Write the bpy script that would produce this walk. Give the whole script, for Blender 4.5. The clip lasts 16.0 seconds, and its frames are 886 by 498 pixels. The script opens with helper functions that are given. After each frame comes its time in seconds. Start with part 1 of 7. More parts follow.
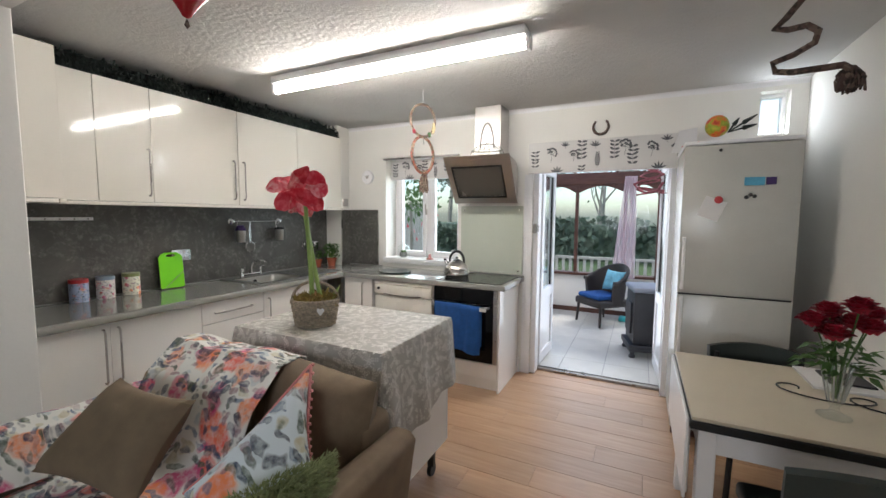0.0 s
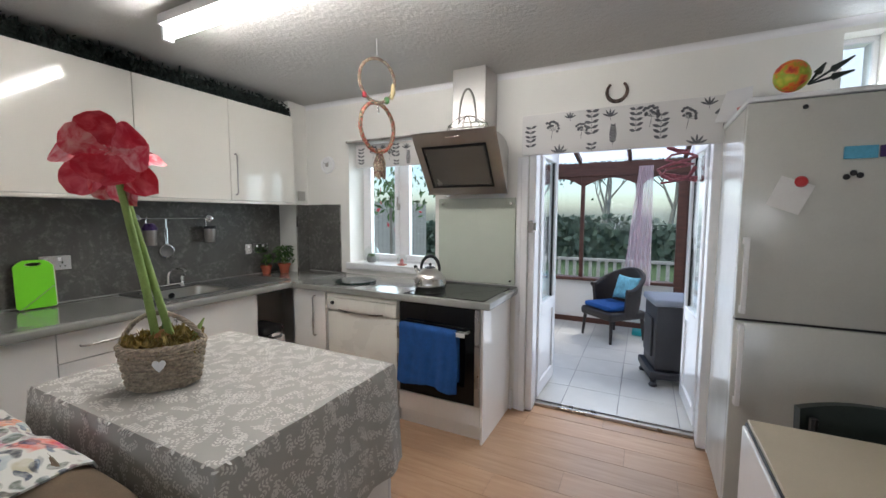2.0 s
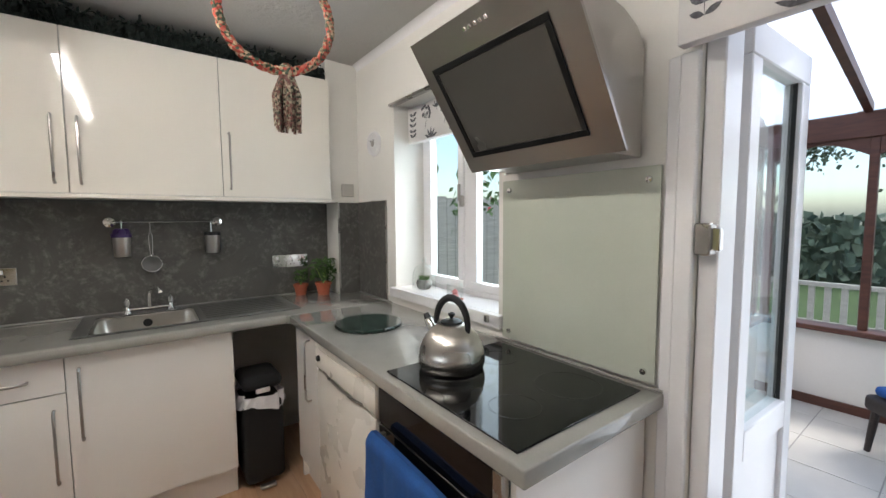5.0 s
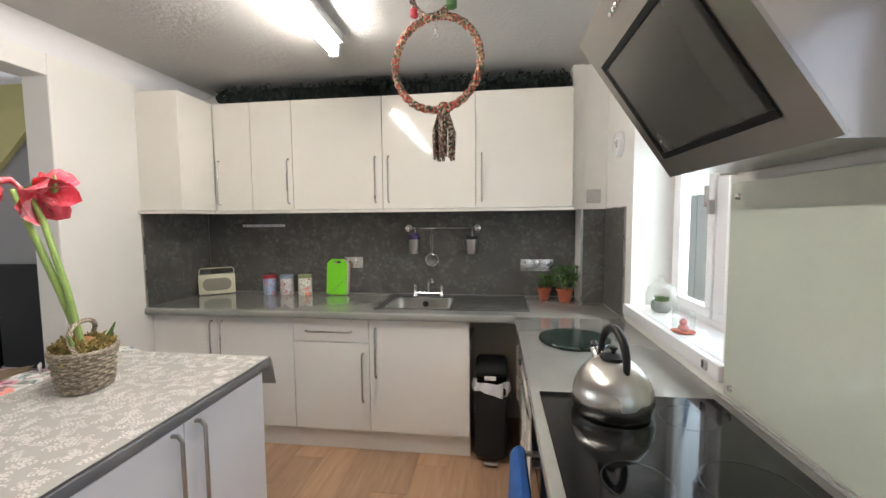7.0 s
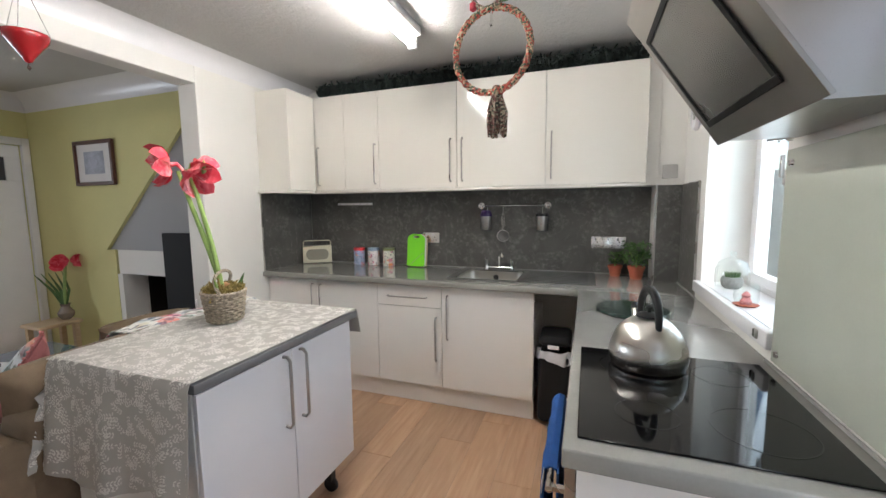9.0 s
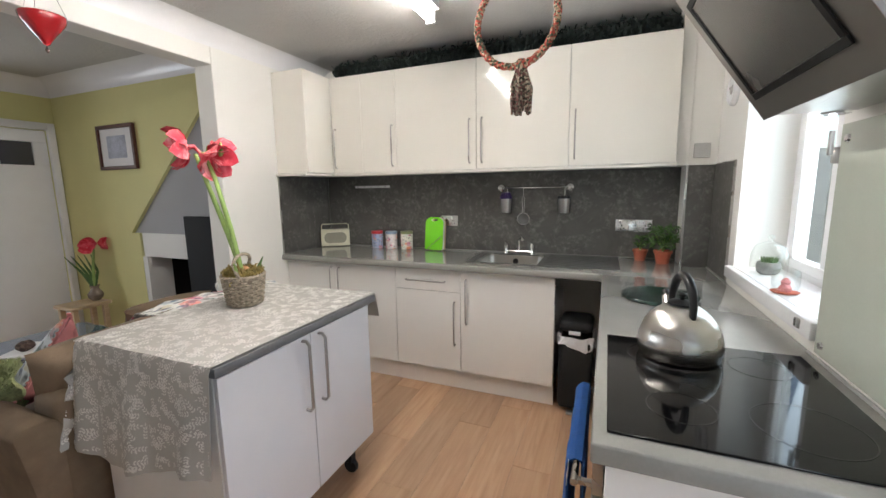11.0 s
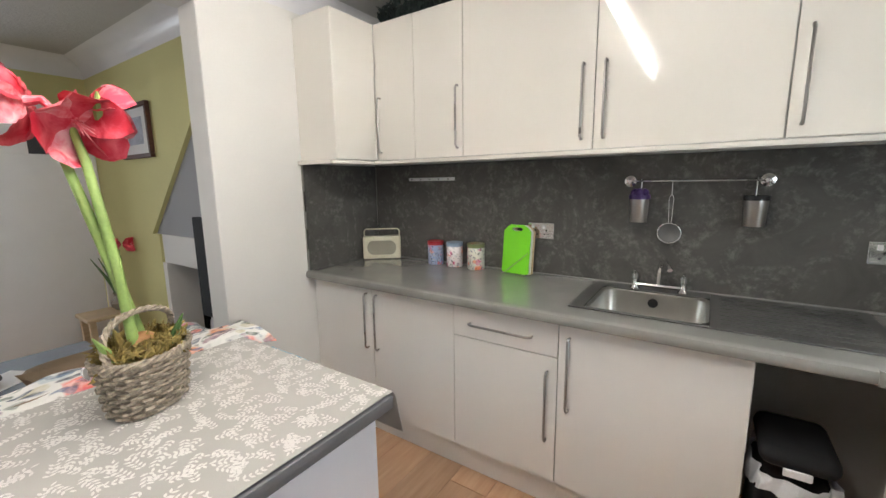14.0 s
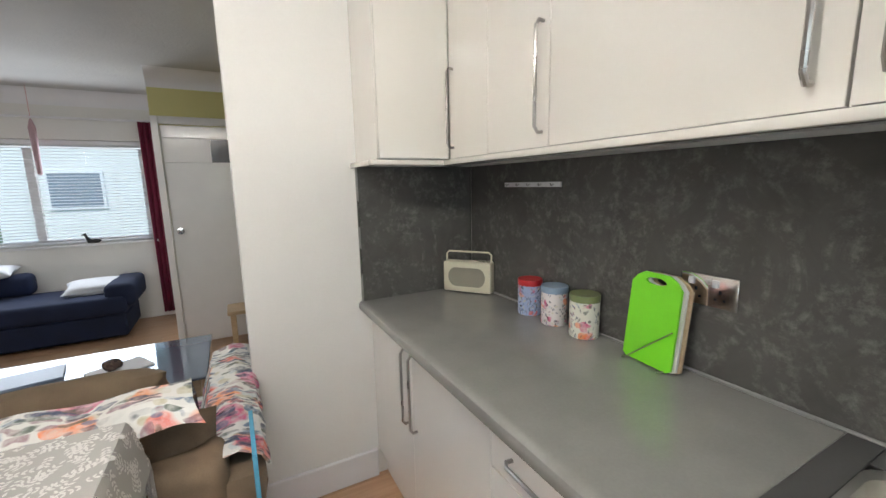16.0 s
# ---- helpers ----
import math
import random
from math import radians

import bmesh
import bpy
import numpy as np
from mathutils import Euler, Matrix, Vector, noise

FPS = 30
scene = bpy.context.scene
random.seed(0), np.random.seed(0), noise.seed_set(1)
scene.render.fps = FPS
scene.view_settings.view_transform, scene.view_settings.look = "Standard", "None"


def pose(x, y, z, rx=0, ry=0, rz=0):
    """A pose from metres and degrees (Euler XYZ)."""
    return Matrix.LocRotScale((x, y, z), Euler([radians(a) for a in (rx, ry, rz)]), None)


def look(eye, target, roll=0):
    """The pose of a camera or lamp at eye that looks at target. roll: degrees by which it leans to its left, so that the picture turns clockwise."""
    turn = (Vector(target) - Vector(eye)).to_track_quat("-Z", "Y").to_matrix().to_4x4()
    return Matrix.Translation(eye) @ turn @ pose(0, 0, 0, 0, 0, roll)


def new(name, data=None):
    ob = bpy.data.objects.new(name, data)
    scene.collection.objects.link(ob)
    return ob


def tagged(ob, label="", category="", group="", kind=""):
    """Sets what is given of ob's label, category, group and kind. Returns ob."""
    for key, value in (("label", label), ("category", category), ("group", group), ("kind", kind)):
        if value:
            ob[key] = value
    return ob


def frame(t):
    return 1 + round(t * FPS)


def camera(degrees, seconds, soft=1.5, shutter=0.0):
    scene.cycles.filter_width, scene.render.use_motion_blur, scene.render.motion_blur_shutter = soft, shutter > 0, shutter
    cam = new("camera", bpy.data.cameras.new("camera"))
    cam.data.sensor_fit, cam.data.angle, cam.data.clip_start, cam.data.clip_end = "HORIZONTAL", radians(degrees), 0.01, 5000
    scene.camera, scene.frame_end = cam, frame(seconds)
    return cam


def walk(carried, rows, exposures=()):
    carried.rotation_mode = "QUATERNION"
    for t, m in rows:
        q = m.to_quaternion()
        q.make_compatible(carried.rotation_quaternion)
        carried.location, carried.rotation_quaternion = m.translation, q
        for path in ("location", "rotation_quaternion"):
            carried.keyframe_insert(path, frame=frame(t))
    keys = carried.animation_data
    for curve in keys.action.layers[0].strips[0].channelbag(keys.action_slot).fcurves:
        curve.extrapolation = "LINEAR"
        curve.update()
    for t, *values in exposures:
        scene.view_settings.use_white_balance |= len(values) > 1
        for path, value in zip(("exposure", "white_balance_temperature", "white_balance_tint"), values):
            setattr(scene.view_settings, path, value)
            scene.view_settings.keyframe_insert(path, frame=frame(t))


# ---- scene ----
cam = camera(96.0, 16.0)
PATH = [
    (0, (3.248, -3.679, 1.49), (2.365, -1.892, 1.324), 0.4),
    (0.5, (3.217, -3.489, 1.471), (2.33, -1.704, 1.309), 0.3),
    (1, (3.181, -3.323, 1.477), (2.294, -1.537, 1.313), 0.3),
    (1.5, (3.136, -3.112, 1.459), (2.246, -1.329, 1.293), 0.4),
    (2, (3.1, -2.846, 1.456), (2.205, -1.066, 1.288), 0.2),
    (2.5, (3.109, -2.511, 1.476), (2.196, -0.742, 1.292), -0.1),
    (3, (3.088, -2.22, 1.425), (2.104, -0.487, 1.259), -0.0),
    (5.5, (2.788, -0.991, 1.447), (1.005, -0.097, 1.294), -0.6),
    (6, (2.8, -0.827, 1.481), (0.874, -0.308, 1.332), -0.7),
    (6.5, (2.85, -0.73, 1.491), (0.857, -0.628, 1.345), -0.6),
    (7, (2.94, -0.717, 1.485), (0.962, -0.976, 1.341), -0.5),
    (7.5, (3.016, -0.692, 1.479), (1.082, -1.181, 1.335), -0.6),
    (8, (3.074, -0.631, 1.466), (1.183, -1.266, 1.324), -0.7),
    (8.5, (3.109, -0.567, 1.456), (1.231, -1.241, 1.31), -0.7),
    (9, (3.112, -0.568, 1.434), (1.242, -1.243, 1.217), -0.6),
    (11.5, (3.034, -0.62, 1.431), (1.221, -1.403, 1.112), -0.9),
    (12, (2.904, -0.697, 1.448), (1.119, -1.538, 1.124), -0.7),
    (12.5, (2.72, -0.805, 1.445), (0.953, -1.685, 1.124), -0.6),
    (13, (2.54, -0.885, 1.438), (0.792, -1.8, 1.11), -0.8),
    (13.5, (2.316, -0.955, 1.452), (0.625, -1.971, 1.12), -0.8),
    (14, (2.099, -1.029, 1.437), (0.463, -2.13, 1.105), -0.8),
    (14.5, (1.842, -1.112, 1.426), (0.229, -2.246, 1.09), -0.8),
    (15, (1.557, -1.129, 1.411), (0.041, -2.395, 1.096), -0.7),
    (15.5, (1.335, -1.158, 1.426), (0.094, -2.695, 1.114), -0.7),
    (16, (1.126, -1.204, 1.466), (0.205, -2.949, 1.142), -1.2),
]
walk(cam, [(t, look(eye, target, roll)) for t, eye, target, roll in PATH], [(0, 1.15, 6400, 10), (3, 0.80, 6100, 10), (5.5, 1.14, 6550, 11), (6.5, 1.28, 6550, 11), (9, 1.33, 6250, 11), (12.5, 1.42, 6450, 11), (16, 1.38, 6300, 10)])

# ---------------- world, sun, lamps ----------------
world = bpy.data.worlds.new("sky")
scene.world = world
world.use_nodes = True
wn = world.node_tree
sky = wn.nodes.new("ShaderNodeTexSky")
sky.sky_type = "NISHITA"
sky.sun_disc = False
sky.sun_elevation = radians(48)
sky.sun_rotation = radians(215)
sky.air_density, sky.dust_density, sky.ozone_density = 1.0, 2.0, 1.0
wn.links.new(sky.outputs[0], wn.nodes["Background"].inputs[0])
wn.nodes["Background"].inputs[1].default_value = 0.15
sun = new("sun", bpy.data.lights.new("sun", "SUN"))
sun.data.energy = 1.9
sun.data.angle = radians(20)
sun.data.color = (1.0, 0.95, 0.88)
sun.matrix_world = look((0, 0, 10), (-0.35, -0.5, 9.25))


def area_lamp(name, eye, target, w, h, power, col):
    l = new(name, bpy.data.lights.new(name, "AREA"))
    l.data.shape, l.data.size, l.data.size_y, l.data.energy, l.data.color = "RECTANGLE", w, h, power, col
    l.matrix_world = look(eye, target)
    return l


area_lamp("daylight_kitchen_window", (1.14, 0.28, 1.55), (1.14, -2, 1.2), 0.8, 0.9, 5, (0.85, 0.93, 1.0))
area_lamp("daylight_patio_door", (2.97, 0.75, 1.1), (2.97, -3, 0.9), 1.0, 1.8, 4, (0.85, 0.92, 1.0))
area_lamp("daylight_lounge_window", (2.9, -6.62, 1.45), (2.9, -3, 0.9), 1.7, 1.0, 13, (0.88, 0.94, 1.0))
area_lamp("daylight_small_window", (4.07, 0.05, 2.25), (4.0, -2, 1.6), 0.15, 0.28, 1, (0.85, 0.93, 1.0))


# ---------------- mesh helpers ----------------
def box(x0, x1, y0, y1, z0, z1, b=0.0, seg=1):
    bm = bmesh.new()
    bmesh.ops.create_cube(bm, size=1, matrix=Matrix.Translation(((x0 + x1) / 2, (y0 + y1) / 2, (z0 + z1) / 2)) @ Matrix.Diagonal((x1 - x0, y1 - y0, z1 - z0, 1)))
    if b:
        bmesh.ops.bevel(bm, geom=bm.edges[:], offset=b, segments=seg, profile=0.5, affect="EDGES")
    return bm


def join(*bms):
    out = bms[0]
    for other in bms[1:]:
        me = bpy.data.meshes.new("tmp")
        other.to_mesh(me)
        other.free()
        out.from_mesh(me)
        bpy.data.meshes.remove(me)
    return out


def sweep(pts, r, n=8, closed=False):
    """A round tube along points; r a radius or one radius a point."""
    bm = bmesh.new()
    pts = [Vector(p) for p in pts]
    k = len(pts)
    rs = r if isinstance(r, (list, tuple)) else [r] * k
    rings, up = [], None
    for i, p in enumerate(pts):
        a = pts[(i - 1) % k] if (closed or i > 0) else p
        b = pts[(i + 1) % k] if (closed or i < k - 1) else p
        d = (b - a).normalized()
        if up is None:
            up = d.orthogonal().normalized()
        up = (up - d * up.dot(d))
        up = up.normalized() if up.length > 1e-6 else d.orthogonal().normalized()
        side = d.cross(up)
        rings.append([bm.verts.new(p + (up * math.cos(2 * math.pi * j / n) + side * math.sin(2 * math.pi * j / n)) * rs[i]) for j in range(n)])
    for i in range(k if closed else k - 1):
        A, B = rings[i], rings[(i + 1) % k]
        for j in range(n):
            bm.faces.new((A[j], A[(j + 1) % n], B[(j + 1) % n], B[j]))
    if not closed:
        bm.faces.new(rings[0][::-1])
        bm.faces.new(rings[-1])
    bmesh.ops.recalc_face_normals(bm, faces=bm.faces[:])
    return bm


def lathe(profile, centre=(0, 0, 0), n=24, cap=True):
    """profile: radius, height pairs from bottom to top."""
    bm = bmesh.new()
    rings = [[bm.verts.new((centre[0] + r * math.cos(2 * math.pi * j / n), centre[1] + r * math.sin(2 * math.pi * j / n), centre[2] + z)) for j in range(n)] for r, z in profile]
    for A, B in zip(rings, rings[1:]):
        for j in range(n):
            bm.faces.new((A[j], A[(j + 1) % n], B[(j + 1) % n], B[j]))
    if cap:
        bm.faces.new(rings[0][::-1])
        bm.faces.new(rings[-1])
    bmesh.ops.recalc_face_normals(bm, faces=bm.faces[:])
    return bm


def grid_sheet(fn, nu, nv, thick=0.0):
    """A sheet fn(u, v) with u, v in 0..1, given a thickness along its normals."""
    bm = bmesh.new()
    vs = [[bm.verts.new(fn(i / nu, j / nv)) for j in range(nv + 1)] for i in range(nu + 1)]
    for i in range(nu):
        for j in range(nv):
            bm.faces.new((vs[i][j], vs[i + 1][j], vs[i + 1][j + 1], vs[i][j + 1]))
    if thick:
        bm.normal_update()
        bmesh.ops.solidify(bm, geom=bm.faces[:], thickness=thick)
    return bm


def prism(pts, axis, a, b, bev=0.0):
    """A flat outline pushed from a to b along an axis. pts are pairs in the other two axes, in order."""
    bm = bmesh.new()
    def at(p, v):
        c = list(p)
        c.insert("xyz".index(axis), v)
        return c
    A = [bm.verts.new(at(p, a)) for p in pts]
    B = [bm.verts.new(at(p, b)) for p in pts]
    bm.faces.new(A[::-1])
    bm.faces.new(B)
    k = len(pts)
    for i in range(k):
        bm.faces.new((A[i], A[(i + 1) % k], B[(i + 1) % k], B[i]))
    bmesh.ops.recalc_face_normals(bm, faces=bm.faces[:])
    if bev:
        bmesh.ops.bevel(bm, geom=bm.edges[:], offset=bev, segments=2, profile=0.5, affect="EDGES")
    return bm


def moved(bm, m):
    bm.transform(m)
    return bm


BASE = {}


def thing(name, at, label, category, group="", kind=""):
    e = new(name)
    e.location = at
    e.empty_display_size = 0.05
    BASE[e.name] = Vector(at)
    return tagged(e, label, category, group, kind)


def part(name, bm, material, parent=None, label="", smooth=True, kind=""):
    me = bpy.data.meshes.new(name)
    bm.to_mesh(me)
    bm.free()
    me.materials.append(material)
    if smooth:
        me.polygons.foreach_set("use_smooth", [True] * len(me.polygons))
        me.set_sharp_from_angle(angle=radians(38))
    ob = new(name, me)
    if parent is not None:
        ob.parent = parent
        if parent.name in BASE:
            ob.matrix_parent_inverse = Matrix.Translation(-BASE[parent.name])
    return tagged(ob, label, kind=kind)


def solo(name, bm, material, label, category, group="", smooth=True):
    """A thing of one mesh."""
    return tagged(part(name, bm, material, None, "", smooth), label, category, group)


def setting(name, bm, material, label="", smooth=False):
    return tagged(part(name, bm, material, None, label, smooth), kind="structure")


# ---------------- materials ----------------
def nodes_of(name):
    m = bpy.data.materials.new(name)
    m.use_nodes = True
    nt = m.node_tree
    return m, nt, nt.nodes["Principled BSDF"]


def nd(nt, kind, **vals):
    n = nt.nodes.new(kind)
    for k, v in vals.items():
        n.inputs[k.replace("_", " ")].default_value = v
    return n


def coords(nt, scale=(1, 1, 1), rot=(0, 0, 0)):
    tc = nt.nodes.new("ShaderNodeTexCoord")
    mp = nt.nodes.new("ShaderNodeMapping")
    mp.inputs["Scale"].default_value = scale
    mp.inputs["Rotation"].default_value = rot
    nt.links.new(tc.outputs["Object"], mp.inputs["Vector"])
    return mp.outputs[0]


def ramp(nt, fac, stops):
    r = nt.nodes.new("ShaderNodeValToRGB")
    while len(r.color_ramp.elements) < len(stops):
        r.color_ramp.elements.new(0.5)
    for e, (p, c) in zip(r.color_ramp.elements, stops):
        e.position, e.color = p, (*c, 1)
    nt.links.new(fac, r.inputs[0])
    return r.outputs[0]


def mix(nt, fac, a, b, blend="MIX"):
    m = nt.nodes.new("ShaderNodeMix")
    m.data_type, m.blend_type = "RGBA", blend
    for s, v in ((m.inputs[0], fac), (m.inputs[6], a), (m.inputs[7], b)):
        if isinstance(v, (int, float)):
            s.default_value = v
        elif isinstance(v, tuple):
            s.default_value = (*v[:3], 1)
        else:
            nt.links.new(v, s)
    return m.outputs[2]


def noise_fac(nt, vec, scale, detail=3, rough=0.55, dist=0.0):
    n = nd(nt, "ShaderNodeTexNoise", Scale=scale, Detail=detail, Roughness=rough, Distortion=dist)
    nt.links.new(vec, n.inputs["Vector"])
    return n.outputs[0]


def bump(nt, p, height, strength, distance=0.01):
    b = nd(nt, "ShaderNodeBump", Strength=strength, Distance=distance)
    nt.links.new(height, b.inputs["Height"])
    nt.links.new(b.outputs[0], p.inputs["Normal"])


def plain(name, col, rough=0.5, metal=0.0, var=0.06, scale=5.0, relief=0.05, fine=120.0, coat=0.0, stretch=(1, 1, 1), spec=0.5):
    m, nt, p = nodes_of(name)
    v = coords(nt, stretch)
    lo = tuple(c * (1 - var) for c in col)
    hi = tuple(min(1, c * (1 + var)) for c in col)
    f1 = noise_fac(nt, v, scale)
    f2 = noise_fac(nt, v, fine, 2)
    c = ramp(nt, f1, [(0.3, lo), (0.7, hi)])
    c2 = ramp(nt, f2, [(0.3, (1 - var, 1 - var, 1 - var)), (0.7, (1, 1, 1))])
    nt.links.new(mix(nt, 1.0, c, c2, "MULTIPLY"), p.inputs["Base Color"])
    r = nt.nodes.new("ShaderNodeMapRange")
    r.inputs[3].default_value, r.inputs[4].default_value = max(0.02, rough - 0.05), min(1, rough + 0.05)
    nt.links.new(f1, r.inputs[0])
    nt.links.new(r.outputs[0], p.inputs["Roughness"])
    p.inputs["Metallic"].default_value = metal
    p.inputs["Coat Weight"].default_value = coat
    p.inputs["Specular IOR Level"].default_value = spec
    if relief:
        bump(nt, p, f2, relief, 0.002)
    return m


def glassy(name, col=(1, 1, 1), rough=0.0):
    m, nt, p = nodes_of(name)
    p.inputs["Base Color"].default_value = (*col, 1)
    p.inputs["Transmission Weight"].default_value = 1
    p.inputs["Roughness"].default_value = rough
    p.inputs["IOR"].default_value = 1.45
    return m


def thin_glass(name, tint=(0.93, 0.97, 0.96), gloss=0.012):
    """Window glass: clear, with a Fresnel reflection."""
    m, nt, p = nodes_of(name)
    nt.nodes.remove(p)
    tr = nt.nodes.new("ShaderNodeBsdfTransparent")
    tr.inputs[0].default_value = (*tint, 1)
    gl = nt.nodes.new("ShaderNodeBsdfGlossy")
    gl.inputs["Roughness"].default_value = 0.02
    fr = nt.nodes.new("ShaderNodeLayerWeight")
    fr.inputs[0].default_value = 0.5
    pw = nt.nodes.new("ShaderNodeMath")
    pw.operation = "POWER"
    pw.inputs[1].default_value = 4.0
    nt.links.new(fr.outputs["Facing"], pw.inputs[0])
    mu = nt.nodes.new("ShaderNodeMath")
    mu.operation = "MULTIPLY_ADD"
    mu.inputs[1].default_value, mu.inputs[2].default_value = 0.5 + gloss, gloss
    nt.links.new(pw.outputs[0], mu.inputs[0])
    mx = nt.nodes.new("ShaderNodeMixShader")
    nt.links.new(mu.outputs[0], mx.inputs[0])
    nt.links.new(tr.outputs[0], mx.inputs[1])
    nt.links.new(gl.outputs[0], mx.inputs[2])
    nt.links.new(mx.outputs[0], nt.nodes["Material Output"].inputs[0])
    return m


def emitter(name, col, power):
    m, nt, p = nodes_of(name)
    p.inputs["Base Color"].default_value = (*col, 1)
    p.inputs["Emission Color"].default_value = (*col, 1)
    p.inputs["Emission Strength"].default_value = power
    return m


def slate():
    m, nt, p = nodes_of("slate_laminate")
    v = coords(nt)
    f = noise_fac(nt, v, 5, 6, 0.65, 0.6)
    veins = nd(nt, "ShaderNodeTexNoise", Scale=4.0, Detail=5.0, Roughness=0.6, Distortion=1.4)
    nt.links.new(v, veins.inputs["Vector"])
    base = ramp(nt, f, [(0.3, (0.064, 0.061, 0.055)), (0.7, (0.110, 0.105, 0.096))])
    line = ramp(nt, veins.outputs[0], [(0.42, (0, 0, 0)), (0.5, (0.8, 0.8, 0.8)), (0.58, (0, 0, 0))])
    g = noise_fac(nt, v, 34, 5, 0.7)
    line2 = mix(nt, 1.0, line, ramp(nt, g, [(0.45, (0, 0, 0)), (0.68, (0.9, 0.9, 0.9))]), "MULTIPLY")
    nt.links.new(mix(nt, line2, base, (0.235, 0.225, 0.210)), p.inputs["Base Color"])
    p.inputs["Roughness"].default_value = 0.42
    bump(nt, p, g, 0.08, 0.002)
    return m


def wood_floor():
    m, nt, p = nodes_of("oak_effect_plank")
    v = coords(nt, (1.6, 22, 22))
    info = nt.nodes.new("ShaderNodeObjectInfo")
    f = noise_fac(nt, v, 1.5, 5, 0.6, 0.8)
    c = ramp(nt, f, [(0.25, (0.41, 0.245, 0.145)), (0.55, (0.50, 0.32, 0.20)), (0.8, (0.57, 0.38, 0.25))])
    tone = ramp(nt, info.outputs["Random"], [(0, (0.84, 0.84, 0.84)), (1, (1.08, 1.04, 1.0))])
    nt.links.new(mix(nt, 1.0, c, tone, "MULTIPLY"), p.inputs["Base Color"])
    g = noise_fac(nt, coords(nt), 3, 3)
    r = ramp(nt, g, [(0.3, (0.30, 0.30, 0.30)), (0.7, (0.42, 0.42, 0.42))])
    nt.links.new(r, p.inputs["Roughness"])
    bump(nt, p, f, 0.08, 0.002)
    return m


def wood(name, dark, light, rough=0.45, stretch=(3, 3, 25)):
    m, nt, p = nodes_of(name)
    f = noise_fac(nt, coords(nt, stretch), 1.5, 5, 0.6, 0.6)
    nt.links.new(ramp(nt, f, [(0.3, dark), (0.7, light)]), p.inputs["Base Color"])
    p.inputs["Roughness"].default_value = rough
    bump(nt, p, f, 0.1, 0.002)
    return m


def floral(name, ground=(0.78, 0.76, 0.70), scale=16.0, density=0.70):
    """Printed cotton: soft petals and leaves scattered on a pale ground."""
    m, nt, p = nodes_of(name)
    v = coords(nt)
    warp = nd(nt, "ShaderNodeTexNoise", Scale=9.0, Detail=2.0)
    nt.links.new(v, warp.inputs["Vector"])
    wv = mix(nt, 0.11, v, warp.outputs["Color"], "MIX")
    col = ground
    petals = [(8, (0.50, 0.56, 0.58)), (9, (0.55, 0.50, 0.34)), (1, (0.80, 0.10, 0.06)), (2, (0.62, 0.06, 0.20)), (5, (0.85, 0.26, 0.09)), (7, (0.30, 0.17, 0.20)), (6, (0.12, 0.18, 0.28)), (3, (0.06, 0.065, 0.09)), (4, (0.08, 0.11, 0.08)), (10, (0.05, 0.07, 0.12))]
    for i, c in petals:
        mp = nt.nodes.new("ShaderNodeMapping")
        mp.inputs["Location"].default_value = (i * 1.37, i * 2.11, i * 0.73)
        mp.inputs["Rotation"].default_value = (0.5 * i, 0.9 * i, 0.4 * i)
        mp.inputs["Scale"].default_value = (1.0, 1.0 if i in (1, 2, 5) else (1.6 if i in (8, 9) else 2.6), 1.0)
        nt.links.new(wv, mp.inputs["Vector"])
        vo = nd(nt, "ShaderNodeTexVoronoi", Scale=scale * (0.55 if i in (1, 2, 5) else 1.0))
        nt.links.new(mp.outputs[0], vo.inputs["Vector"])
        k = density * (0.92 if i in (1, 2, 5) else 0.85)
        shape = ramp(nt, vo.outputs["Distance"], [(k * 0.6, (0.92, 0.92, 0.92)), (k * 0.74, (0, 0, 0))])
        pick = ramp(nt, vo.outputs["Color"], [(0.57, (0, 0, 0)), (0.61, (1, 1, 1))] if i in (1, 2, 5) else [(0.57, (0, 0, 0)), (0.61, (1, 1, 1))])
        wash = ramp(nt, noise_fac(nt, v, 45, 3), [(0.35, (0.45, 0.45, 0.45)), (0.65, (1, 1, 1))])
        fac = mix(nt, 1.0, mix(nt, 1.0, shape, pick, "MULTIPLY"), wash, "MULTIPLY")
        col = mix(nt, fac, col, c)
    nt.links.new(col, p.inputs["Base Color"])
    p.inputs["Roughness"].default_value = 0.85
    bump(nt, p, noise_fac(nt, v, 400, 2), 0.15, 0.002)
    return m


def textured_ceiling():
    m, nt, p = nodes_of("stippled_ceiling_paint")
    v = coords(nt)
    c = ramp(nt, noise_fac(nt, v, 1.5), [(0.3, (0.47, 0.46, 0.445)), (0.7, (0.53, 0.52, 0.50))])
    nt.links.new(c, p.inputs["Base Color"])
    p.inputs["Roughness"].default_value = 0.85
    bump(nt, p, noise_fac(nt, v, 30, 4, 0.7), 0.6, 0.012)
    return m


def rope_mat(name, a, b, c, scale=60):
    m, nt, p = nodes_of(name)
    w = nd(nt, "ShaderNodeTexVoronoi", Scale=float(scale))
    nt.links.new(coords(nt), w.inputs["Vector"])
    s = nt.nodes.new("ShaderNodeSeparateColor")
    nt.links.new(w.outputs["Color"], s.inputs[0])
    nt.links.new(ramp(nt, s.outputs[0], [(0.3, a), (0.55, b), (0.8, c)]), p.inputs["Base Color"])
    p.inputs["Roughness"].default_value = 0.9
    return m


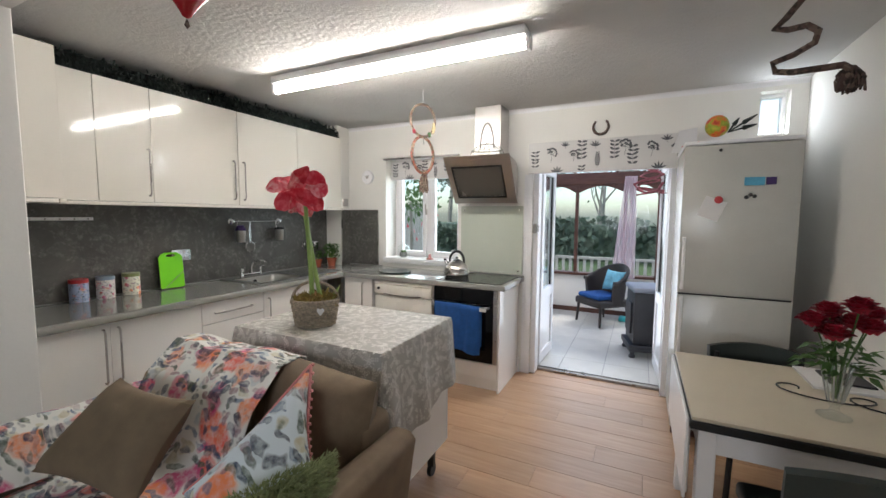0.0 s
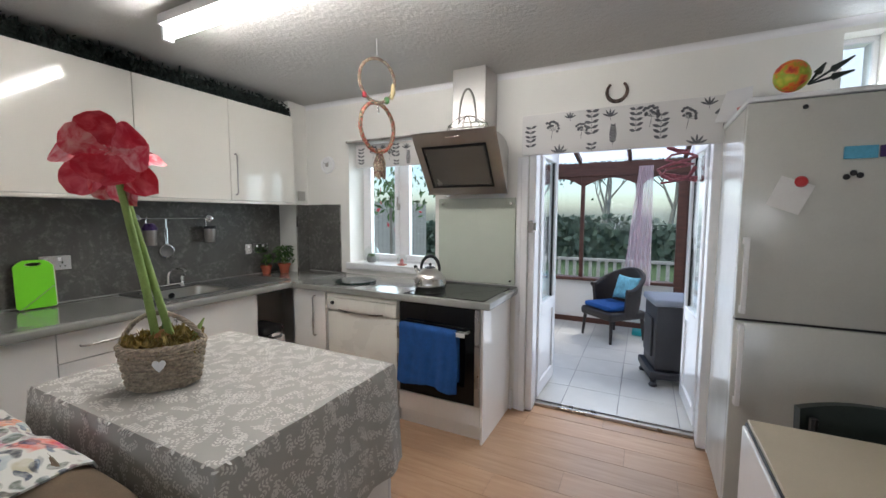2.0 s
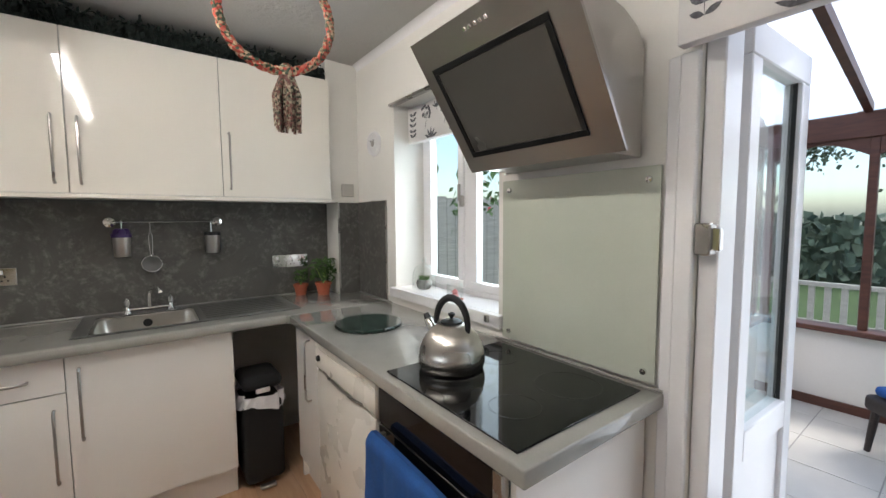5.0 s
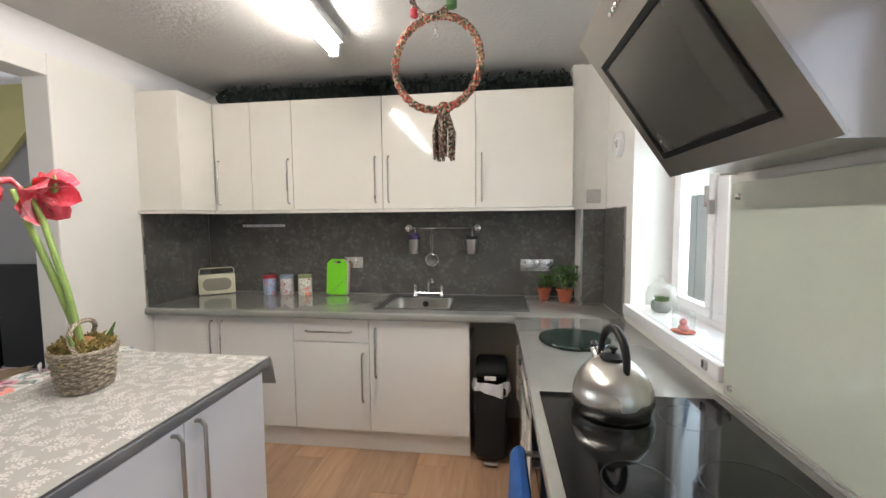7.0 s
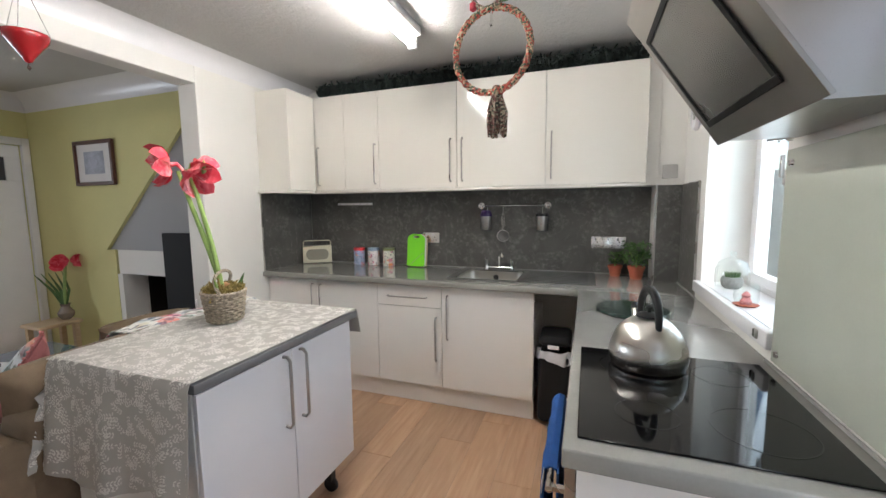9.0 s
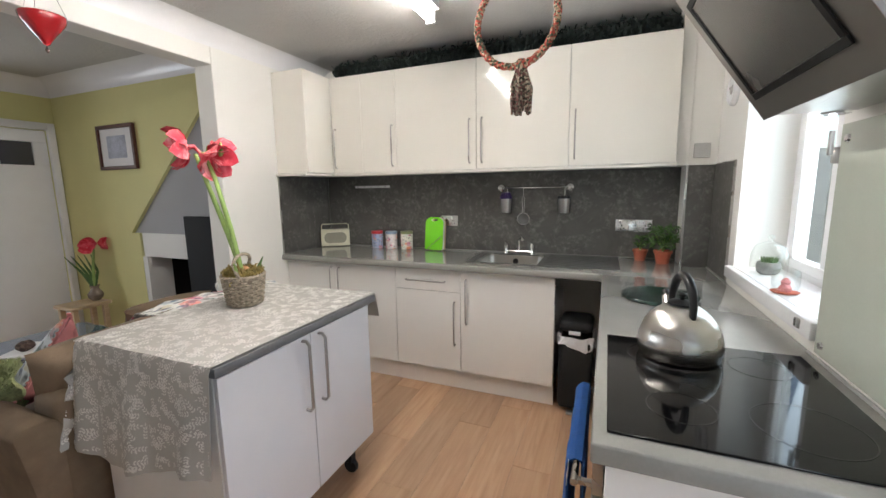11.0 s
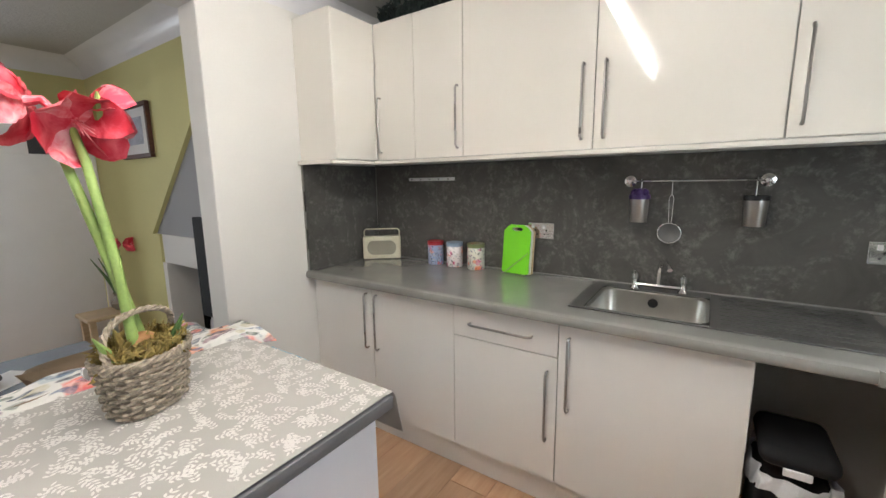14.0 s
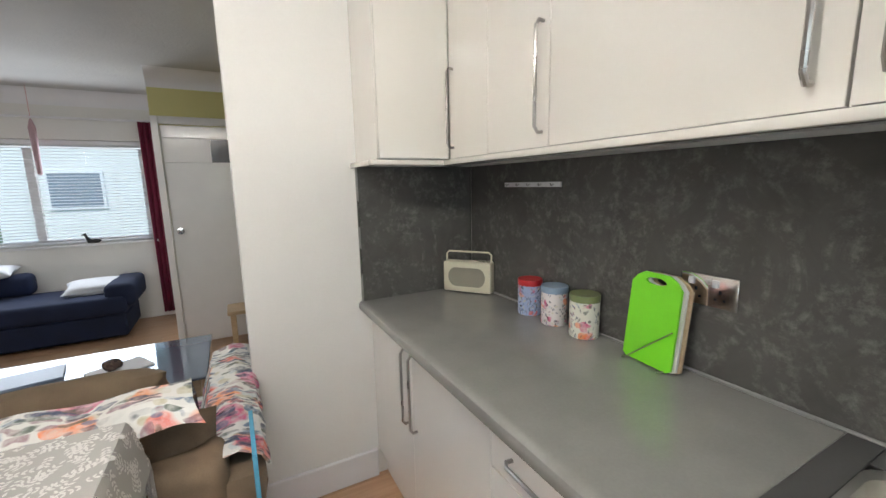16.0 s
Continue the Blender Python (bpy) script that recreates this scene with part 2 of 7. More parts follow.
def brushed(name, col, rough, stretch):
    m, nt, p = nodes_of(name)
    f = noise_fac(nt, coords(nt, stretch), 6, 3)
    nt.links.new(ramp(nt, f, [(0.3, tuple(c * 0.965 for c in col)), (0.7, col)]), p.inputs["Base Color"])
    nt.links.new(ramp(nt, f, [(0.3, (rough - 0.03,) * 3), (0.7, (rough + 0.04,) * 3)]), p.inputs["Roughness"])
    p.inputs["Metallic"].default_value = 1.0
    return m


WALL = plain("white_wall_paint", (0.78, 0.76, 0.72), 0.7, var=0.02, scale=2, relief=0.12, fine=90)
WALL_YELLOW = plain("pale_yellow_wall_paint", (0.66, 0.62, 0.29), 0.75, var=0.03, scale=2, relief=0.12, fine=90)
WALL_GREY = plain("understairs_grey", (0.36, 0.36, 0.37), 0.75, var=0.03, scale=2, relief=0.1)
CEIL = textured_ceiling()
TRIM = plain("white_gloss_paint", (0.80, 0.79, 0.80), 0.3, var=0.02, relief=0.03, coat=0.2)
GLOSSW = plain("ivory_gloss_door", (0.78, 0.745, 0.68), 0.10, var=0.01, scale=1.2, relief=0.0, coat=0.6)
# GLOSSW copy made lighter, so the colour adds light the low fronts lack
BASEW = plain("lightened_ivory_gloss_door", (0.86, 0.835, 0.80), 0.12, var=0.01, scale=1.2, relief=0.0, coat=0.4)
CARCASS = plain("white_melamine", (0.74, 0.73, 0.71), 0.35, var=0.02, relief=0.02)
SLATE = slate()
WORKTOP = plain("grey_gloss_worktop", (0.28, 0.275, 0.255), 0.16, var=0.05, scale=8, relief=0.0, coat=0.5)
GREYEDGE = plain("grey_laminate_edge", (0.16, 0.16, 0.165), 0.35, var=0.05)
STEEL = brushed("brushed_steel", (0.41, 0.39, 0.365), 0.34, (1, 220, 220))
STEELH = brushed("brushed_steel_side", (0.52, 0.50, 0.48), 0.30, (1, 160, 160))
CHROME = plain("chrome", (0.82, 0.82, 0.82), 0.08, 1.0, var=0.01, relief=0)
NICKEL = plain("satin_nickel", (0.42, 0.40, 0.38), 0.28, 1.0, var=0.02, relief=0)
STEELK = plain("satin_kettle_steel", (0.58, 0.555, 0.52), 0.27, 1.0, var=0.015, scale=3, relief=0.0)
STEELK.node_tree.nodes["Principled BSDF"].inputs["Anisotropic"].default_value = 0.8
tangent = STEELK.node_tree.nodes.new("ShaderNodeTangent")
tangent.direction_type, tangent.axis = "RADIAL", "Z"
STEELK.node_tree.links.new(tangent.outputs[0], STEELK.node_tree.nodes["Principled BSDF"].inputs["Tangent"])
BLACKGLASS = plain("black_ceramic_glass", (0.003, 0.003, 0.0035), 0.05, var=0.02, relief=0, coat=0.0, spec=0.25)
BLACK = plain("black_plastic", (0.006, 0.006, 0.007), 0.45, var=0.1)
# near-black that puts the shade of unlit gaps into the colour
DARKVOID = plain("unlit_shade_black", (0.012, 0.010, 0.009), 0.9)
WHITEPLASTIC = plain("white_appliance_enamel", (0.74, 0.71, 0.65), 0.28, var=0.02, relief=0.02)
FRIDGEW = plain("ivory_fridge_steel", (0.55, 0.54, 0.505), 0.20, var=0.03, relief=0.03)
GREENGLASS = plain("pale_green_backpainted_glass", (0.50, 0.53, 0.455), 0.09, var=0.02, relief=0, coat=0.5)
PANE = thin_glass("window_glass")
CLEAR = thin_glass("clear_glass_jar", (0.97, 0.99, 0.98), 0.09)
PLANK = wood_floor()
GROUT = plain("dark_joint", (0.30, 0.20, 0.13), 0.9)
TILE = plain("cream_floor_tile", (0.62, 0.60, 0.56), 0.25, var=0.04, relief=0.02)
TILEJOINT = plain("grey_tile_joint", (0.32, 0.31, 0.30), 0.9)
CLOTH = plain("grey_cotton_cloth", (0.42, 0.40, 0.37), 0.6, var=0.05, scale=9, relief=0.2, fine=400)
LEAFPRINT = plain("pale_leaf_ink", (0.74, 0.715, 0.675), 0.6, var=0.06, relief=0.1)
FLORAL = floral("floral_throw_cotton", (0.76, 0.75, 0.71), 15.0)
FLORAL2 = floral("floral_cushion_cotton", (0.70, 0.76, 0.80), 12.0)
BROWNFAB = plain("brown_velour", (0.185, 0.130, 0.082), 0.85, var=0.15, scale=12, relief=0.3, fine=300)
BROWNCUSH = plain("taupe_cushion_cloth", (0.195, 0.142, 0.090), 0.85, var=0.1, scale=14, relief=0.35, fine=350)
GREENSHAG = plain("green_shag_pile", (0.32, 0.36, 0.17), 0.9, var=0.25, scale=30)
PINK = plain("coral_pink_cloth", (0.62, 0.24, 0.24), 0.85)
DARKGREEN = plain("dark_green_vinyl", (0.018, 0.026, 0.022), 0.5, var=0.15)
TABLETOP = plain("beige_laminate_top", (0.58, 0.50, 0.38), 0.35, var=0.03)
BROWNWOOD = wood("mahogany_stain", (0.055, 0.018, 0.012), (0.11, 0.04, 0.025))
PALEWOOD = wood("pale_wood", (0.45, 0.33, 0.2), (0.6, 0.45, 0.3))
WICKER = plain("grey_wicker", (0.40, 0.33, 0.25), 0.8, var=0.35, scale=60, relief=0.5, fine=150)
RATTAN = plain("dark_brown_rattan", (0.03, 0.022, 0.02), 0.55, var=0.3, scale=80, relief=0.6, fine=160)
def petal_mat(name, deep, pale, lo, hi):
    m, nt, p = nodes_of(name)
    f = noise_fac(nt, coords(nt), 26, 3, 0.6, 0.5)
    nt.links.new(ramp(nt, f, [(lo, deep), (hi, pale)]), p.inputs["Base Color"])
    p.inputs["Roughness"].default_value = 0.5
    p.inputs["Subsurface Weight"].default_value = 0.0
    return m


PETAL = petal_mat("red_petal", (0.60, 0.02, 0.045), (0.80, 0.16, 0.20), 0.42, 0.72)
PETALPINK = petal_mat("pink_petal", (0.72, 0.05, 0.09), (0.88, 0.45, 0.46), 0.40, 0.66)
STEM = plain("pale_green_stem", (0.26, 0.38, 0.10), 0.5, var=0.15, scale=10)
LEAF = plain("green_leaf", (0.07, 0.15, 0.035), 0.5, var=0.3, scale=20)
DARKLEAF = plain("dark_garland_leaf", (0.012, 0.022, 0.018), 0.8, var=0.4, scale=20)
MOSS = plain("dry_moss", (0.30, 0.22, 0.06), 0.9, var=0.4, scale=50)
TERRA = plain("terracotta", (0.42, 0.10, 0.05), 0.7, var=0.12)
SOIL = plain("potting_soil", (0.03, 0.02, 0.015), 0.95, var=0.3, scale=60)
LIME = plain("lime_green_plastic", (0.22, 0.75, 0.02), 0.3, var=0.02, relief=0)
MARBLE = plain("dark_green_marble", (0.030, 0.055, 0.045), 0.15, var=0.85, scale=26, relief=0)
CREAM = plain("cream_plastic", (0.66, 0.62, 0.47), 0.4, var=0.02)
GRILLE = plain("taupe_speaker_cloth", (0.30, 0.28, 0.22), 0.8, var=0.1, relief=0.5, fine=400)
BLUETOWEL = plain("blue_towel", (0.012, 0.075, 0.27), 0.95, var=0.15, scale=20, relief=0.8, fine=220)
BLUECLOTH = plain("light_blue_cloth", (0.12, 0.42, 0.62), 0.85, var=0.15)
NAVY = plain("navy_upholstery", (0.008, 0.016, 0.05), 0.9, var=0.2)
LIGHTGREY = plain("pale_cushion_cloth", (0.62, 0.63, 0.66), 0.85)
BURGUNDY = plain("burgundy_curtain", (0.17, 0.012, 0.04), 0.8, var=0.15, scale=10)
PRINT = plain("printed_fabric_white", (0.66, 0.64, 0.63), 0.85, var=0.02, relief=0.2, fine=350)
INK = plain("charcoal_print", (0.13, 0.13, 0.145), 0.85, var=0.3, scale=60)
PAPER = plain("white_paper", (0.75, 0.73, 0.72), 0.7, var=0.03)
REDPL = plain("red_tin_lid", (0.50, 0.02, 0.025), 0.35)
BLUELID = plain("blue_grey_tin_lid", (0.24, 0.32, 0.42), 0.35)
OLIVELID = plain("olive_tin_lid", (0.22, 0.25, 0.10), 0.35)
TINA = floral("blue_patterned_tin", (0.36, 0.43, 0.62), 60.0, 0.5)
TINB = floral("pink_patterned_tin", (0.72, 0.66, 0.64), 55.0, 0.5)
TINC = floral("flower_patterned_tin", (0.74, 0.72, 0.62), 45.0, 0.5)
PURPLE = plain("purple_plastic", (0.05, 0.02, 0.12), 0.4)
ROPE = rope_mat("red_green_cotton_rope", (0.42, 0.07, 0.05), (0.55, 0.43, 0.29), (0.05, 0.08, 0.05), 150)
ROPE2 = rope_mat("faded_multicolour_rope", (0.16, 0.07, 0.06), (0.52, 0.45, 0.33), (0.04, 0.045, 0.03), 170)
TAN = rope_mat("brown_rope", (0.10, 0.06, 0.05), (0.18, 0.13, 0.10), (0.05, 0.035, 0.03), 60)
REDGLASS = plain("red_lantern_glass", (0.35, 0.01, 0.015), 0.12, coat=0.4)
SHEER, snt, sp = nodes_of("sheer_pink_voile")
sp.inputs["Base Color"].default_value = (0.82, 0.68, 0.74, 1)
sp.inputs["Roughness"].default_value = 0.9
sp.inputs["Alpha"].default_value = 0.62
STOVE = plain("dark_enamelled_iron", (0.025, 0.025, 0.03), 0.45, var=0.2)
GREYTOP = plain("grey_cushion_top", (0.25, 0.27, 0.32), 0.7)
GLASSTABLE = plain("mirror_like_glass_top", (0.30, 0.36, 0.45), 0.03, 0.6, var=0.02, relief=0)
GRASS = plain("lawn", (0.06, 0.10, 0.03), 0.95, var=0.3, scale=3, relief=0.5, fine=30)
HEDGE = plain("hedge_foliage", (0.10, 0.14, 0.10), 0.8, var=0.4, scale=4)
BARK = plain("pale_bark", (0.30, 0.28, 0.25), 0.9, var=0.2, scale=8)
FENCE = wood("weathered_fence", (0.28, 0.27, 0.25), (0.40, 0.38, 0.35), 0.8)
RENDERW = plain("white_house_render", (0.75, 0.74, 0.72), 0.8, var=0.04, scale=1)
ROOFT = plain("grey_roof_tile", (0.12, 0.11, 0.11), 0.8, var=0.2, scale=3)
PAVE = plain("concrete_paving", (0.30, 0.30, 0.29), 0.85, var=0.1, scale=3)
ROOFPANEL, rnt, rp = nodes_of("opal_roof_panel")
rnt.nodes.remove(rp)
rt_, rl_, rx_ = rnt.nodes.new("ShaderNodeBsdfTransparent"), rnt.nodes.new("ShaderNodeBsdfTranslucent"), rnt.nodes.new("ShaderNodeMixShader")
rt_.inputs[0].default_value = rl_.inputs[0].default_value = (0.9, 0.92, 0.95, 1)
rx_.inputs[0].default_value = 0.45
rnt.links.new(rt_.outputs[0], rx_.inputs[1])
rnt.links.new(rl_.outputs[0], rx_.inputs[2])
rnt.links.new(rx_.outputs[0], rnt.nodes["Material Output"].inputs[0])
TUBE = emitter("lit_fluorescent_tube", (1.0, 0.955, 0.885), 39.0)

# ---------------- shell of the rooms ----------------
def wall_along_x(name, x0, x1, y0, y1, z1, holes, material, label=""):
    """A wall with rectangular openings: holes are x0, x1, z0, z1, in order of x."""
    bms, at = [], x0
    for a, b, za, zb in holes:
        bms.append(box(at, a, y0, y1, 0, z1))
        if za > 0:
            bms.append(box(a, b, y0, y1, 0, za))
        if zb < z1:
            bms.append(box(a, b, y0, y1, zb, z1))
        at = b
    bms.append(box(at, x1, y0, y1, 0, z1))
    return setting(name, join(*bms), material, label)


wall_along_x("wall_north", -0.2, 4.6, 0.0, 0.28, 2.5, [(0.725, 1.60, 1.0, 2.10), (2.35, 3.50, 0.0, 2.06), (3.985, 4.16, 2.09, 2.40)], WALL)
setting("wall_west", box(-0.2, 0, -3.18, 0, 0, 2.5), WALL)
setting("wall_east", box(4.26, 4.6, -6.95, 0, 0, 2.5), WALL)
setting("wall_stub", join(box(0, 1.11, -3.16, -3.0, 0, 2.5, 0.004), box(1.111, 4.26, -3.16, -3.0, 2.245, 2.5, 0.004)), WALL)
setting("pipe_boxing", box(0.001, 0.225, -0.152, 0, 0, 2.5, 0.003), WALL)
CL = box(-0.2, 4.6, -6.95, 0.28, 2.465, 2.62)
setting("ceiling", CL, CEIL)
setting("ground", box(-60, 60, -60, 90, -0.4, -0.06), GRASS, "lawn and open ground round the house")
setting("floor", box(-0.2, 4.6, -6.95, 0.28, -0.05, -0.004), GROUT)


def coving(name, pts, z, size, material, label=""):
    """Curved coving along a wall: pts two ends (x, y) and the way the room lies."""
    (x0, y0), (x1, y1), (nx, ny) = pts
    prof = [(0, 0), (size, 0)] + [(size * (1 - math.sin(a)) , -size * (1 - math.cos(a))) for a in [radians(v) for v in (15, 30, 45, 60, 75)]] + [(0, -size)]
    bm = bmesh.new()
    A = [bm.verts.new((x0 + nx * u, y0 + ny * u, z + w)) for u, w in prof]
    B = [bm.verts.new((x1 + nx * u, y1 + ny * u, z + w)) for u, w in prof]
    bm.faces.new(A[::-1])
    bm.faces.new(B)
    for i in range(len(prof)):
        j = (i + 1) % len(prof)
        bm.faces.new((A[i], A[j], B[j], B[i]))
    bmesh.ops.recalc_face_normals(bm, faces=bm.faces[:])
    return setting(name, bm, material, label, True)


coving("trim", ((0.001, -2.999), (4.259, -2.999), (0, 1)), 2.463, 0.11, TRIM, "white coving over the opening")
coving("trim", ((0.226, -0.001), (4.259, -0.001), (0, -1)), 2.463, 0.035, TRIM)
coving("trim", ((0.831, -3.19), (0.831, -5.499), (1, 0)), 2.463, 0.14, TRIM)
coving("trim", ((0.831, -5.499), (1.66, -5.499), (0, 1)), 2.463, 0.14, TRIM)
coving("trim", ((1.66, -6.749), (4.259, -6.749), (0, 1)), 2.463, 0.14, TRIM)

# lounge walls
setting("wall_lounge_west", prism([(-5.5, 0), (-5.5, 2.463), (-3.182, 2.463), (-3.182, 2.38), (-4.54, 1.078), (-4.43, 1.078), (-4.43, 0)], "x", 0.63, 0.83), WALL_YELLOW)
setting("understairs_panel", prism([(-4.54, 1.078), (-3.182, 2.38), (-3.182, 1.078)], "x", 0.62, 0.80), WALL_GREY, "grey sloping side of the understairs space")
setting("understairs_frame", join(box(0.62, 0.815, -4.42, -3.182, 0.87, 1.079), box(0.62, 0.832, -4.419, -4.36, 0, 0.869)), WALL)
# recess faces coloured near black, shade under the stairs painted in
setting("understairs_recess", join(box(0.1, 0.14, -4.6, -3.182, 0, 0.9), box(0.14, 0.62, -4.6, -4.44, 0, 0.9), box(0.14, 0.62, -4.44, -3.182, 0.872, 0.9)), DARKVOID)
wall_along_x("wall_lounge_south", 0.63, 1.66, -5.7, -5.5, 2.463, [(0.87, 1.63, 0.0, 2.04)], WALL_YELLOW)
setting("wall_lounge_porch", box(1.46, 1.66, -6.95, -5.701, 0, 2.463), WALL)
wall_along_x("wall_window_south", 1.661, 4.4, -6.95, -6.75, 2.463, [(1.93, 3.85, 0.91, 1.99)], WALL)
setting("wall_behind_door", box(0.4, 1.46, -7.0, -6.9, 0, 2.463), WALL)


def baseboard(x0, y0, x1, y1):
    h, t = 0.15, 0.018
    if x0 == x1:
        s = 1 if y1 > y0 else -1
        bm = box(min(x0, x0 + s * t), max(x0, x0 + s * t), min(y0, y1), max(y0, y1), 0, h, 0.005)
    else:
        s = 1 if x1 > x0 else -1
        bm = box(min(x0, x1), max(x0, x1), min(y0, y0 + s * t), max(y0, y0 + s * t), 0, h, 0.005)
    return setting("baseboard", bm, TRIM)


baseboard(0.58, -2.999, 1.11, -2.999)
setting("baseboard", box(1.112, 1.13, -3.18, -3.0, 0, 0.15, 0.004), TRIM)
setting("baseboard", box(0.832, 0.85, -5.48, -4.43, 0, 0.14, 0.004), TRIM)
setting("baseboard", box(4.24, 4.259, -6.7, -0.01, 0, 0.14, 0.004), TRIM)
setting("baseboard", box(2.241, 2.262, -0.03, -0.001, 0, 0.15, 0.004), TRIM)


# ---------------- kitchen units ----------------
def bar_handle(length, r=0.0055, out=0.03):
    """A bowed bar handle along z, at the origin, standing out along -y."""
    h = length / 2
    return sweep([(0, 0, -h + 0.006), (0, -out * 0.6, -h + 0.004), (0, -out, -h + 0.02), (0, -out, h - 0.02), (0, -out * 0.6, h - 0.004), (0, 0, h - 0.006)], r, 8)


def cabinet(name, m, w, h, d, fronts, label, category, group, base=0.15, plinth=True, front_mat=None, top_open=False):
    """A unit whose front faces -y at y = 0. fronts: (kind, x0, x1, z0, z1, handle x, handle z, handle length, lies)."""
    e = thing(name, m @ Vector((w / 2, d / 2, base)), label, category, group)
    t = 0.018
    carc = join(box(0, t, 0.02, d, base, h), box(w - t, w, 0.02, d, base, h), box(t, w - t, 0.02, d, base, base + t), box(t, w - t, d - t, d, base + t, h), box(t, w - t, 0.02, d - t, h - t, h))
    part("carcass", moved(carc, m), CARCASS, e)
    if plinth:
        part("plinth", moved(box(0, w, 0.045, 0.06, 0.002, base - 0.004), m), front_mat or (BASEW if plinth else GLOSSW), e)
    for kind, x0, x1, z0, z1, hx, hz, hl, lies in fronts:
        f = part(kind, moved(box(x0 + 0.0015, x1 - 0.0015, 0, 0.0185, z0 + 0.0015, z1 - 0.0015, 0.0012), m), front_mat or (BASEW if plinth else GLOSSW), e)
        for hxx in (hx if isinstance(hx, (list, tuple)) else [hx]):
            if hxx is None:
                continue
            hb = bar_handle(hl)
            if lies:
                hb.transform(pose(0, 0, 0, 0, 90, 0))
            hb.transform(Matrix.Translation((hxx, 0.001, hz)))
            part("handle", moved(hb, m), NICKEL, f, "satin nickel bar handle")
    return e


WT = 0.925          # top of the worktop
WEST = lambda y0: Matrix.Translation((0.575, y0, 0)) @ pose(0, 0, 0, 0, 0, 90)
BU = WT - 0.045
cabinet("base_cabinet", WEST(-2.998), 0.998, BU - 0.002, 0.57, [("door", 0, 0.472, 0.15, BU - 0.004, 0.435, 0.685, 0.32, False), ("door", 0.472, 0.998, 0.15, BU - 0.004, 0.508, 0.685, 0.32, False)], "ivory gloss double base cabinet with nickel handles under grey worktop", "kitchen cabinet", "base cabinets")
cabinet("base_cabinet", WEST(-1.999), 0.500, BU - 0.002, 0.57, [("drawer_front", 0, 0.500, 0.722, BU - 0.004, 0.240, 0.793, 0.31, True), ("door", 0, 0.500, 0.15, 0.720, 0.459, 0.50, 0.32, False)], "ivory gloss base cabinet with one drawer over a door", "kitchen cabinet", "base cabinets")
cabinet("base_cabinet", WEST(-1.498), 0.627, BU - 0.20, 0.57, [("door", 0, 0.627, 0.15, BU - 0.004, 0.044, 0.663, 0.32, False)], "ivory gloss sink base cabinet with one wide door", "kitchen cabinet", "base cabinets")

NORTH = lambda x0: Matrix.Translation((x0, -0.57, 0))
cabinet("base_cabinet", NORTH(0.622), 0.33, BU - 0.002, 0.55, [("door", 0, 0.33, 0.13, BU - 0.004, 0.228, 0.68, 0.32, False)], "narrow ivory gloss base cabinet beside the dishwasher", "kitchen cabinet", "base cabinets")
setting("trim", box(0.60, 0.6215, -0.55, -0.02, 0.0, BU - 0.002), BASEW, "ivory end panel of the corner")
part_end = cabinet("oven_housing", NORTH(1.615), 0.605, BU - 0.19, 0.55, [("panel", 0, 0.605, 0.11, 0.243, None, 0, 0, False)], "ivory gloss housing round the built-in oven", "kitchen cabinet", "base cabinets")
solo("end_panel", box(2.2225, 2.24, -0.575, -0.012, 0.002, BU - 0.002, 0.002), BASEW, "ivory gloss end panel at the side of the oven", "panel")

# worktop: two glossy runs with a hole for the sink
worktop = thing("worktop", (0.4, -1.5, BU), "glossy dark grey laminate worktop round the corner of the kitchen", "worktop")
for sx0, sx1, sy0, sy1 in ((0.0, 0.60, -2.999, -1.47), (0.0, 0.60, -0.52, -0.153), (0.0, 0.05, -1.47, -0.52), (0.495, 0.60, -1.47, -0.52), (0.226, 0.60, -0.153, -0.001)):
    part("slab", box(sx0, sx1, sy0, sy1, BU, WT), WORKTOP, worktop)
part("slab", box(0.634, 2.29, -0.605, -0.001, BU, WT, 0.006, 3), WORKTOP, worktop)
part("slab", box(0.60, 0.634, -0.62, -0.001, BU, WT), WORKTOP, worktop)
part("front_edge", prism([(0.60, BU), (0.620, BU), (0.629, BU + 0.004), (0.633, BU + 0.012), (0.633, WT - 0.014), (0.630, WT - 0.005), (0.622, WT), (0.60, WT)], "y", -2.999, -0.62), WORKTOP, worktop, "rounded front edge")
SEAL = plain("grey_sealant", (0.30, 0.295, 0.28), 0.4)
for a, b, c, d, e, g in ((0.0105, 0.020, -2.99, -0.16, 0.010, 0.003), (0.24, 0.69, -0.020, -0.0105, 0.010, 0.003), (1.6, 2.29, -0.022, -0.012, 0.010, 0.003)):
    part("seal_strip", box(a, b, c, d, WT + 0.0005, WT + e, g), SEAL, worktop, "grey sealing strip")

# splashback panels
sb = thing("splashback", (0.005, -1.5, WT), "dark grey stone-effect splashback panels with pale veins", "splashback")
part("panel", box(0.001, 0.01, -2.989, -0.153, WT + 0.001, 1.548), SLATE, sb)
part("panel", box(0.011, 0.61, -2.999, -2.99, WT + 0.001, 1.548), SLATE, sb)
part("panel", box(0.226, 0.234, -0.152, -0.011, WT + 0.001, 1.548), SLATE, sb)
part("panel", box(0.226, 0.62, -0.01, -0.001, WT + 0.001, 1.548), SLATE, sb)
for a, b, c, d, e, g in ((0.2345, 0.239, -0.161, -0.149, WT + 0.001, 1.548), (0.6105, 0.618, -2.999, -2.988, WT + 0.001, 1.548), (0.234, 0.62, -0.012, -0.001, 1.5485, 1.553), (0.6205, 0.626, -0.012, -0.001, WT + 0.001, 1.55)):
    part("edge_trim", box(a, b, c, d, e, g), NICKEL, sb, "thin metal edge trim")

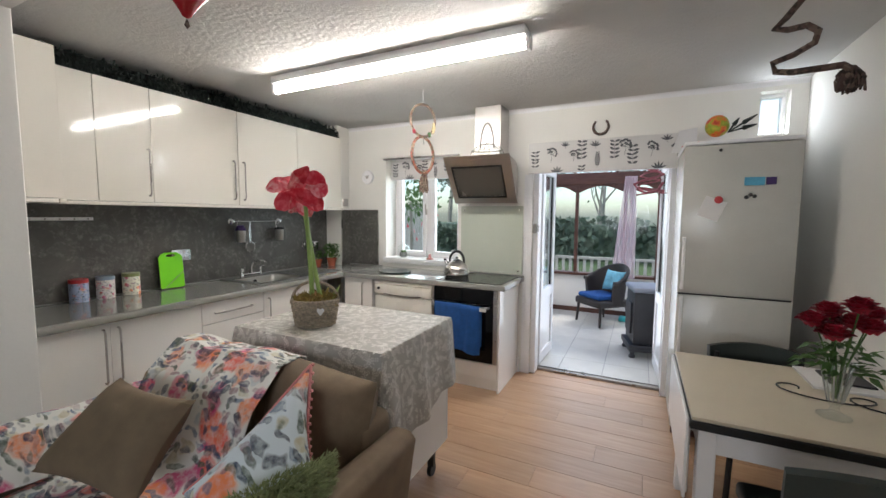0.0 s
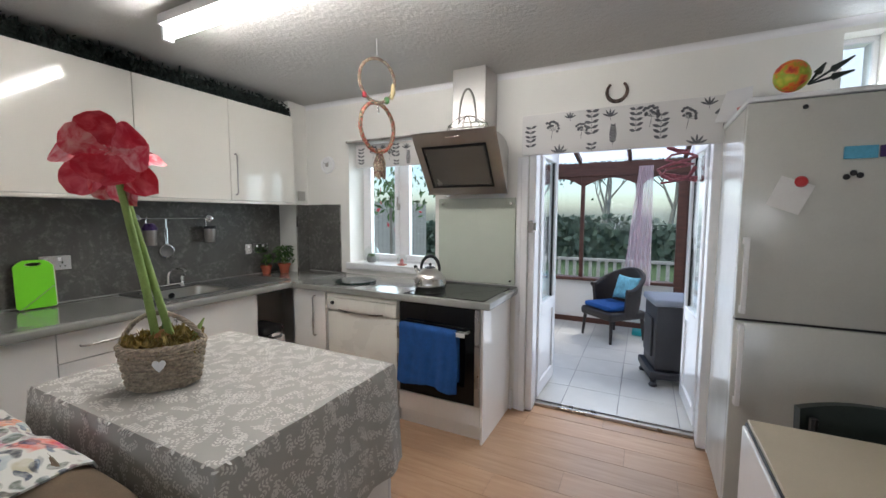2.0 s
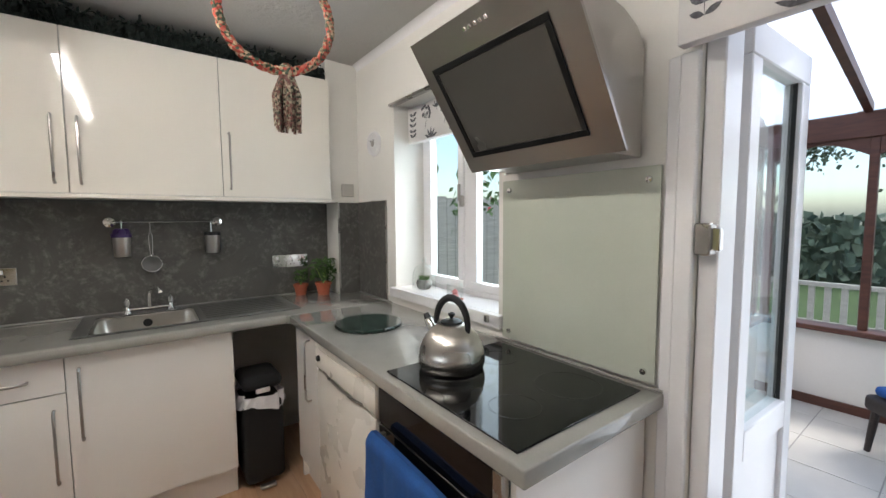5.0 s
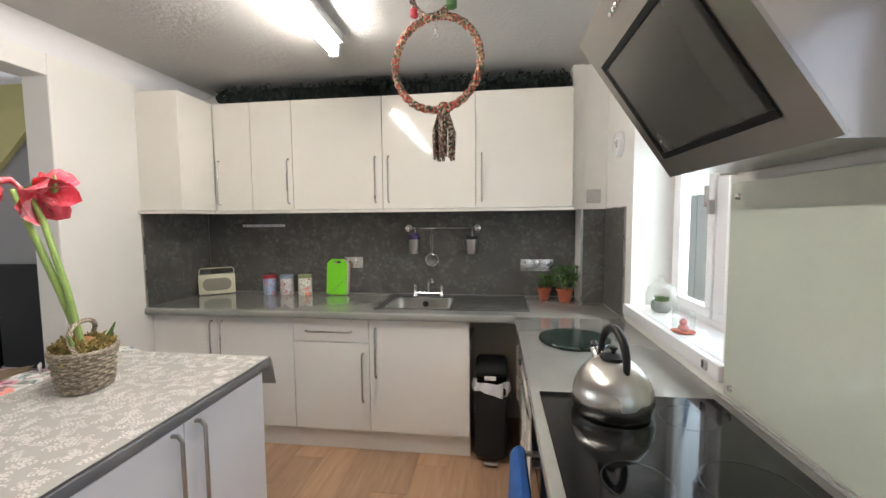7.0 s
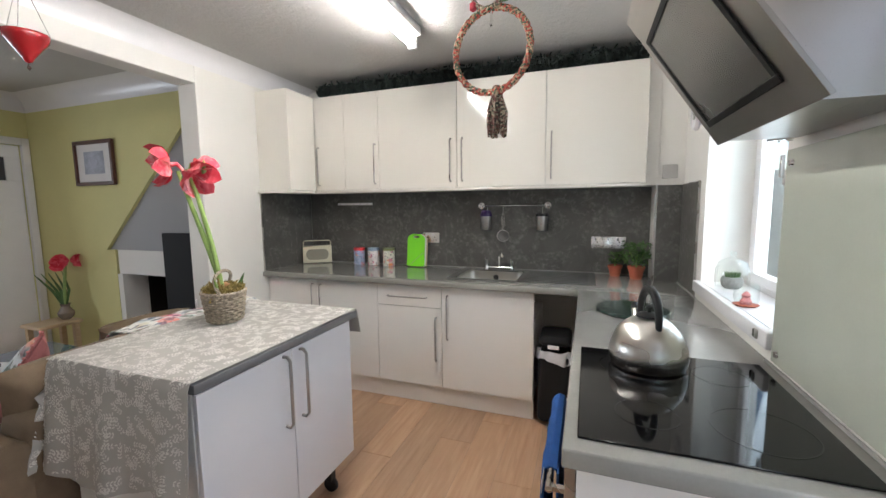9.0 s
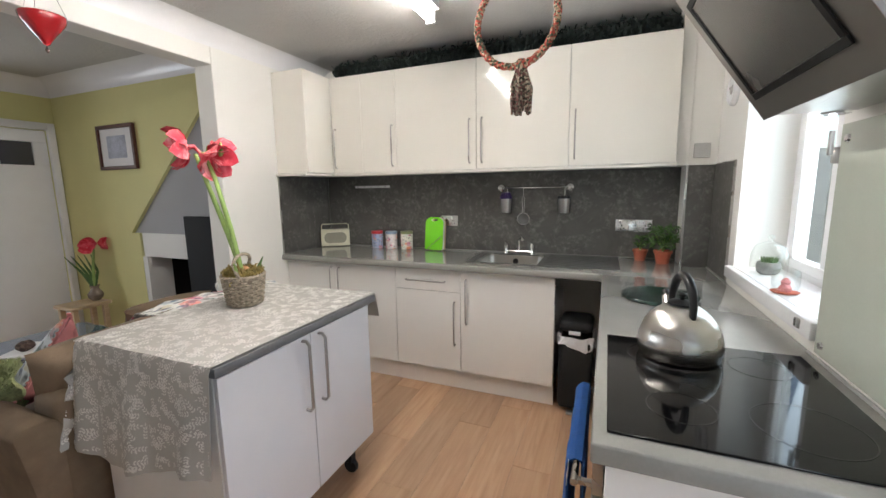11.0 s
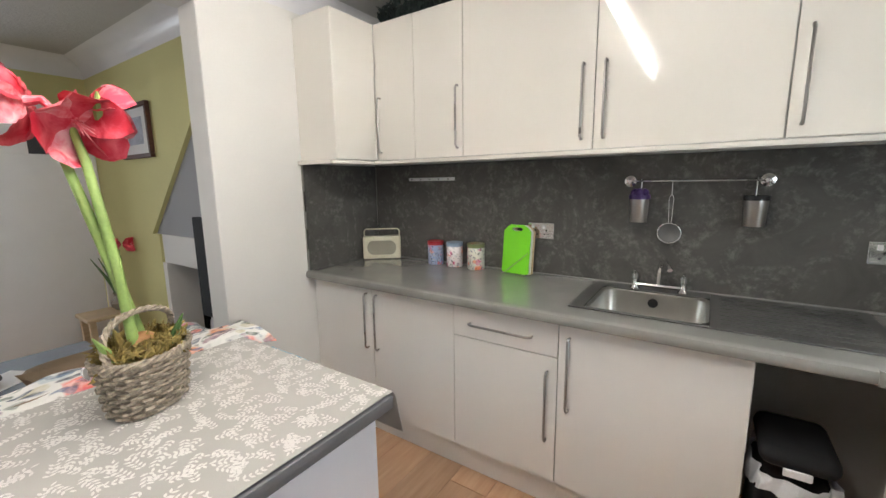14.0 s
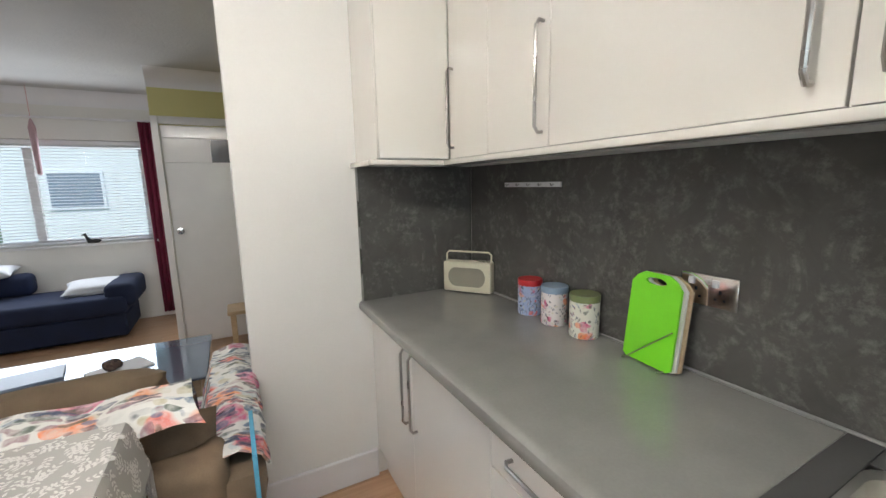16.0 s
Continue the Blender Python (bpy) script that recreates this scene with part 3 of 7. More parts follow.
# wall cabinets
WB, WTOP = 1.566, 2.316
WWEST = lambda y0: Matrix.Translation((0.295, y0, 0)) @ pose(0, 0, 0, 0, 0, 90)
HZ = 1.762
def wall_cab(y0, y1, doors, label):
    w = y1 - y0
    e = cabinet("wall_cabinet", WWEST(y0), w, WTOP, 0.28, [("door", a - y0, b - y0, WB, WTOP, h - y0, HZ, 0.315, False) for a, b, h in doors], label, "kitchen cabinet", "wall cabinets", base=WB, plinth=False)
wall_cab(-2.70, -2.112, [(-2.70, -2.42, -2.665), (-2.42, -2.112, -2.140)], "ivory gloss wall cabinet at the inner corner with two handles")
wall_cab(-2.111, -1.471, [(-2.111, -1.471, -1.518)], "ivory gloss wall cabinet under a dark garland")
wall_cab(-1.470, -0.843, [(-1.470, -0.843, -1.428)], "ivory gloss wall cabinet under a dark garland")
wall_cab(-0.842, -0.226, [(-0.842, -0.226, -0.804)], "ivory gloss wall cabinet beside the boxed pipes")
e = cabinet("wall_cabinet", Matrix.Translation((0.605, -2.701, 0)) @ pose(0, 0, 0, 0, 0, 180), 0.309, WTOP, 0.296, [("door", 0, 0.309, WB, WTOP, None, HZ, 0.3, False)], "ivory gloss corner wall cabinet without a handle", "kitchen cabinet", "wall cabinets", base=WB, plinth=False)
part("side_panel", box(0.6055, 0.612, -2.998, -2.70, WB, WTOP, 0.001), GLOSSW, e)
pel = thing("cabinet_cornice", (0.25, -1.5, 1.541), "ivory cornice strip under the wall cabinets", "trim")
part("strip", join(box(0.285, 0.325, -2.70, -0.222, 1.541, 1.563, 0.005, 2), box(0.285, 0.640, -2.730, -2.70, 1.541, 1.563, 0.005, 2), box(0.600, 0.640, -2.997, -2.731, 1.541, 1.563, 0.005, 2)), GLOSSW, pel)
part("underside_board", box(0.012, 0.284, -2.98, -0.23, 1.5605, 1.5635), CARCASS, pel)

# garland over the wall cabinets
gar = thing("garland", (0.14, -1.4, WTOP), "dark green tinsel garland lying along the top of the wall cabinets", "garland")
rnd = random.Random(4)
bm = bmesh.new()
for i in range(5200):
    y = rnd.uniform(-2.68, -0.24)
    x = rnd.uniform(0.20, 0.285)
    z = WTOP + 0.006 + abs(rnd.gauss(0, 0.036)) + 0.02 * (0.5 + 0.5 * math.sin(y * 9) * math.sin(y * 23 + 1))
    if z > 2.44:
        continue
    m = Matrix.Translation((x, y, z)) @ Euler((rnd.uniform(0, 6), rnd.uniform(0, 6), rnd.uniform(0, 6))).to_matrix().to_4x4()
    s = rnd.uniform(0.012, 0.024)
    a = [m @ Vector(v) for v in ((-s, -s * 0.3, 0), (s, -s * 0.3, 0.003), (s, s * 0.3, 0), (-s, s * 0.3, -0.003))]
    vs = [bm.verts.new(v) for v in a]
    bm.faces.new(vs)
part("tinsel", bm, DARKLEAF, gar, kind="stuff", smooth=False)
part("core", sweep([(0.20 + 0.01 * math.sin(i * 1.3), -2.66 + i * 0.08, WTOP + 0.036 + 0.008 * math.sin(i * 2.1)) for i in range(31)], [0.030 + 0.008 * math.sin(i * 1.7) for i in range(31)], 8), DARKLEAF, gar)
setting("filler_panel", box(0.013, 0.24, -0.2235, -0.1525, 1.5505, 2.463), WALL)
# added strip, no real part: its near-black colour is the shade above the cabinets
setting("gap_shade_strip", box(0.004, 0.10, -2.69, -0.23, WTOP + 0.001, 2.463), DARKVOID, "added dark strip standing in for shade behind the garland")

# ---------------- island ----------------
isl = thing("kitchen_island", (1.83, -1.93, 0.1), "white kitchen island on castors with two doors and grey top", "kitchen island")
IX0, IX1, IY0, IY1, IB, IT = 1.46, 2.29, -2.285, -1.66, 0.194, 0.909
part("body", box(IX0, IX1, IY0, IY1 - 0.02, IB, IT - 0.035, 0.002), CARCASS, isl)
ISLW = plain("cool_white_door", (0.76, 0.75, 0.77), 0.25, var=0.01, relief=0.0)
IM = Matrix.Translation((IX1, IY1, 0)) @ pose(0, 0, 0, 0, 0, 180)
hw = (IX1 - IX0) / 2
for k in (0, 1):
    f = part("door", moved(box(k * hw + 0.002, (k + 1) * hw - 0.002, 0, 0.018, IB, IT - 0.037, 0.0015), IM), ISLW, isl)
    hb = bar_handle(0.295, 0.0065, 0.034)
    hb.transform(Matrix.Translation((hw + (0.047 if k else -0.047), 0.001, 0.715)))
    part("handle", moved(hb, IM), NICKEL, f, "satin nickel bar handle")
part("top", box(IX0 - 0.058, IX1 + 0.008, IY0 - 0.05, IY1 + 0.006, IT - 0.033, IT, 0.004, 2), GREYEDGE, isl, "grey laminate top")
for x in (IX0 + 0.08, IX1 - 0.06):
    for y in (IY0 + 0.07, IY1 - 0.09):
        c = part("castor", join(box(x - 0.02, x + 0.02, y - 0.015, y + 0.015, 0.06, IB - 0.001, 0.003), moved(lathe([(0.001, -0.012), (0.034, -0.012), (0.038, -0.006), (0.038, 0.006), (0.034, 0.012), (0.001, 0.012)], n=16), Matrix.Translation((x, y, 0.039)) @ pose(0, 0, 0, 0, 90, 0))), BLACK, isl)

cl = thing("tablecloth", (1.83, -1.93, IT), "grey tablecloth with white leaf print draped over the island", "tablecloth")
CX0, CX1, CY0, CY1 = IX0 - 0.063, IX1 + 0.014, IY0 - 0.057, IY1 - 0.001
def cloth_pt(u, v):
    """u across from -1 (hangs west) through 0..1 on top to 2 (hangs east); v from -1 (hangs south) to 1."""
    drop_e, drop_s, drop_w = 0.385, 0.36, 0.13
    x = CX0 + (CX1 - CX0) * min(max(u, 0), 1)
    y = CY0 + (CY1 - CY0) * min(max(v, 0), 1)
    z = IT + 0.004
    if u > 1:
        k = u - 1
        f = 0.014 * math.sin(v * 15 + 1.0) + 0.008 * math.sin(v * 31)
        x += 0.006 + k * 0.035 + k * f
        z -= k * (drop_e + 0.04 * math.sin(v * 5))
    if u < 0:
        k = -u
        x -= 0.005 + k * 0.03
        z -= k * drop_w
    if v < 0:
        k = -v
        f = 0.012 * math.sin(u * 17) + 0.007 * math.sin(u * 37 + 2)
        y -= 0.006 + k * 0.03 + k * f
        zs = k * (drop_s + 0.03 * math.sin(u * 6))
        z -= zs
        if u > 1:
            z = IT + 0.004 - max(zs, (u - 1) * drop_e) - 0.06 * min(k, u - 1)
            x += 0.05 * k * (u - 1)
            y -= 0.05 * k * (u - 1)
    return (x, y, z + 0.0015 * math.sin(u * 23) * math.sin(v * 19) + 0.0015)
us = [-1 + i / 8 for i in range(8)] + [0.0, 0.004, 0.012] + [i / 28 for i in range(1, 28)] + [0.988, 0.996, 1.0] + [1 + i / 18 for i in range(1, 19)]
vs_ = [-1 + i / 16 for i in range(16)] + [0.0, 0.005, 0.015] + [i / 20 for i in range(1, 21)]
bm = bmesh.new()
gv = [[bm.verts.new(cloth_pt(u, v)) for v in vs_] for u in us]
for i in range(len(us) - 1):
    for j in range(len(vs_) - 1):
        bm.faces.new((gv[i][j], gv[i + 1][j], gv[i + 1][j + 1], gv[i][j + 1]))
bm.normal_update()
bmesh.ops.solidify(bm, geom=bm.faces[:], thickness=-0.0015)
bmesh.ops.recalc_face_normals(bm, faces=bm.faces[:])
part("cloth", bm, CLOTH, cl)
CW_, CH_ = CX1 - CX0, CY1 - CY0
def unroll(X, Y):
    """From metres on the flat cloth to a point a little outside the draped cloth."""
    u = X / CW_ if 0 <= X <= CW_ else (1 + (X - CW_) / 0.42 if X > CW_ else X / 0.13)
    v = Y / CH_ if Y >= 0 else Y / 0.36
    e = 0.004
    p = Vector(cloth_pt(u, v))
    du, dv = Vector(cloth_pt(u + e, v)) - p, Vector(cloth_pt(u, v + e)) - p
    n = du.cross(dv)
    return p + (n.normalized() if n.length > 1e-12 else Vector((0, 0, 1))) * 0.0026
rl = random.Random(21)
pb = bmesh.new()
def printed_leaf(x, y, ang, l, w):
    c, s = math.cos(ang), math.sin(ang)
    pts = []
    for a, b in ((0, 0), (0.25, 0.42), (0.6, 0.5), (1, 0), (0.6, -0.5), (0.25, -0.42)):
        X, Y = x + c * a * l - s * b * w, y + s * a * l + c * b * w
        if not (-0.125 < X < CW_ + 0.41 and -0.35 < Y < CH_ - 0.004):
            return
        pts.append(unroll(X, Y))
    if max((q - pts[0]).length for q in pts) < l * 1.6:
        pb.faces.new([pb.verts.new(q) for q in pts])
gx = -0.12
while gx < CW_ + 0.42:
    gy = -0.35
    while gy < CH_:
        x, y, a = gx + rl.uniform(-0.014, 0.014), gy + rl.uniform(-0.014, 0.014), rl.uniform(0, 6.28)
        bend = rl.uniform(-14, 14)
        for k in range(4):
            for sd in (-1, 1):
                printed_leaf(x, y, a + sd * rl.uniform(0.7, 1.05), rl.uniform(0.0110, 0.0150), 0.0056)
            x, y, a = x + math.cos(a) * 0.0105, y + math.sin(a) * 0.0105, a + bend * 0.0105
        printed_leaf(x, y, a, 0.014, 0.0054)
        gy += 0.0365
    gx += 0.0365
part("leaf_print", pb, LEAFPRINT, cl, "pale printed leaf sprays", kind="stuff")


# ---------------- appliances and things of the kitchen ----------------
dw = thing("dishwasher", (1.30, -0.3, 0.0), "ivory freestanding dishwasher between the cabinets", "dishwasher")
part("body", box(0.987, 1.612, -0.52, -0.03, 0.002, BU - 0.006), CARCASS, dw)
part("door", box(0.99, 1.608, -0.585, -0.5205, 0.095, 0.738, 0.006, 2), WHITEPLASTIC, dw)
cp = part("control_panel", join(box(0.99, 1.608, -0.592, -0.5205, 0.752, 0.843, 0.008, 2), box(1.01, 1.59, -0.575, -0.5205, 0.7385, 0.7515)), WHITEPLASTIC, dw)
part("knob", moved(lathe([(0.001, 0), (0.014, 0), (0.012, 0.012), (0.001, 0.012)], n=16), Matrix.Translation((1.045, -0.592, 0.805)) @ pose(0, 0, 0, 90, 0, 0)), BLACK, cp)
part("grip", sweep([(1.10, -0.590, 0.757), (1.16, -0.594, 0.750), (1.30, -0.596, 0.745), (1.44, -0.594, 0.750), (1.50, -0.590, 0.757)], 0.006, 8), NICKEL, cp, "recessed grip edge")
part("kickplate", box(1.0, 1.60, -0.545, -0.5205, 0.004, 0.088), CARCASS, dw)
part("lid", box(0.988, 1.61, -0.590, -0.5205, 0.847, 0.873, 0.004, 2), WHITEPLASTIC, dw)

ov = thing("built_in_oven", (1.93, -0.3, 0.25), "black glass built-in oven with a steel rail", "oven")
part("body", box(1.640, 2.200, -0.555, -0.08, 0.25, 0.672), BLACK, ov)
part("door", box(1.640, 2.190, -0.598, -0.5705, 0.258, 0.752, 0.003), BLACKGLASS, ov)
part("control_panel", box(1.640, 2.190, -0.598, -0.5705, 0.757, 0.876, 0.003), BLACKGLASS, ov)
for sx0_, sx1_ in ((1.617, 1.6395), (2.1905, 2.2215)):
    for sz0_, sz1_ in ((0.255, 0.372), (0.376, 0.752), (0.757, 0.876)):
        part("side_strip", box(sx0_, sx1_, -0.600, -0.576, sz0_, sz1_, 0.002), NICKEL, ov, "satin steel side strip")
oh = part("handle", join(sweep([(1.665, -0.640, 0.733), (2.165, -0.640, 0.733)], 0.009, 10), box(1.675, 1.690, -0.640, -0.5985, 0.727, 0.739), box(2.145, 2.160, -0.640, -0.5985, 0.727, 0.739)), NICKEL, ov)

tw = thing("towel", (1.88, -0.64, 0.6), "blue terry towel hanging over the oven rail", "towel")
def towel(u, v):
    x = 1.675 + 0.41 * u + 0.010 * math.sin(v * 4)
    f = (0.008 * math.sin(u * 17 + 0.6) + 0.004 * math.sin(u * 41 + v * 3)) * min(1, v * 1.5)
    if v < 0.12:
        a = (v / 0.12) * math.pi
        return (x, -0.640 + 0.016 * math.cos(a), 0.734 + 0.016 * math.sin(a) - 0.012 * u * u)
    k = (v - 0.12) / 0.88
    return (x + 0.02 * k * u, -0.656 - 0.004 - f - 0.006 * k, 0.734 - 0.012 * u * u - k * (0.375 + 0.012 * math.sin(u * 9)))
part("cloth", grid_sheet(towel, 34, 30, 0.006), BLUETOWEL, tw)
part("back_fold", grid_sheet(lambda u, v: (1.70 + 0.40 * u, -0.622 + 0.003 * math.sin(u * 14), 0.735 - 0.33 * v), 20, 8, 0.005), BLUETOWEL, tw)
part("care_label", box(2.088, 2.150, -0.6585, -0.6575, 0.708, 0.736), PAPER, tw, "small white sewn label")

hob = thing("ceramic_hob", (1.9, -0.3, WT), "black ceramic glass hob set on the worktop", "hob")
part("glass", box(1.655, 2.243, -0.575, -0.05, WT + 0.0005, WT + 0.006, 0.002), BLACKGLASS, hob)
RING = plain("grey_printed_ring", (0.010, 0.010, 0.012), 0.25, relief=0)
for x, y, r in ((1.79, -0.42, 0.10), (2.09, -0.42, 0.072), (1.79, -0.19, 0.072), (2.09, -0.19, 0.10)):
    bm = bmesh.new()
    ring = []
    for j in range(40):
        a = 2 * math.pi * j / 40
        ring.append((bm.verts.new((x + r * math.cos(a), y + r * math.sin(a), WT + 0.0066)), bm.verts.new((x + (r - 0.003) * math.cos(a), y + (r - 0.003) * math.sin(a), WT + 0.0066))))
    for j in range(40):
        a, b = ring[j], ring[(j + 1) % 40]
        bm.faces.new((a[0], b[0], b[1], a[1]))
    part("zone_ring", bm, RING, hob)

# kettle
KX, KY, KZ = 1.758, -0.378, WT + 0.0075
ket = thing("stovetop_kettle", (KX, KY, KZ), "brushed steel whistling kettle with black handle on the hob", "kettle")
part("body", lathe([(0.001, 0.0), (0.100, 0.0), (0.107, 0.004), (0.107, 0.010), (0.112, 0.018), (0.1135, 0.036), (0.110, 0.060), (0.101, 0.087), (0.086, 0.113), (0.066, 0.133), (0.048, 0.146), (0.036, 0.151), (0.001, 0.152)], (KX, KY, KZ), 48), STEELK, ket)
lid = part("lid", lathe([(0.001, 0.1525), (0.038, 0.1525), (0.037, 0.158), (0.02, 0.164), (0.001, 0.166)], (KX, KY, KZ), 32), BLACK, ket)
part("knob", lathe([(0.001, 0.166), (0.006, 0.166), (0.007, 0.172), (0.012, 0.178), (0.012, 0.184), (0.001, 0.188)], (KX, KY, KZ), 16), BLACK, lid)
ca = radians(196)
hd = Vector((math.cos(ca), math.sin(ca), 0))
pts = []
for i in range(13):
    a = radians(-12 + i * 16.2)
    pts.append(Vector((KX, KY, KZ + 0.145)) + hd * (-0.066 * math.cos(a)) + Vector((0, 0, 0.092 * math.sin(a))))
part("handle", sweep(pts, [0.009 + 0.004 * math.sin(i / 12 * math.pi) for i in range(13)], 10), BLACK, ket)
sp0 = Vector((KX, KY, KZ + 0.105))
part("spout", sweep([sp0 + hd * 0.065, sp0 + hd * 0.088 + Vector((0, 0, 0.02)), sp0 + hd * 0.105 + Vector((0, 0, 0.045))], [0.020, 0.016, 0.013], 14), CHROME, ket)
part("whistle", sweep([sp0 + hd * 0.103 + Vector((0, 0, 0.046)), sp0 + hd * 0.114 + Vector((0, 0, 0.062))], [0.014, 0.010], 12), BLACK, ket)
for s in (-1, 1):
    q = Vector((KX, KY, KZ + 0.132)) + hd * (0.056 * s)
    part("bracket", sweep([q, q + Vector((0, 0, 0.03)) + hd * 0.008 * s], 0.006, 8), CHROME, ket)

# marble board
solo("marble_board", lathe([(0.001, 0), (0.156, 0), (0.160, 0.005), (0.160, 0.012), (0.156, 0.016), (0.001, 0.016)], (1.075, -0.355, WT + 0.001), 56), MARBLE, "round dark green marble board lying on the worktop", "chopping board")

# glass splashback and hood
gs = thing("glass_splashback", (1.94, -0.01, 1.25), "pale green glass splashback screwed to the wall behind the hob", "splashback")
part("pane", box(1.640, 2.265, -0.018, -0.010, WT + 0.018, 1.585, 0.001), GREENGLASS, gs)
for x in (1.678, 2.232):
    for z in (0.975, 1.546):
        part("screw_cap", moved(lathe([(0.001, 0), (0.011, 0), (0.009, 0.006), (0.001, 0.007)], n=16), Matrix.Translation((x, -0.0185, z)) @ pose(0, 0, 0, 90, 0, 0)), CHROME, gs)

hood = thing("cooker_hood", (1.93, -0.2, 1.7), "angled brushed steel cooker hood with a black framed glass panel", "cooker hood")
HX0, HX1 = 1.655, 2.260
HB = Vector((0, -0.200, 1.617))   # lower edge of the tilted front
HTp = Vector((0, -0.463, 2.005))   # upper edge, leaning into the room
part("casing", prism([(-0.190, 1.626), (-0.440, 1.995), (-0.34, 2.010), (-0.24, 2.012), (-0.13, 2.000), (-0.06, 1.972), (-0.0185, 1.93), (-0.0185, 1.612), (-0.185, 1.612)], "x", HX0 + 0.05, HX1 - 0.055), STEELH, hood)
fr_dir = (HTp - HB).normalized()
nrm = Vector((0, -fr_dir.z, fr_dir.y))
hh = (HTp - HB).length
HM = Matrix(((1, 0, 0, 0), (0, fr_dir.y, nrm.y, HB.y), (0, fr_dir.z, nrm.z, HB.z), (0, 0, 0, 1)))
def panel(x0, x1, u0, u1, w0, w1, b=0.001):
    bm = box(x0, x1, u0, u1, w0, w1, b)
    bm.transform(HM)
    bmesh.ops.recalc_face_normals(bm, faces=bm.faces[:])
    return bm
part("front_plate", panel(HX0, HX1, -0.01, hh, -0.006, 0.004), STEEL, hood)
fa, fb, fc_, fd = HX0 + 0.052, HX1 - 0.082, 0.050, hh - 0.098
HOODFRAME = plain("black_hood_enamel", (0.006, 0.006, 0.006), 0.5, var=0.01, relief=0)
HOODFRAME.node_tree.nodes["Principled BSDF"].inputs["Specular IOR Level"].default_value = 0.2
part("black_frame", join(panel(fa, fb, fc_, fc_ + 0.018, 0.0045, 0.009), panel(fa, fb, fd - 0.018, fd, 0.0045, 0.009), panel(fa, fa + 0.018, fc_ + 0.0182, fd - 0.0182, 0.0045, 0.009), panel(fb - 0.018, fb, fc_ + 0.0182, fd - 0.0182, 0.0045, 0.009)), HOODFRAME, hood)
part("glass_panel", panel(fa + 0.0185, fb - 0.0185, fc_ + 0.0185, fd - 0.0185, 0.0042, 0.006), plain("grey_tinted_glass", (0.12, 0.115, 0.105), 0.26, 0.6, var=0.02, relief=0), hood)
for i in range(5):
    part("button", moved(box(HX0 + 0.25 + i * 0.022, HX0 + 0.262 + i * 0.022, hh - 0.045, hh - 0.033, 0.0045, 0.009, 0.002), HM), CHROME, hood)
part("flue", box(1.868, 2.110, -0.25, -0.0115, 2.011, 2.464, 0.002), STEELH, hood, "polished steel boxed flue")
part("lamp_lens", moved(lathe([(0.001, 0), (0.03, 0), (0.03, 0.006), (0.001, 0.006)], n=20), Matrix.Translation((1.75, -0.08, 1.5985))), CHROME, hood)

# wire basket standing on the hood
wb = thing("wire_basket", (2.0, -0.31, 2.012), "grey wire basket with a hoop handle on the cooker hood", "basket")
WIRE = plain("grey_wire", (0.22, 0.21, 0.19), 0.5, 0.4)
bx, by, bz = 2.01, -0.32, 2.013
part("rim", sweep([(bx + 0.155 * math.cos(a), by + 0.075 * math.sin(a), bz + 0.004) for a in [2 * math.pi * i / 32 for i in range(32)]], 0.005, 6, True), WIRE, wb)
part("middle_ring", sweep([(bx + 0.140 * math.cos(a), by + 0.068 * math.sin(a), bz + 0.050) for a in [2 * math.pi * i / 32 for i in range(32)]], 0.0035, 6, True), WIRE, wb)
for k in range(4):
    th_ = math.pi * k / 4
    part("rib", sweep([(bx + 0.155 * math.cos(a) * math.cos(th_), by + 0.075 * math.cos(a) * math.sin(th_), bz + 0.004 + 0.105 * math.sin(a)) for a in [math.pi * i / 16 for i in range(17)]], 0.0032, 5), WIRE, wb)
part("handle", sweep([(bx + 0.062 * math.cos(a), by, bz + 0.070 + 0.215 * math.sin(a)) for a in [math.pi * i / 18 for i in range(19)]], 0.008, 6), WIRE, wb)

# kitchen window: reveal, frame, panes, sill
def framed_pane(owner, x0, x1, y, z0, z1, w, mat, d=0.05, pane=True, pname="window_frame"):
    """A frame of four bars in a wall that faces y, with its glass."""
    bm = join(box(x0, x1, y, y + d, z0, z0 + w, 0.004), box(x0, x1, y, y + d, z1 - w, z1, 0.004), box(x0, x0 + w, y, y + d, z0 + w, z1 - w, 0.004), box(x1 - w, x1, y, y + d, z0 + w, z1 - w, 0.004))
    part(pname, bm, mat, owner)
    if pane:
        p = part("pane", box(x0 + w, x1 - w, y + d * 0.4, y + d * 0.4 + 0.006, z0 + w, z1 - w), PANE, owner, smooth=False)
        p.visible_shadow = False

w1 = tagged(thing("window_1", (1.13, 0.2, 1.0), "white kitchen window of two lights in a deep white reveal", "window"), kind="structure")
part("outer_frame", join(box(0.727, 1.598, 0.20, 0.26, 1.002, 1.05, 0.004), box(0.727, 1.598, 0.20, 0.26, 2.05, 2.098, 0.004), box(0.727, 0.775, 0.20, 0.26, 1.05, 2.05, 0.004), box(1.55, 1.598, 0.20, 0.26, 1.05, 2.05, 0.004), box(1.13, 1.19, 0.20, 0.26, 1.05, 2.05, 0.004)), TRIM, w1)
framed_pane(w1, 0.777, 1.128, 0.19, 1.052, 2.048, 0.045, TRIM)
framed_pane(w1, 1.192, 1.548, 0.19, 1.052, 2.048, 0.045, TRIM)
part("window_sill", join(box(0.70, 1.635, -0.032, 0.0, 0.972, 1.028, 0.006, 2), box(0.727, 1.598, 0.0, 0.188, 1.001, 1.028, 0.002)), TRIM, w1)
part("catch", join(box(1.125, 1.145, 0.165, 0.1895, 1.50, 1.56, 0.003), box(1.128, 1.142, 0.15, 0.166, 1.53, 1.62, 0.003)), NICKEL, w1)
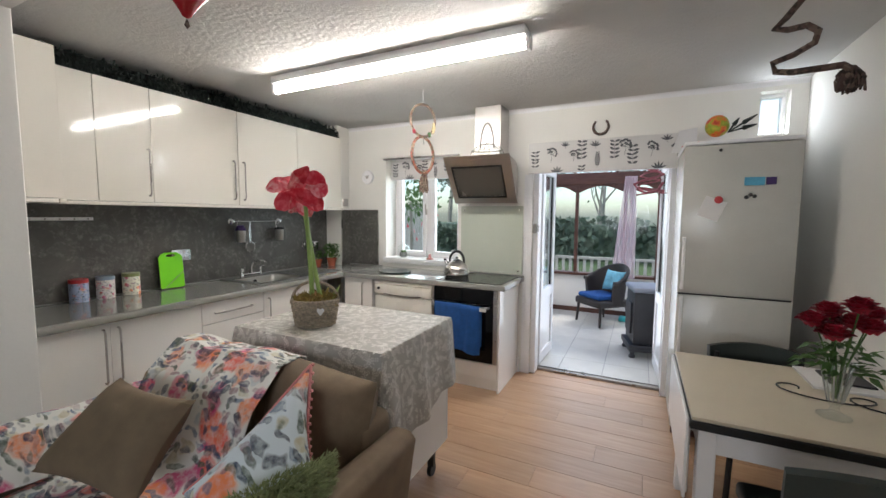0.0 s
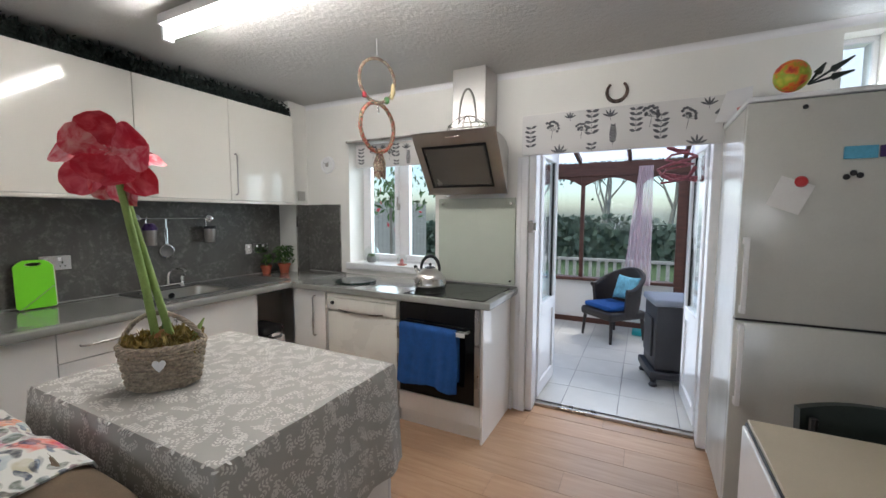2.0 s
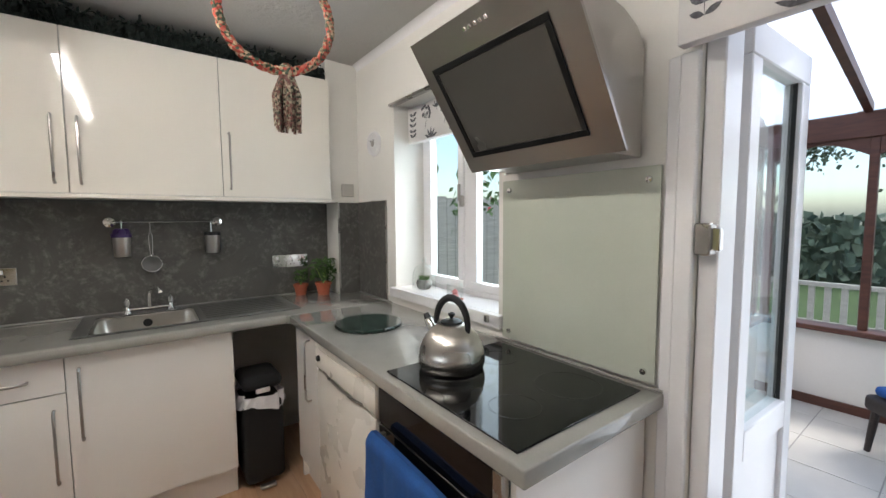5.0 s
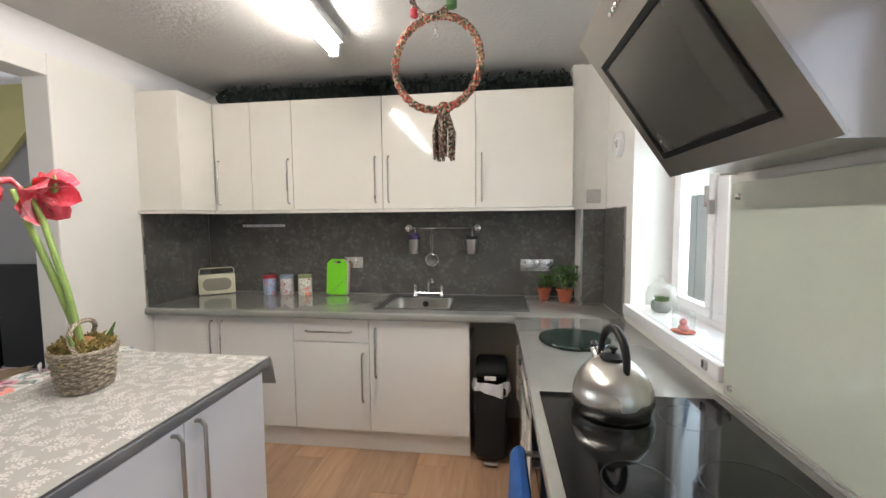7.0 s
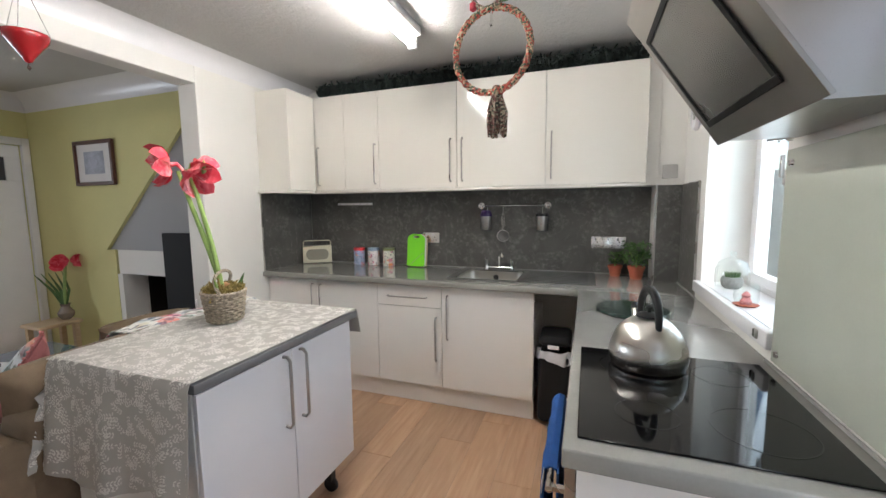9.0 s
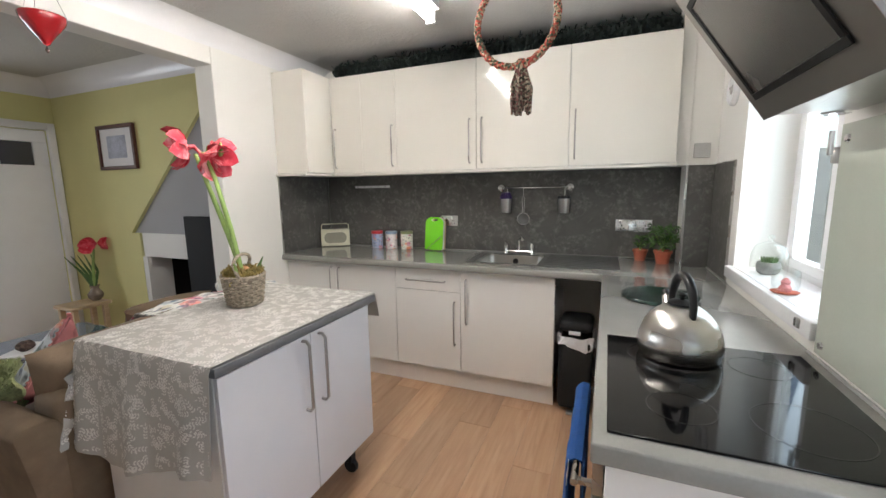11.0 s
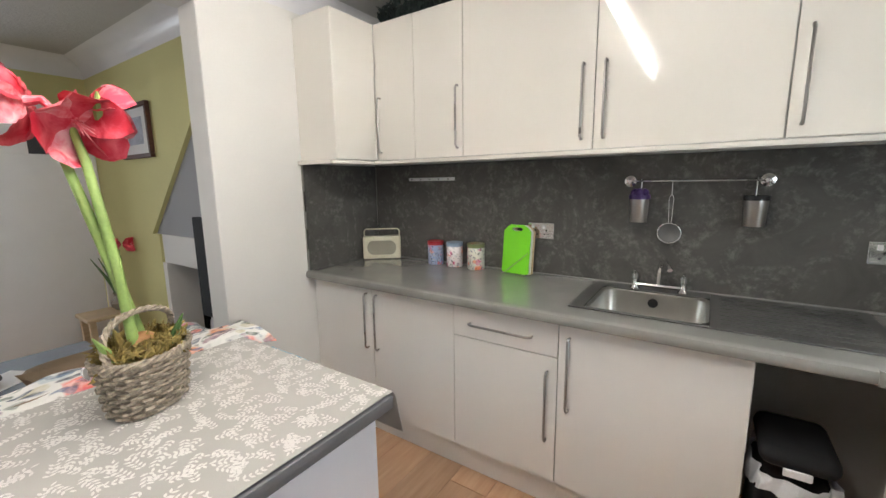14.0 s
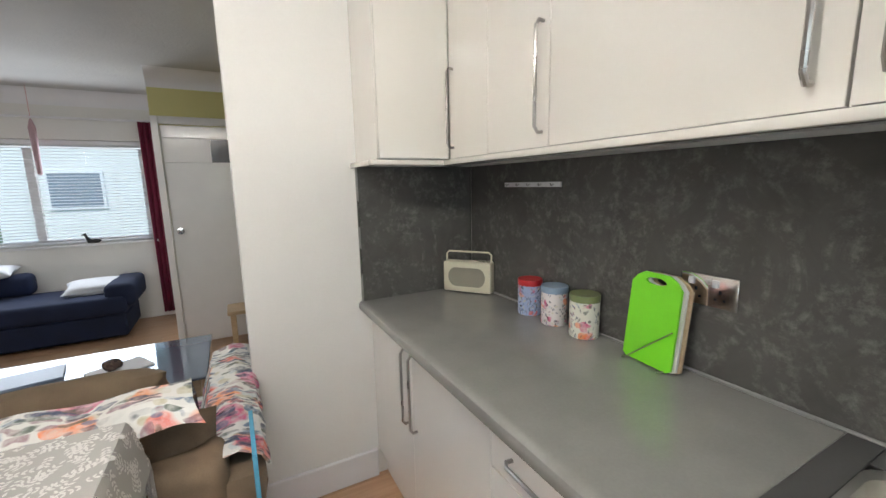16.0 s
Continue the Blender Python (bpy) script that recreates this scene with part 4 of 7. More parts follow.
w3 = tagged(thing("window_2", (4.2, 0.2, 2.1), "small bright window high beside the corner", "window"), kind="structure")
framed_pane(w3, 3.986, 4.159, 0.10, 2.091, 2.399, 0.025, TRIM)


def botanical(x0, x1, z0, z1, y, seed, step=0.15):
    """Flat charcoal umbels, ferns and leafy branches for the printed fabric."""
    r = random.Random(seed)
    bm = bmesh.new()
    def blob(cx, cz, ang, l, w):
        pts = [(0, 0), (l * 0.18, w * 0.6), (l * 0.45, w), (l * 0.75, w * 0.75), (l, 0), (l * 0.75, -w * 0.75), (l * 0.45, -w), (l * 0.18, -w * 0.6)]
        out = [(cx + px * math.cos(ang) - pz * math.sin(ang), cz + px * math.sin(ang) + pz * math.cos(ang)) for px, pz in pts]
        if max(q[1] for q in out) < z0 or min(q[1] for q in out) > z1 or max(q[0] for q in out) > x1:
            return
        clipped = [(qx, min(max(qz, z0), z1)) for qx, qz in out]
        if max(q[1] for q in clipped) - min(q[1] for q in clipped) > 0.0008:
            bm.faces.new([bm.verts.new((qx, y, qz)) for qx, qz in clipped])
    def umbel(x, z, s, n):
        blob(x, z - 0.062 * s, math.pi / 2 - 0.15, 0.055 * s, 0.0018)
        for i in range(n):
            a = math.radians(-20 + 220 * i / (n - 1)) if i < n - 4 else r.uniform(0, 3.1)
            q = (0.036 if i < n - 4 else 0.016) * s * r.uniform(0.9, 1.1)
            px, pz = x + q * math.cos(a), z + q * math.sin(a)
            blob(x, z - 0.01 * s, math.atan2(pz - z + 0.01 * s, px - x), math.hypot(px - x, pz - z), 0.0009)
            blob(px - 0.008 * s, pz, r.uniform(-0.4, 0.4), 0.017 * s, 0.0075 * s)
    def branch(x, z, s):
        blob(x, z - 0.07 * s, math.pi / 2, 0.135 * s, 0.0015)
        for q in range(5):
            for sgn in (-1, 1):
                blob(x, z - 0.06 * s + q * 0.026 * s, math.pi / 2 + sgn * r.uniform(1.0, 1.35), r.uniform(0.030, 0.040) * s, 0.0075 * s)
    def cone(x, z, s):
        blob(x, z - 0.07 * s, math.pi / 2, 0.12 * s, 0.0018)
        for q in range(7):
            l = (0.030 - 0.003 * abs(q - 2)) * s
            for sgn in (-1, 1):
                blob(x, z - 0.045 * s + q * 0.014 * s, math.pi / 2 + sgn * 0.75, l, 0.0045 * s)
    def fern(x, z, s):
        for k in range(5):
            a = math.radians(25 + 32 * k)
            blob(x, z - 0.035 * s, a, 0.062 * s, 0.0070 * s)
        blob(x, z - 0.035 * s, -math.pi / 2 + 0.2, 0.03 * s, 0.0016)
    k, x = 0, x0 + 0.055
    zc = (z0 + z1) / 2
    while x < x1 - 0.02:
        s = r.uniform(1.12, 1.34)
        if k % 6 == 0:
            branch(x, zc + r.uniform(-0.02, 0.0), s)
        elif k % 6 == 1:
            umbel(x, zc + 0.030, s, 13)
            fern(x + 0.055, z0 + 0.030, s * 0.8)
        elif k % 6 == 2:
            fern(x - 0.015, z1 - 0.02, s * 0.6)
            umbel(x + 0.055, zc + 0.010, s * 0.85, 16)
        elif k % 6 == 3:
            branch(x, zc + 0.055, s)
            branch(x + 0.005, z0 - 0.01, s * 0.8)
        elif k % 6 == 4:
            cone(x, zc - 0.035, s)
            fern(x - 0.02, z1 - 0.03, s * 0.7)
        else:
            branch(x, zc + 0.045, s)
            umbel(x + 0.075, zc + 0.060, s * 1.05, 15)
        x += step * r.uniform(0.80, 0.95)
        k += 1
    return bm


pm = thing("pelmet_blind", (2.95, -0.06, 1.9), "white roman blind with charcoal botanical print over the patio doors", "blind")
def soft_box(x0, x1, y0, y1, z0, z1):
    return box(x0, x1, y0, y1, z0, z1, 0.006, 2)
part("fabric", soft_box(2.318, 3.56, -0.075, -0.035, 1.873, 2.140), PRINT, pm)
part("print", botanical(2.325, 3.55, 1.876, 2.138, -0.0765, 3), INK, pm, kind="stuff")
part("headrail", box(2.318, 3.56, -0.034, -0.001, 2.11, 2.139), TRIM, pm)
part("end_flap", prism([(3.435, 1.985), (3.485, 2.150), (3.600, 2.165), (3.600, 1.985)], "y", -0.092, -0.0775, 0.002), plain("plain_white_lining", (0.74, 0.73, 0.74), 0.6, var=0.03, relief=0.1), pm, "plain white folded lining")
kb = thing("window_blind", (1.13, 0.1, 1.9), "rolled white botanical print blind at the top of the kitchen window", "blind")
part("fabric", soft_box(0.735, 1.59, 0.09, 0.13, 1.88, 2.085), PRINT, kb)
part("print", botanical(0.74, 1.585, 1.885, 2.08, 0.0885, 8, 0.15), INK, kb, kind="stuff")
part("rail", box(0.715, 1.61, -0.03, -0.001, 2.085, 2.103, 0.003), NICKEL, kb)

# patio doors between kitchen and conservatory
setting("door_frame", join(box(2.352, 2.40, 0.02, 0.14, 0.0, 2.058, 0.004), box(3.45, 3.498, 0.02, 0.14, 0.0, 2.058, 0.004), box(2.40, 3.45, 0.02, 0.14, 2.01, 2.058, 0.004)), TRIM, "white patio door frame")
setting("trim", join(box(2.305, 2.353, -0.02, -0.001, 0, 1.872, 0.004), box(2.272, 2.3045, -0.012, -0.001, 0, 1.872, 0.003), box(3.498, 3.57, -0.02, -0.001, 0, 1.872, 0.004)), TRIM, "white architrave of the patio door")
setting("threshold", join(box(2.352, 3.498, 0.125, 0.205, 0.001, 0.022, 0.004), box(2.401, 3.449, 0.165, 0.180, 0.022, 0.032, 0.002)), NICKEL, "metal door threshold")


def patio_leaf(hx, hy, ang, side, w=0.50):
    """A half-glazed white leaf hinged at hx, hy; side +1 runs along +x when shut."""
    e = tagged(thing("door_1", (hx, hy, 0), "white half-glazed patio door leaf standing open", "door"), kind="structure")
    m = Matrix.Translation((hx, hy, 0)) @ pose(0, 0, 0, 0, 0, ang)
    a, b = (0, w) if side > 0 else (-w, 0)
    t, s = 0.055, 0.075
    fr = join(box(a, b, 0, t, 0.025, 0.13, 0.004), box(a, b, 0, t, 1.90, 2.0, 0.004), box(a, a + s, 0, t, 0.13, 1.90, 0.004), box(b - s, b, 0, t, 0.13, 1.90, 0.004), box(a + s, b - s, 0, t, 0.66, 0.76, 0.004))
    part("leaf_frame", moved(fr, m), TRIM, e)
    part("lower_panel", moved(box(a + s, b - s, 0.015, t - 0.015, 0.13, 0.66, 0.003), m), TRIM, e)
    p = part("pane", moved(box(a + s, b - s, 0.022, 0.03, 0.76, 1.90), m), PANE, e, smooth=False)
    p.visible_shadow = False
    part("gasket", moved(join(box(a + s, a + s + 0.006, 0.016, 0.036, 0.76, 1.90), box(b - s - 0.006, b - s, 0.016, 0.036, 0.76, 1.90)), m), BLACK, e)
    return e, m


patio_leaf(2.402, 0.207, 88, 1, 0.53)
patio_leaf(3.448, 0.24, -86, -1, 0.58)
lb = thing("door_latch", (2.385, -0.02, 1.34), "small chrome latch box on the patio door frame", "latch")
part("case", box(2.358, 2.396, -0.025, 0.019, 1.335, 1.42, 0.004), NICKEL, lb)
part("tongue", box(2.3965, 2.416, -0.018, 0.005, 1.348, 1.408, 0.003), CHROME, lb)

# fridge freezer
FX0, FX1, FY = 3.480, 4.075, -0.68
fz = thing("fridge_freezer", (3.85, -0.4, 0), "tall ivory fridge freezer with magnets and papers on its door", "fridge")
part("body", box(FX0 + 0.005, FX1 - 0.005, FY + 0.065, -0.06, 0.06, 1.945, 0.004), FRIDGEW, fz)
part("top", box(FX0, FX1, FY + 0.01, -0.05, 1.946, 1.968, 0.004), TRIM, fz)
for z0, z1 in ((0.085, 0.990), (1.000, 1.940)):
    d = part("door", box(FX0, FX1, FY, FY + 0.06, z0, z1, 0.008, 2), FRIDGEW, fz)
    zz = (z1 - 0.38, z1 - 0.01) if z0 < 0.5 else (z0 + 0.03, z0 + 0.365)
    part("handle", join(box(FX0 + 0.012, FX0 + 0.032, FY - 0.045, FY - 0.03, zz[0], zz[1], 0.004), box(FX0 + 0.012, FX0 + 0.032, FY - 0.03, FY, zz[0], zz[0] + 0.03), box(FX0 + 0.012, FX0 + 0.032, FY - 0.03, FY, zz[1] - 0.03, zz[1])), TRIM, d, "pale bar handle")
part("seal", box(FX0 + 0.006, FX1 - 0.006, FY + 0.01, FY + 0.05, 0.9905, 0.9995), BLACK, fz)
for x in (FX0 + 0.04, FX1 - 0.04):
    part("foot", lathe([(0.02, 0), (0.02, 0.058), (0.015, 0.058)], (x, FY + 0.09, 0.001), 12), BLACK, fz)
part("kick", box(FX0 + 0.01, FX1 - 0.01, FY + 0.07, FY + 0.08, 0.01, 0.084), BROWNWOOD, fz)
solo("paper_note", moved(box(-0.06, 0.06, -0.0025, 0, -0.065, 0.065), Matrix.Translation((3.642, FY - 0.0035, 1.545)) @ pose(0, 0, 0, 0, 22, 0)), PAPER, "white drawing on paper held on the fridge by a magnet", "paper")
solo("fridge_magnet", moved(lathe([(0.001, 0), (0.024, 0), (0.018, 0.012), (0.001, 0.014)], n=16), Matrix.Translation((3.676, FY - 0.004, 1.60)) @ pose(0, 0, 0, 90, 0, 0)), REDPL, "dark red round magnet on the fridge door", "magnet")
solo("fridge_magnet", box(3.80, 3.90, FY - 0.008, FY - 0.0015, 1.685, 1.735, 0.002), BLUECLOTH, "pale blue oblong magnet on the fridge door", "magnet")
solo("fridge_magnet", box(3.905, 3.955, FY - 0.008, FY - 0.0015, 1.688, 1.733, 0.002), PURPLE, "dark purple square magnet on the fridge door", "magnet")
for i, (x, z) in enumerate(((3.815, 1.615), (3.835, 1.63), (3.855, 1.62))):
    solo("fridge_magnet", moved(lathe([(0.001, 0), (0.012, 0), (0.008, 0.006), (0.001, 0.007)], n=12), Matrix.Translation((x, FY - 0.002, z)) @ pose(0, 0, 0, 90, 0, 0)), BLACK, "little black magnet on the fridge door", "magnet", "little black magnets")
solo("fridge_magnet", moved(lathe([(0.001, 0), (0.01, 0), (0.007, 0.008), (0.001, 0.009)], n=12), Matrix.Translation((3.672, FY - 0.002, 1.905)) @ pose(0, 0, 0, 90, 0, 0)), BLACK, "small round black knob magnet near the fridge top", "magnet")

# toy ornament on the fridge
orn = thing("fruit_ornament", (3.69, -0.45, 1.968), "painted red and green ornament with dark quills on the fridge", "ornament")
ob_ = bmesh.new()
bmesh.ops.create_icosphere(ob_, subdivisions=3, radius=0.075, matrix=Matrix.Translation((3.675, -0.45, 2.095)) @ Matrix.Diagonal((0.92, 0.85, 0.95, 1)))
m_, nt_, p_ = nodes_of("painted_red_green")
nt_.links.new(ramp(nt_, noise_fac(nt_, coords(nt_, (9, 9, 9)), 2.0, 2), [(0.36, (0.55, 0.05, 0.03)), (0.46, (0.75, 0.20, 0.03)), (0.54, (0.30, 0.42, 0.03)), (0.66, (0.55, 0.50, 0.05))]), p_.inputs["Base Color"])
part("body", ob_, m_, orn)
part("base", lathe([(0.001, 0), (0.075, 0), (0.08, 0.012), (0.04, 0.022), (0.001, 0.022)], (3.69, -0.45, 1.969), 24), PINK, orn)
for i, (a, l) in enumerate(((18, 0.16), (40, 0.20), (62, 0.13))):
    p0 = Vector((3.735, -0.45, 2.05))
    p1 = p0 + Vector((math.cos(radians(a)) * l, 0.01 * i, math.sin(radians(a)) * l * 0.8))
    part("quill", sweep([p0, p0.lerp(p1, 0.5), p0.lerp(p1, 0.55), p1], [0.004, 0.006, 0.016, 0.004], 6), DARKGREEN, orn)
for i in range(5):
    part("tail", sweep([(3.64, -0.47 + 0.012 * i, 1.98), (3.57 - 0.01 * i, -0.48 + 0.012 * i, 1.992), (3.53 - 0.012 * i, -0.5 + 0.02 * i, 1.976)], 0.007, 6), PINK, orn)

# horseshoe, clock, switches
hs = [(2.912 + 0.060 * math.sin(a), -0.008, 2.248 - 0.062 * math.cos(a)) for a in [radians(-140 + i * 14) for i in range(21)]]
solo("horseshoe", sweep(hs, [0.008 + 0.004 * math.sin(i / 20 * math.pi) for i in range(21)], 8), TAN, "rusty iron horseshoe hung on the wall over the blind", "horseshoe")
ck = thing("wall_clock", (0.49, -0.02, 1.912), "small round white wall clock", "clock")
part("case", moved(lathe([(0.001, 0), (0.075, 0), (0.078, 0.008), (0.070, 0.026), (0.062, 0.026), (0.060, 0.020), (0.001, 0.020)], n=36), Matrix.Translation((0.49, -0.001, 1.912)) @ pose(0, 0, 0, 90, 0, 0)), TRIM, ck)
for a, l in ((40, 0.03), (-60, 0.045)):
    part("hand_arm", moved(box(-0.002, 0.002, -0.024, -0.0225, 0, l), Matrix.Translation((0.49, 0, 1.912)) @ pose(0, 0, 0, 0, a, 0)), BLACK, ck)
part("centre_disc", moved(lathe([(0.001, 0.0205), (0.02, 0.0205), (0.018, 0.024), (0.001, 0.024)], n=20), Matrix.Translation((0.49, -0.001, 1.912)) @ pose(0, 0, 0, 90, 0, 0)), NICKEL, ck)


def socket(m, w, gangs, label, mat=None):
    """A metal faced outlet; its plate lies in x and z and faces -y."""
    e = thing("wall_socket", m @ Vector((0, 0, 0)), label, "socket")
    part("plate", moved(box(-w / 2, w / 2, -0.009, 0, -0.043, 0.043, 0.002), m), mat or CHROME, e)
    for g in range(gangs):
        cx = (g - (gangs - 1) / 2) * 0.062
        part("switch", moved(box(cx - 0.02, cx - 0.005, -0.0135, -0.0095, 0.012, 0.032, 0.001), m), TRIM, e)
        part("inlet", moved(join(box(cx - 0.003, cx + 0.003, -0.0105, -0.0095, -0.004, 0.006), box(cx - 0.014, cx - 0.008, -0.0105, -0.0095, -0.022, -0.016), box(cx + 0.008, cx + 0.014, -0.0105, -0.0095, -0.022, -0.016)), m), BLACK, e)
    return e


EASTW = lambda x, y, z: Matrix.Translation((x, y, z)) @ pose(0, 0, 0, 0, 0, 90)
socket(EASTW(0.0105, -1.788, 1.168), 0.146, 2, "chrome double socket on the splashback behind the green board")
socket(EASTW(0.0105, -0.492, 1.156), 0.086, 1, "chrome single outlet on the splashback")
socket(EASTW(0.0105, -0.376, 1.156), 0.146, 2, "chrome double socket on the splashback")
socket(EASTW(0.2255, -0.084, 1.632), 0.086, 0, "brushed steel fused switch plate on the boxing above the splashback", STEELH)

# sink, tap
sk = thing("sink", (0.3, -1.0, WT), "brushed steel sink with a grey drainer set in the worktop", "sink")
SINKEDGE = plain("dark_composite_drainer", (0.085, 0.084, 0.080), 0.3, var=0.05)
SY0, SY1, BX, BY, BHX, BHY = -1.487, -0.505, 0.298, -1.215, 0.190, 0.212
for dbm in (box(0.022, 0.508, SY0, BY - BHY - 0.0005, WT + 0.0005, WT + 0.006, 0.002), box(0.022, 0.508, BY + BHY + 0.0005, SY1, WT + 0.0005, WT + 0.006, 0.002), box(0.022, BX - BHX + 0.006, BY - BHY, BY + BHY, WT + 0.0005, WT + 0.006, 0.001), box(BX + BHX - 0.006, 0.508, BY - BHY, BY + BHY, WT + 0.0005, WT + 0.006, 0.001)):
    part("drainer", dbm, SINKEDGE, sk)
for i in range(8):
    part("groove_rib", box(0.09 + i * 0.05, 0.096 + i * 0.05, -0.97, -0.55, WT + 0.0062, WT + 0.0085, 0.001), SINKEDGE, sk)
bm = bmesh.new()
def rr(cx, cy, hx, hy, r, z, n=6):
    out = []
    for qx, qy, a0 in ((1, 1, 0), (-1, 1, 90), (-1, -1, 180), (1, -1, 270)):
        for i in range(n + 1):
            a = radians(a0 + 90 * i / n)
            out.append(bm.verts.new((cx + qx * (hx - r) + r * math.cos(a), cy + qy * (hy - r) + r * math.sin(a), z)))
    return out
lv = [rr(BX, BY, BHX, BHY, 0.05, WT + 0.0065), rr(BX, BY, BHX - 0.010, BHY - 0.010, 0.05, WT - 0.004), rr(BX, BY, BHX - 0.018, BHY - 0.018, 0.05, WT - 0.13), rr(BX, BY, BHX - 0.030, BHY - 0.030, 0.05, WT - 0.150), rr(BX, BY, BHX - 0.050, BHY - 0.050, 0.045, WT - 0.157)]
for A, B in zip(lv, lv[1:]):
    for j in range(len(A)):
        bm.faces.new((A[j], A[(j + 1) % len(A)], B[(j + 1) % len(A)], B[j]))
bm.faces.new(lv[-1])
part("bowl", bm, plain("bright_sink_steel", (0.62, 0.60, 0.56), 0.30, 1.0, var=0.03, scale=8, relief=0), sk)
part("overflow", moved(lathe([(0.001, 0), (0.021, 0), (0.021, 0.003), (0.012, 0.003), (0.012, 0.001), (0.001, 0.001)], n=24), Matrix.Translation((0.122, BY, WT - 0.045)) @ pose(0, 0, 0, 0, 90, 0)), BLACK, sk)
part("drain", lathe([(0.001, 0), (0.04, 0), (0.038, 0.004), (0.001, 0.002)], (BX, BY, WT - 0.1565), 24), CHROME, sk)
tp = thing("mixer_tap", (0.10, -1.18, WT), "chrome bridge mixer tap with two lever heads and a curved spout", "tap")
TX, TY = 0.066, -1.203
part("bridge", sweep([(TX, TY - 0.098, WT + 0.024), (TX, TY + 0.098, WT + 0.024)], 0.0095, 14), CHROME, tp)
for s in (-1, 1):
    part("tap_body", lathe([(0.022, 0.006), (0.018, 0.012), (0.012, 0.02), (0.012, 0.048), (0.016, 0.052), (0.017, 0.074), (0.010, 0.082), (0.001, 0.083)], (TX, TY + s * 0.098, WT), 18), CHROME, tp)
    part("lever", box(TX - 0.006, TX + 0.045, TY + s * 0.098 - 0.005, TY + s * 0.098 + 0.005, WT + 0.087, WT + 0.096, 0.003), CHROME, tp)
part("spout", sweep([(TX, TY, WT + 0.03), (TX, TY, WT + 0.085), (TX + 0.008, TY + 0.004, WT + 0.115), (TX + 0.035, TY + 0.014, WT + 0.142), (TX + 0.075, TY + 0.030, WT + 0.150), (TX + 0.115, TY + 0.045, WT + 0.142), (TX + 0.130, TY + 0.050, WT + 0.128)], 0.011, 14), CHROME, tp)

# utensil rail with pots and sieve
ur = thing("utensil_rail", (0.03, -1.09, 1.46), "thin chrome utensil rail fixed to the splashback", "rail")
part("bar", sweep([(0.045, -1.345, 1.427), (0.045, -0.855, 1.427)], 0.004, 8), CHROME, ur)
for y in (-1.356, -0.847):
    part("bracket", join(moved(lathe([(0.001, 0), (0.026, 0), (0.026, 0.006), (0.012, 0.01), (0.008, 0.03), (0.012, 0.042), (0.001, 0.044)], n=20), Matrix.Translation((0.0105, y, 1.427)) @ pose(0, 0, 0, 0, 90, 0))), CHROME, ur)
def pot(y, label, purple):
    e = thing("utensil_pot", (0.075, y, 1.29), label, "pot", "hanging utensil pots")
    part("cup", lathe([(0.034, 0), (0.036, 0.004), (0.041, 0.115), (0.043, 0.117), (0.043, 0.12), (0.038, 0.12), (0.034, 0.008), (0.001, 0.006)], (0.075, y, 1.243), 24, cap=False), STEELH, e)
    part("collar", lathe([(0.0435, 0.104), (0.045, 0.104), (0.045, 0.124), (0.0435, 0.124)], (0.075, y, 1.243), 24, cap=False), PURPLE if purple else BLACK, e)
    part("hook", sweep([(0.032, y, 1.355), (0.030, y, 1.427), (0.045, y, 1.436), (0.052, y, 1.426)], 0.0035, 6), CHROME, e)
    return e
e = pot(-1.305, "steel utensil pot with purple scourer heads hanging from the rail", True)
for i in range(4):
    q = bmesh.new()
    bmesh.ops.create_icosphere(q, subdivisions=2, radius=0.021, matrix=Matrix.Translation((0.075 + 0.014 * math.cos(i * 1.6), -1.305 + 0.018 * math.sin(i * 1.6), 1.375)))
    part("scourer", q, PURPLE, e)
pot(-0.882, "steel utensil pot with black collar hanging from the rail", False)
sv = thing("sieve", (0.06, -1.18, 1.3), "small wire sieve hanging from the rail", "sieve")
part("rim", sweep([(0.034 + 0.003 * math.cos(a), -1.18 + 0.047 * math.cos(a), 1.193 + 0.045 * math.sin(a)) for a in [2 * math.pi * i / 28 for i in range(28)]], 0.0028, 6, True), CHROME, sv)
part("grip", join(sweep([(0.035, -1.185, 1.238), (0.035, -1.190, 1.35), (0.036, -1.18, 1.37)], 0.002, 5), sweep([(0.035, -1.175, 1.238), (0.035, -1.171, 1.35), (0.036, -1.18, 1.37), (0.040, -1.18, 1.426)], 0.002, 5)), CHROME, sv)
mesh_m = plain("steel_mesh", (0.16, 0.155, 0.15), 0.6, 0.5)
part("mesh", moved(lathe([(0.001, -0.014), (0.02, -0.011), (0.034, -0.004), (0.046, 0)], (0, 0, 0), 20, cap=False), Matrix.Translation((0.034, -1.18, 1.193)) @ pose(0, 0, 0, 0, 90, 0)), mesh_m, sv)
hk = thing("hook_rail", (0.02, -2.51, 1.455), "white hook rail with small hooks on the splashback", "hook rail")
part("bar", box(0.0105, 0.02, -2.69, -2.34, 1.444, 1.464, 0.002), TRIM, hk)
for i in range(5):
    y = -2.655 + i * 0.070
    part("hook", sweep([(0.02, y, 1.455), (0.034, y, 1.45), (0.038, y, 1.458)], 0.003, 6), CHROME, hk)

# radio
rd = thing("radio", (0.13, -2.86, WT), "cream retro radio with a speaker grille and folding handle", "radio")
RM = Matrix.Translation((0.102, -2.872, WT + 0.001)) @ pose(0, 0, 0, 0, 0, 127)
part("case", moved(box(-0.125, 0.125, -0.035, 0.035, 0.004, 0.155, 0.008, 2), RM), CREAM, rd)
bm = bmesh.new()
vs = []
for i in range(32):
    a = 2 * math.pi * i / 32
    cxx = 0.055 if math.cos(a) > 0 else -0.055
    vs.append(bm.verts.new((cxx + 0.042 * math.cos(a), -0.0365, 0.08 + 0.048 * math.sin(a))))
f = bm.faces.new(vs)
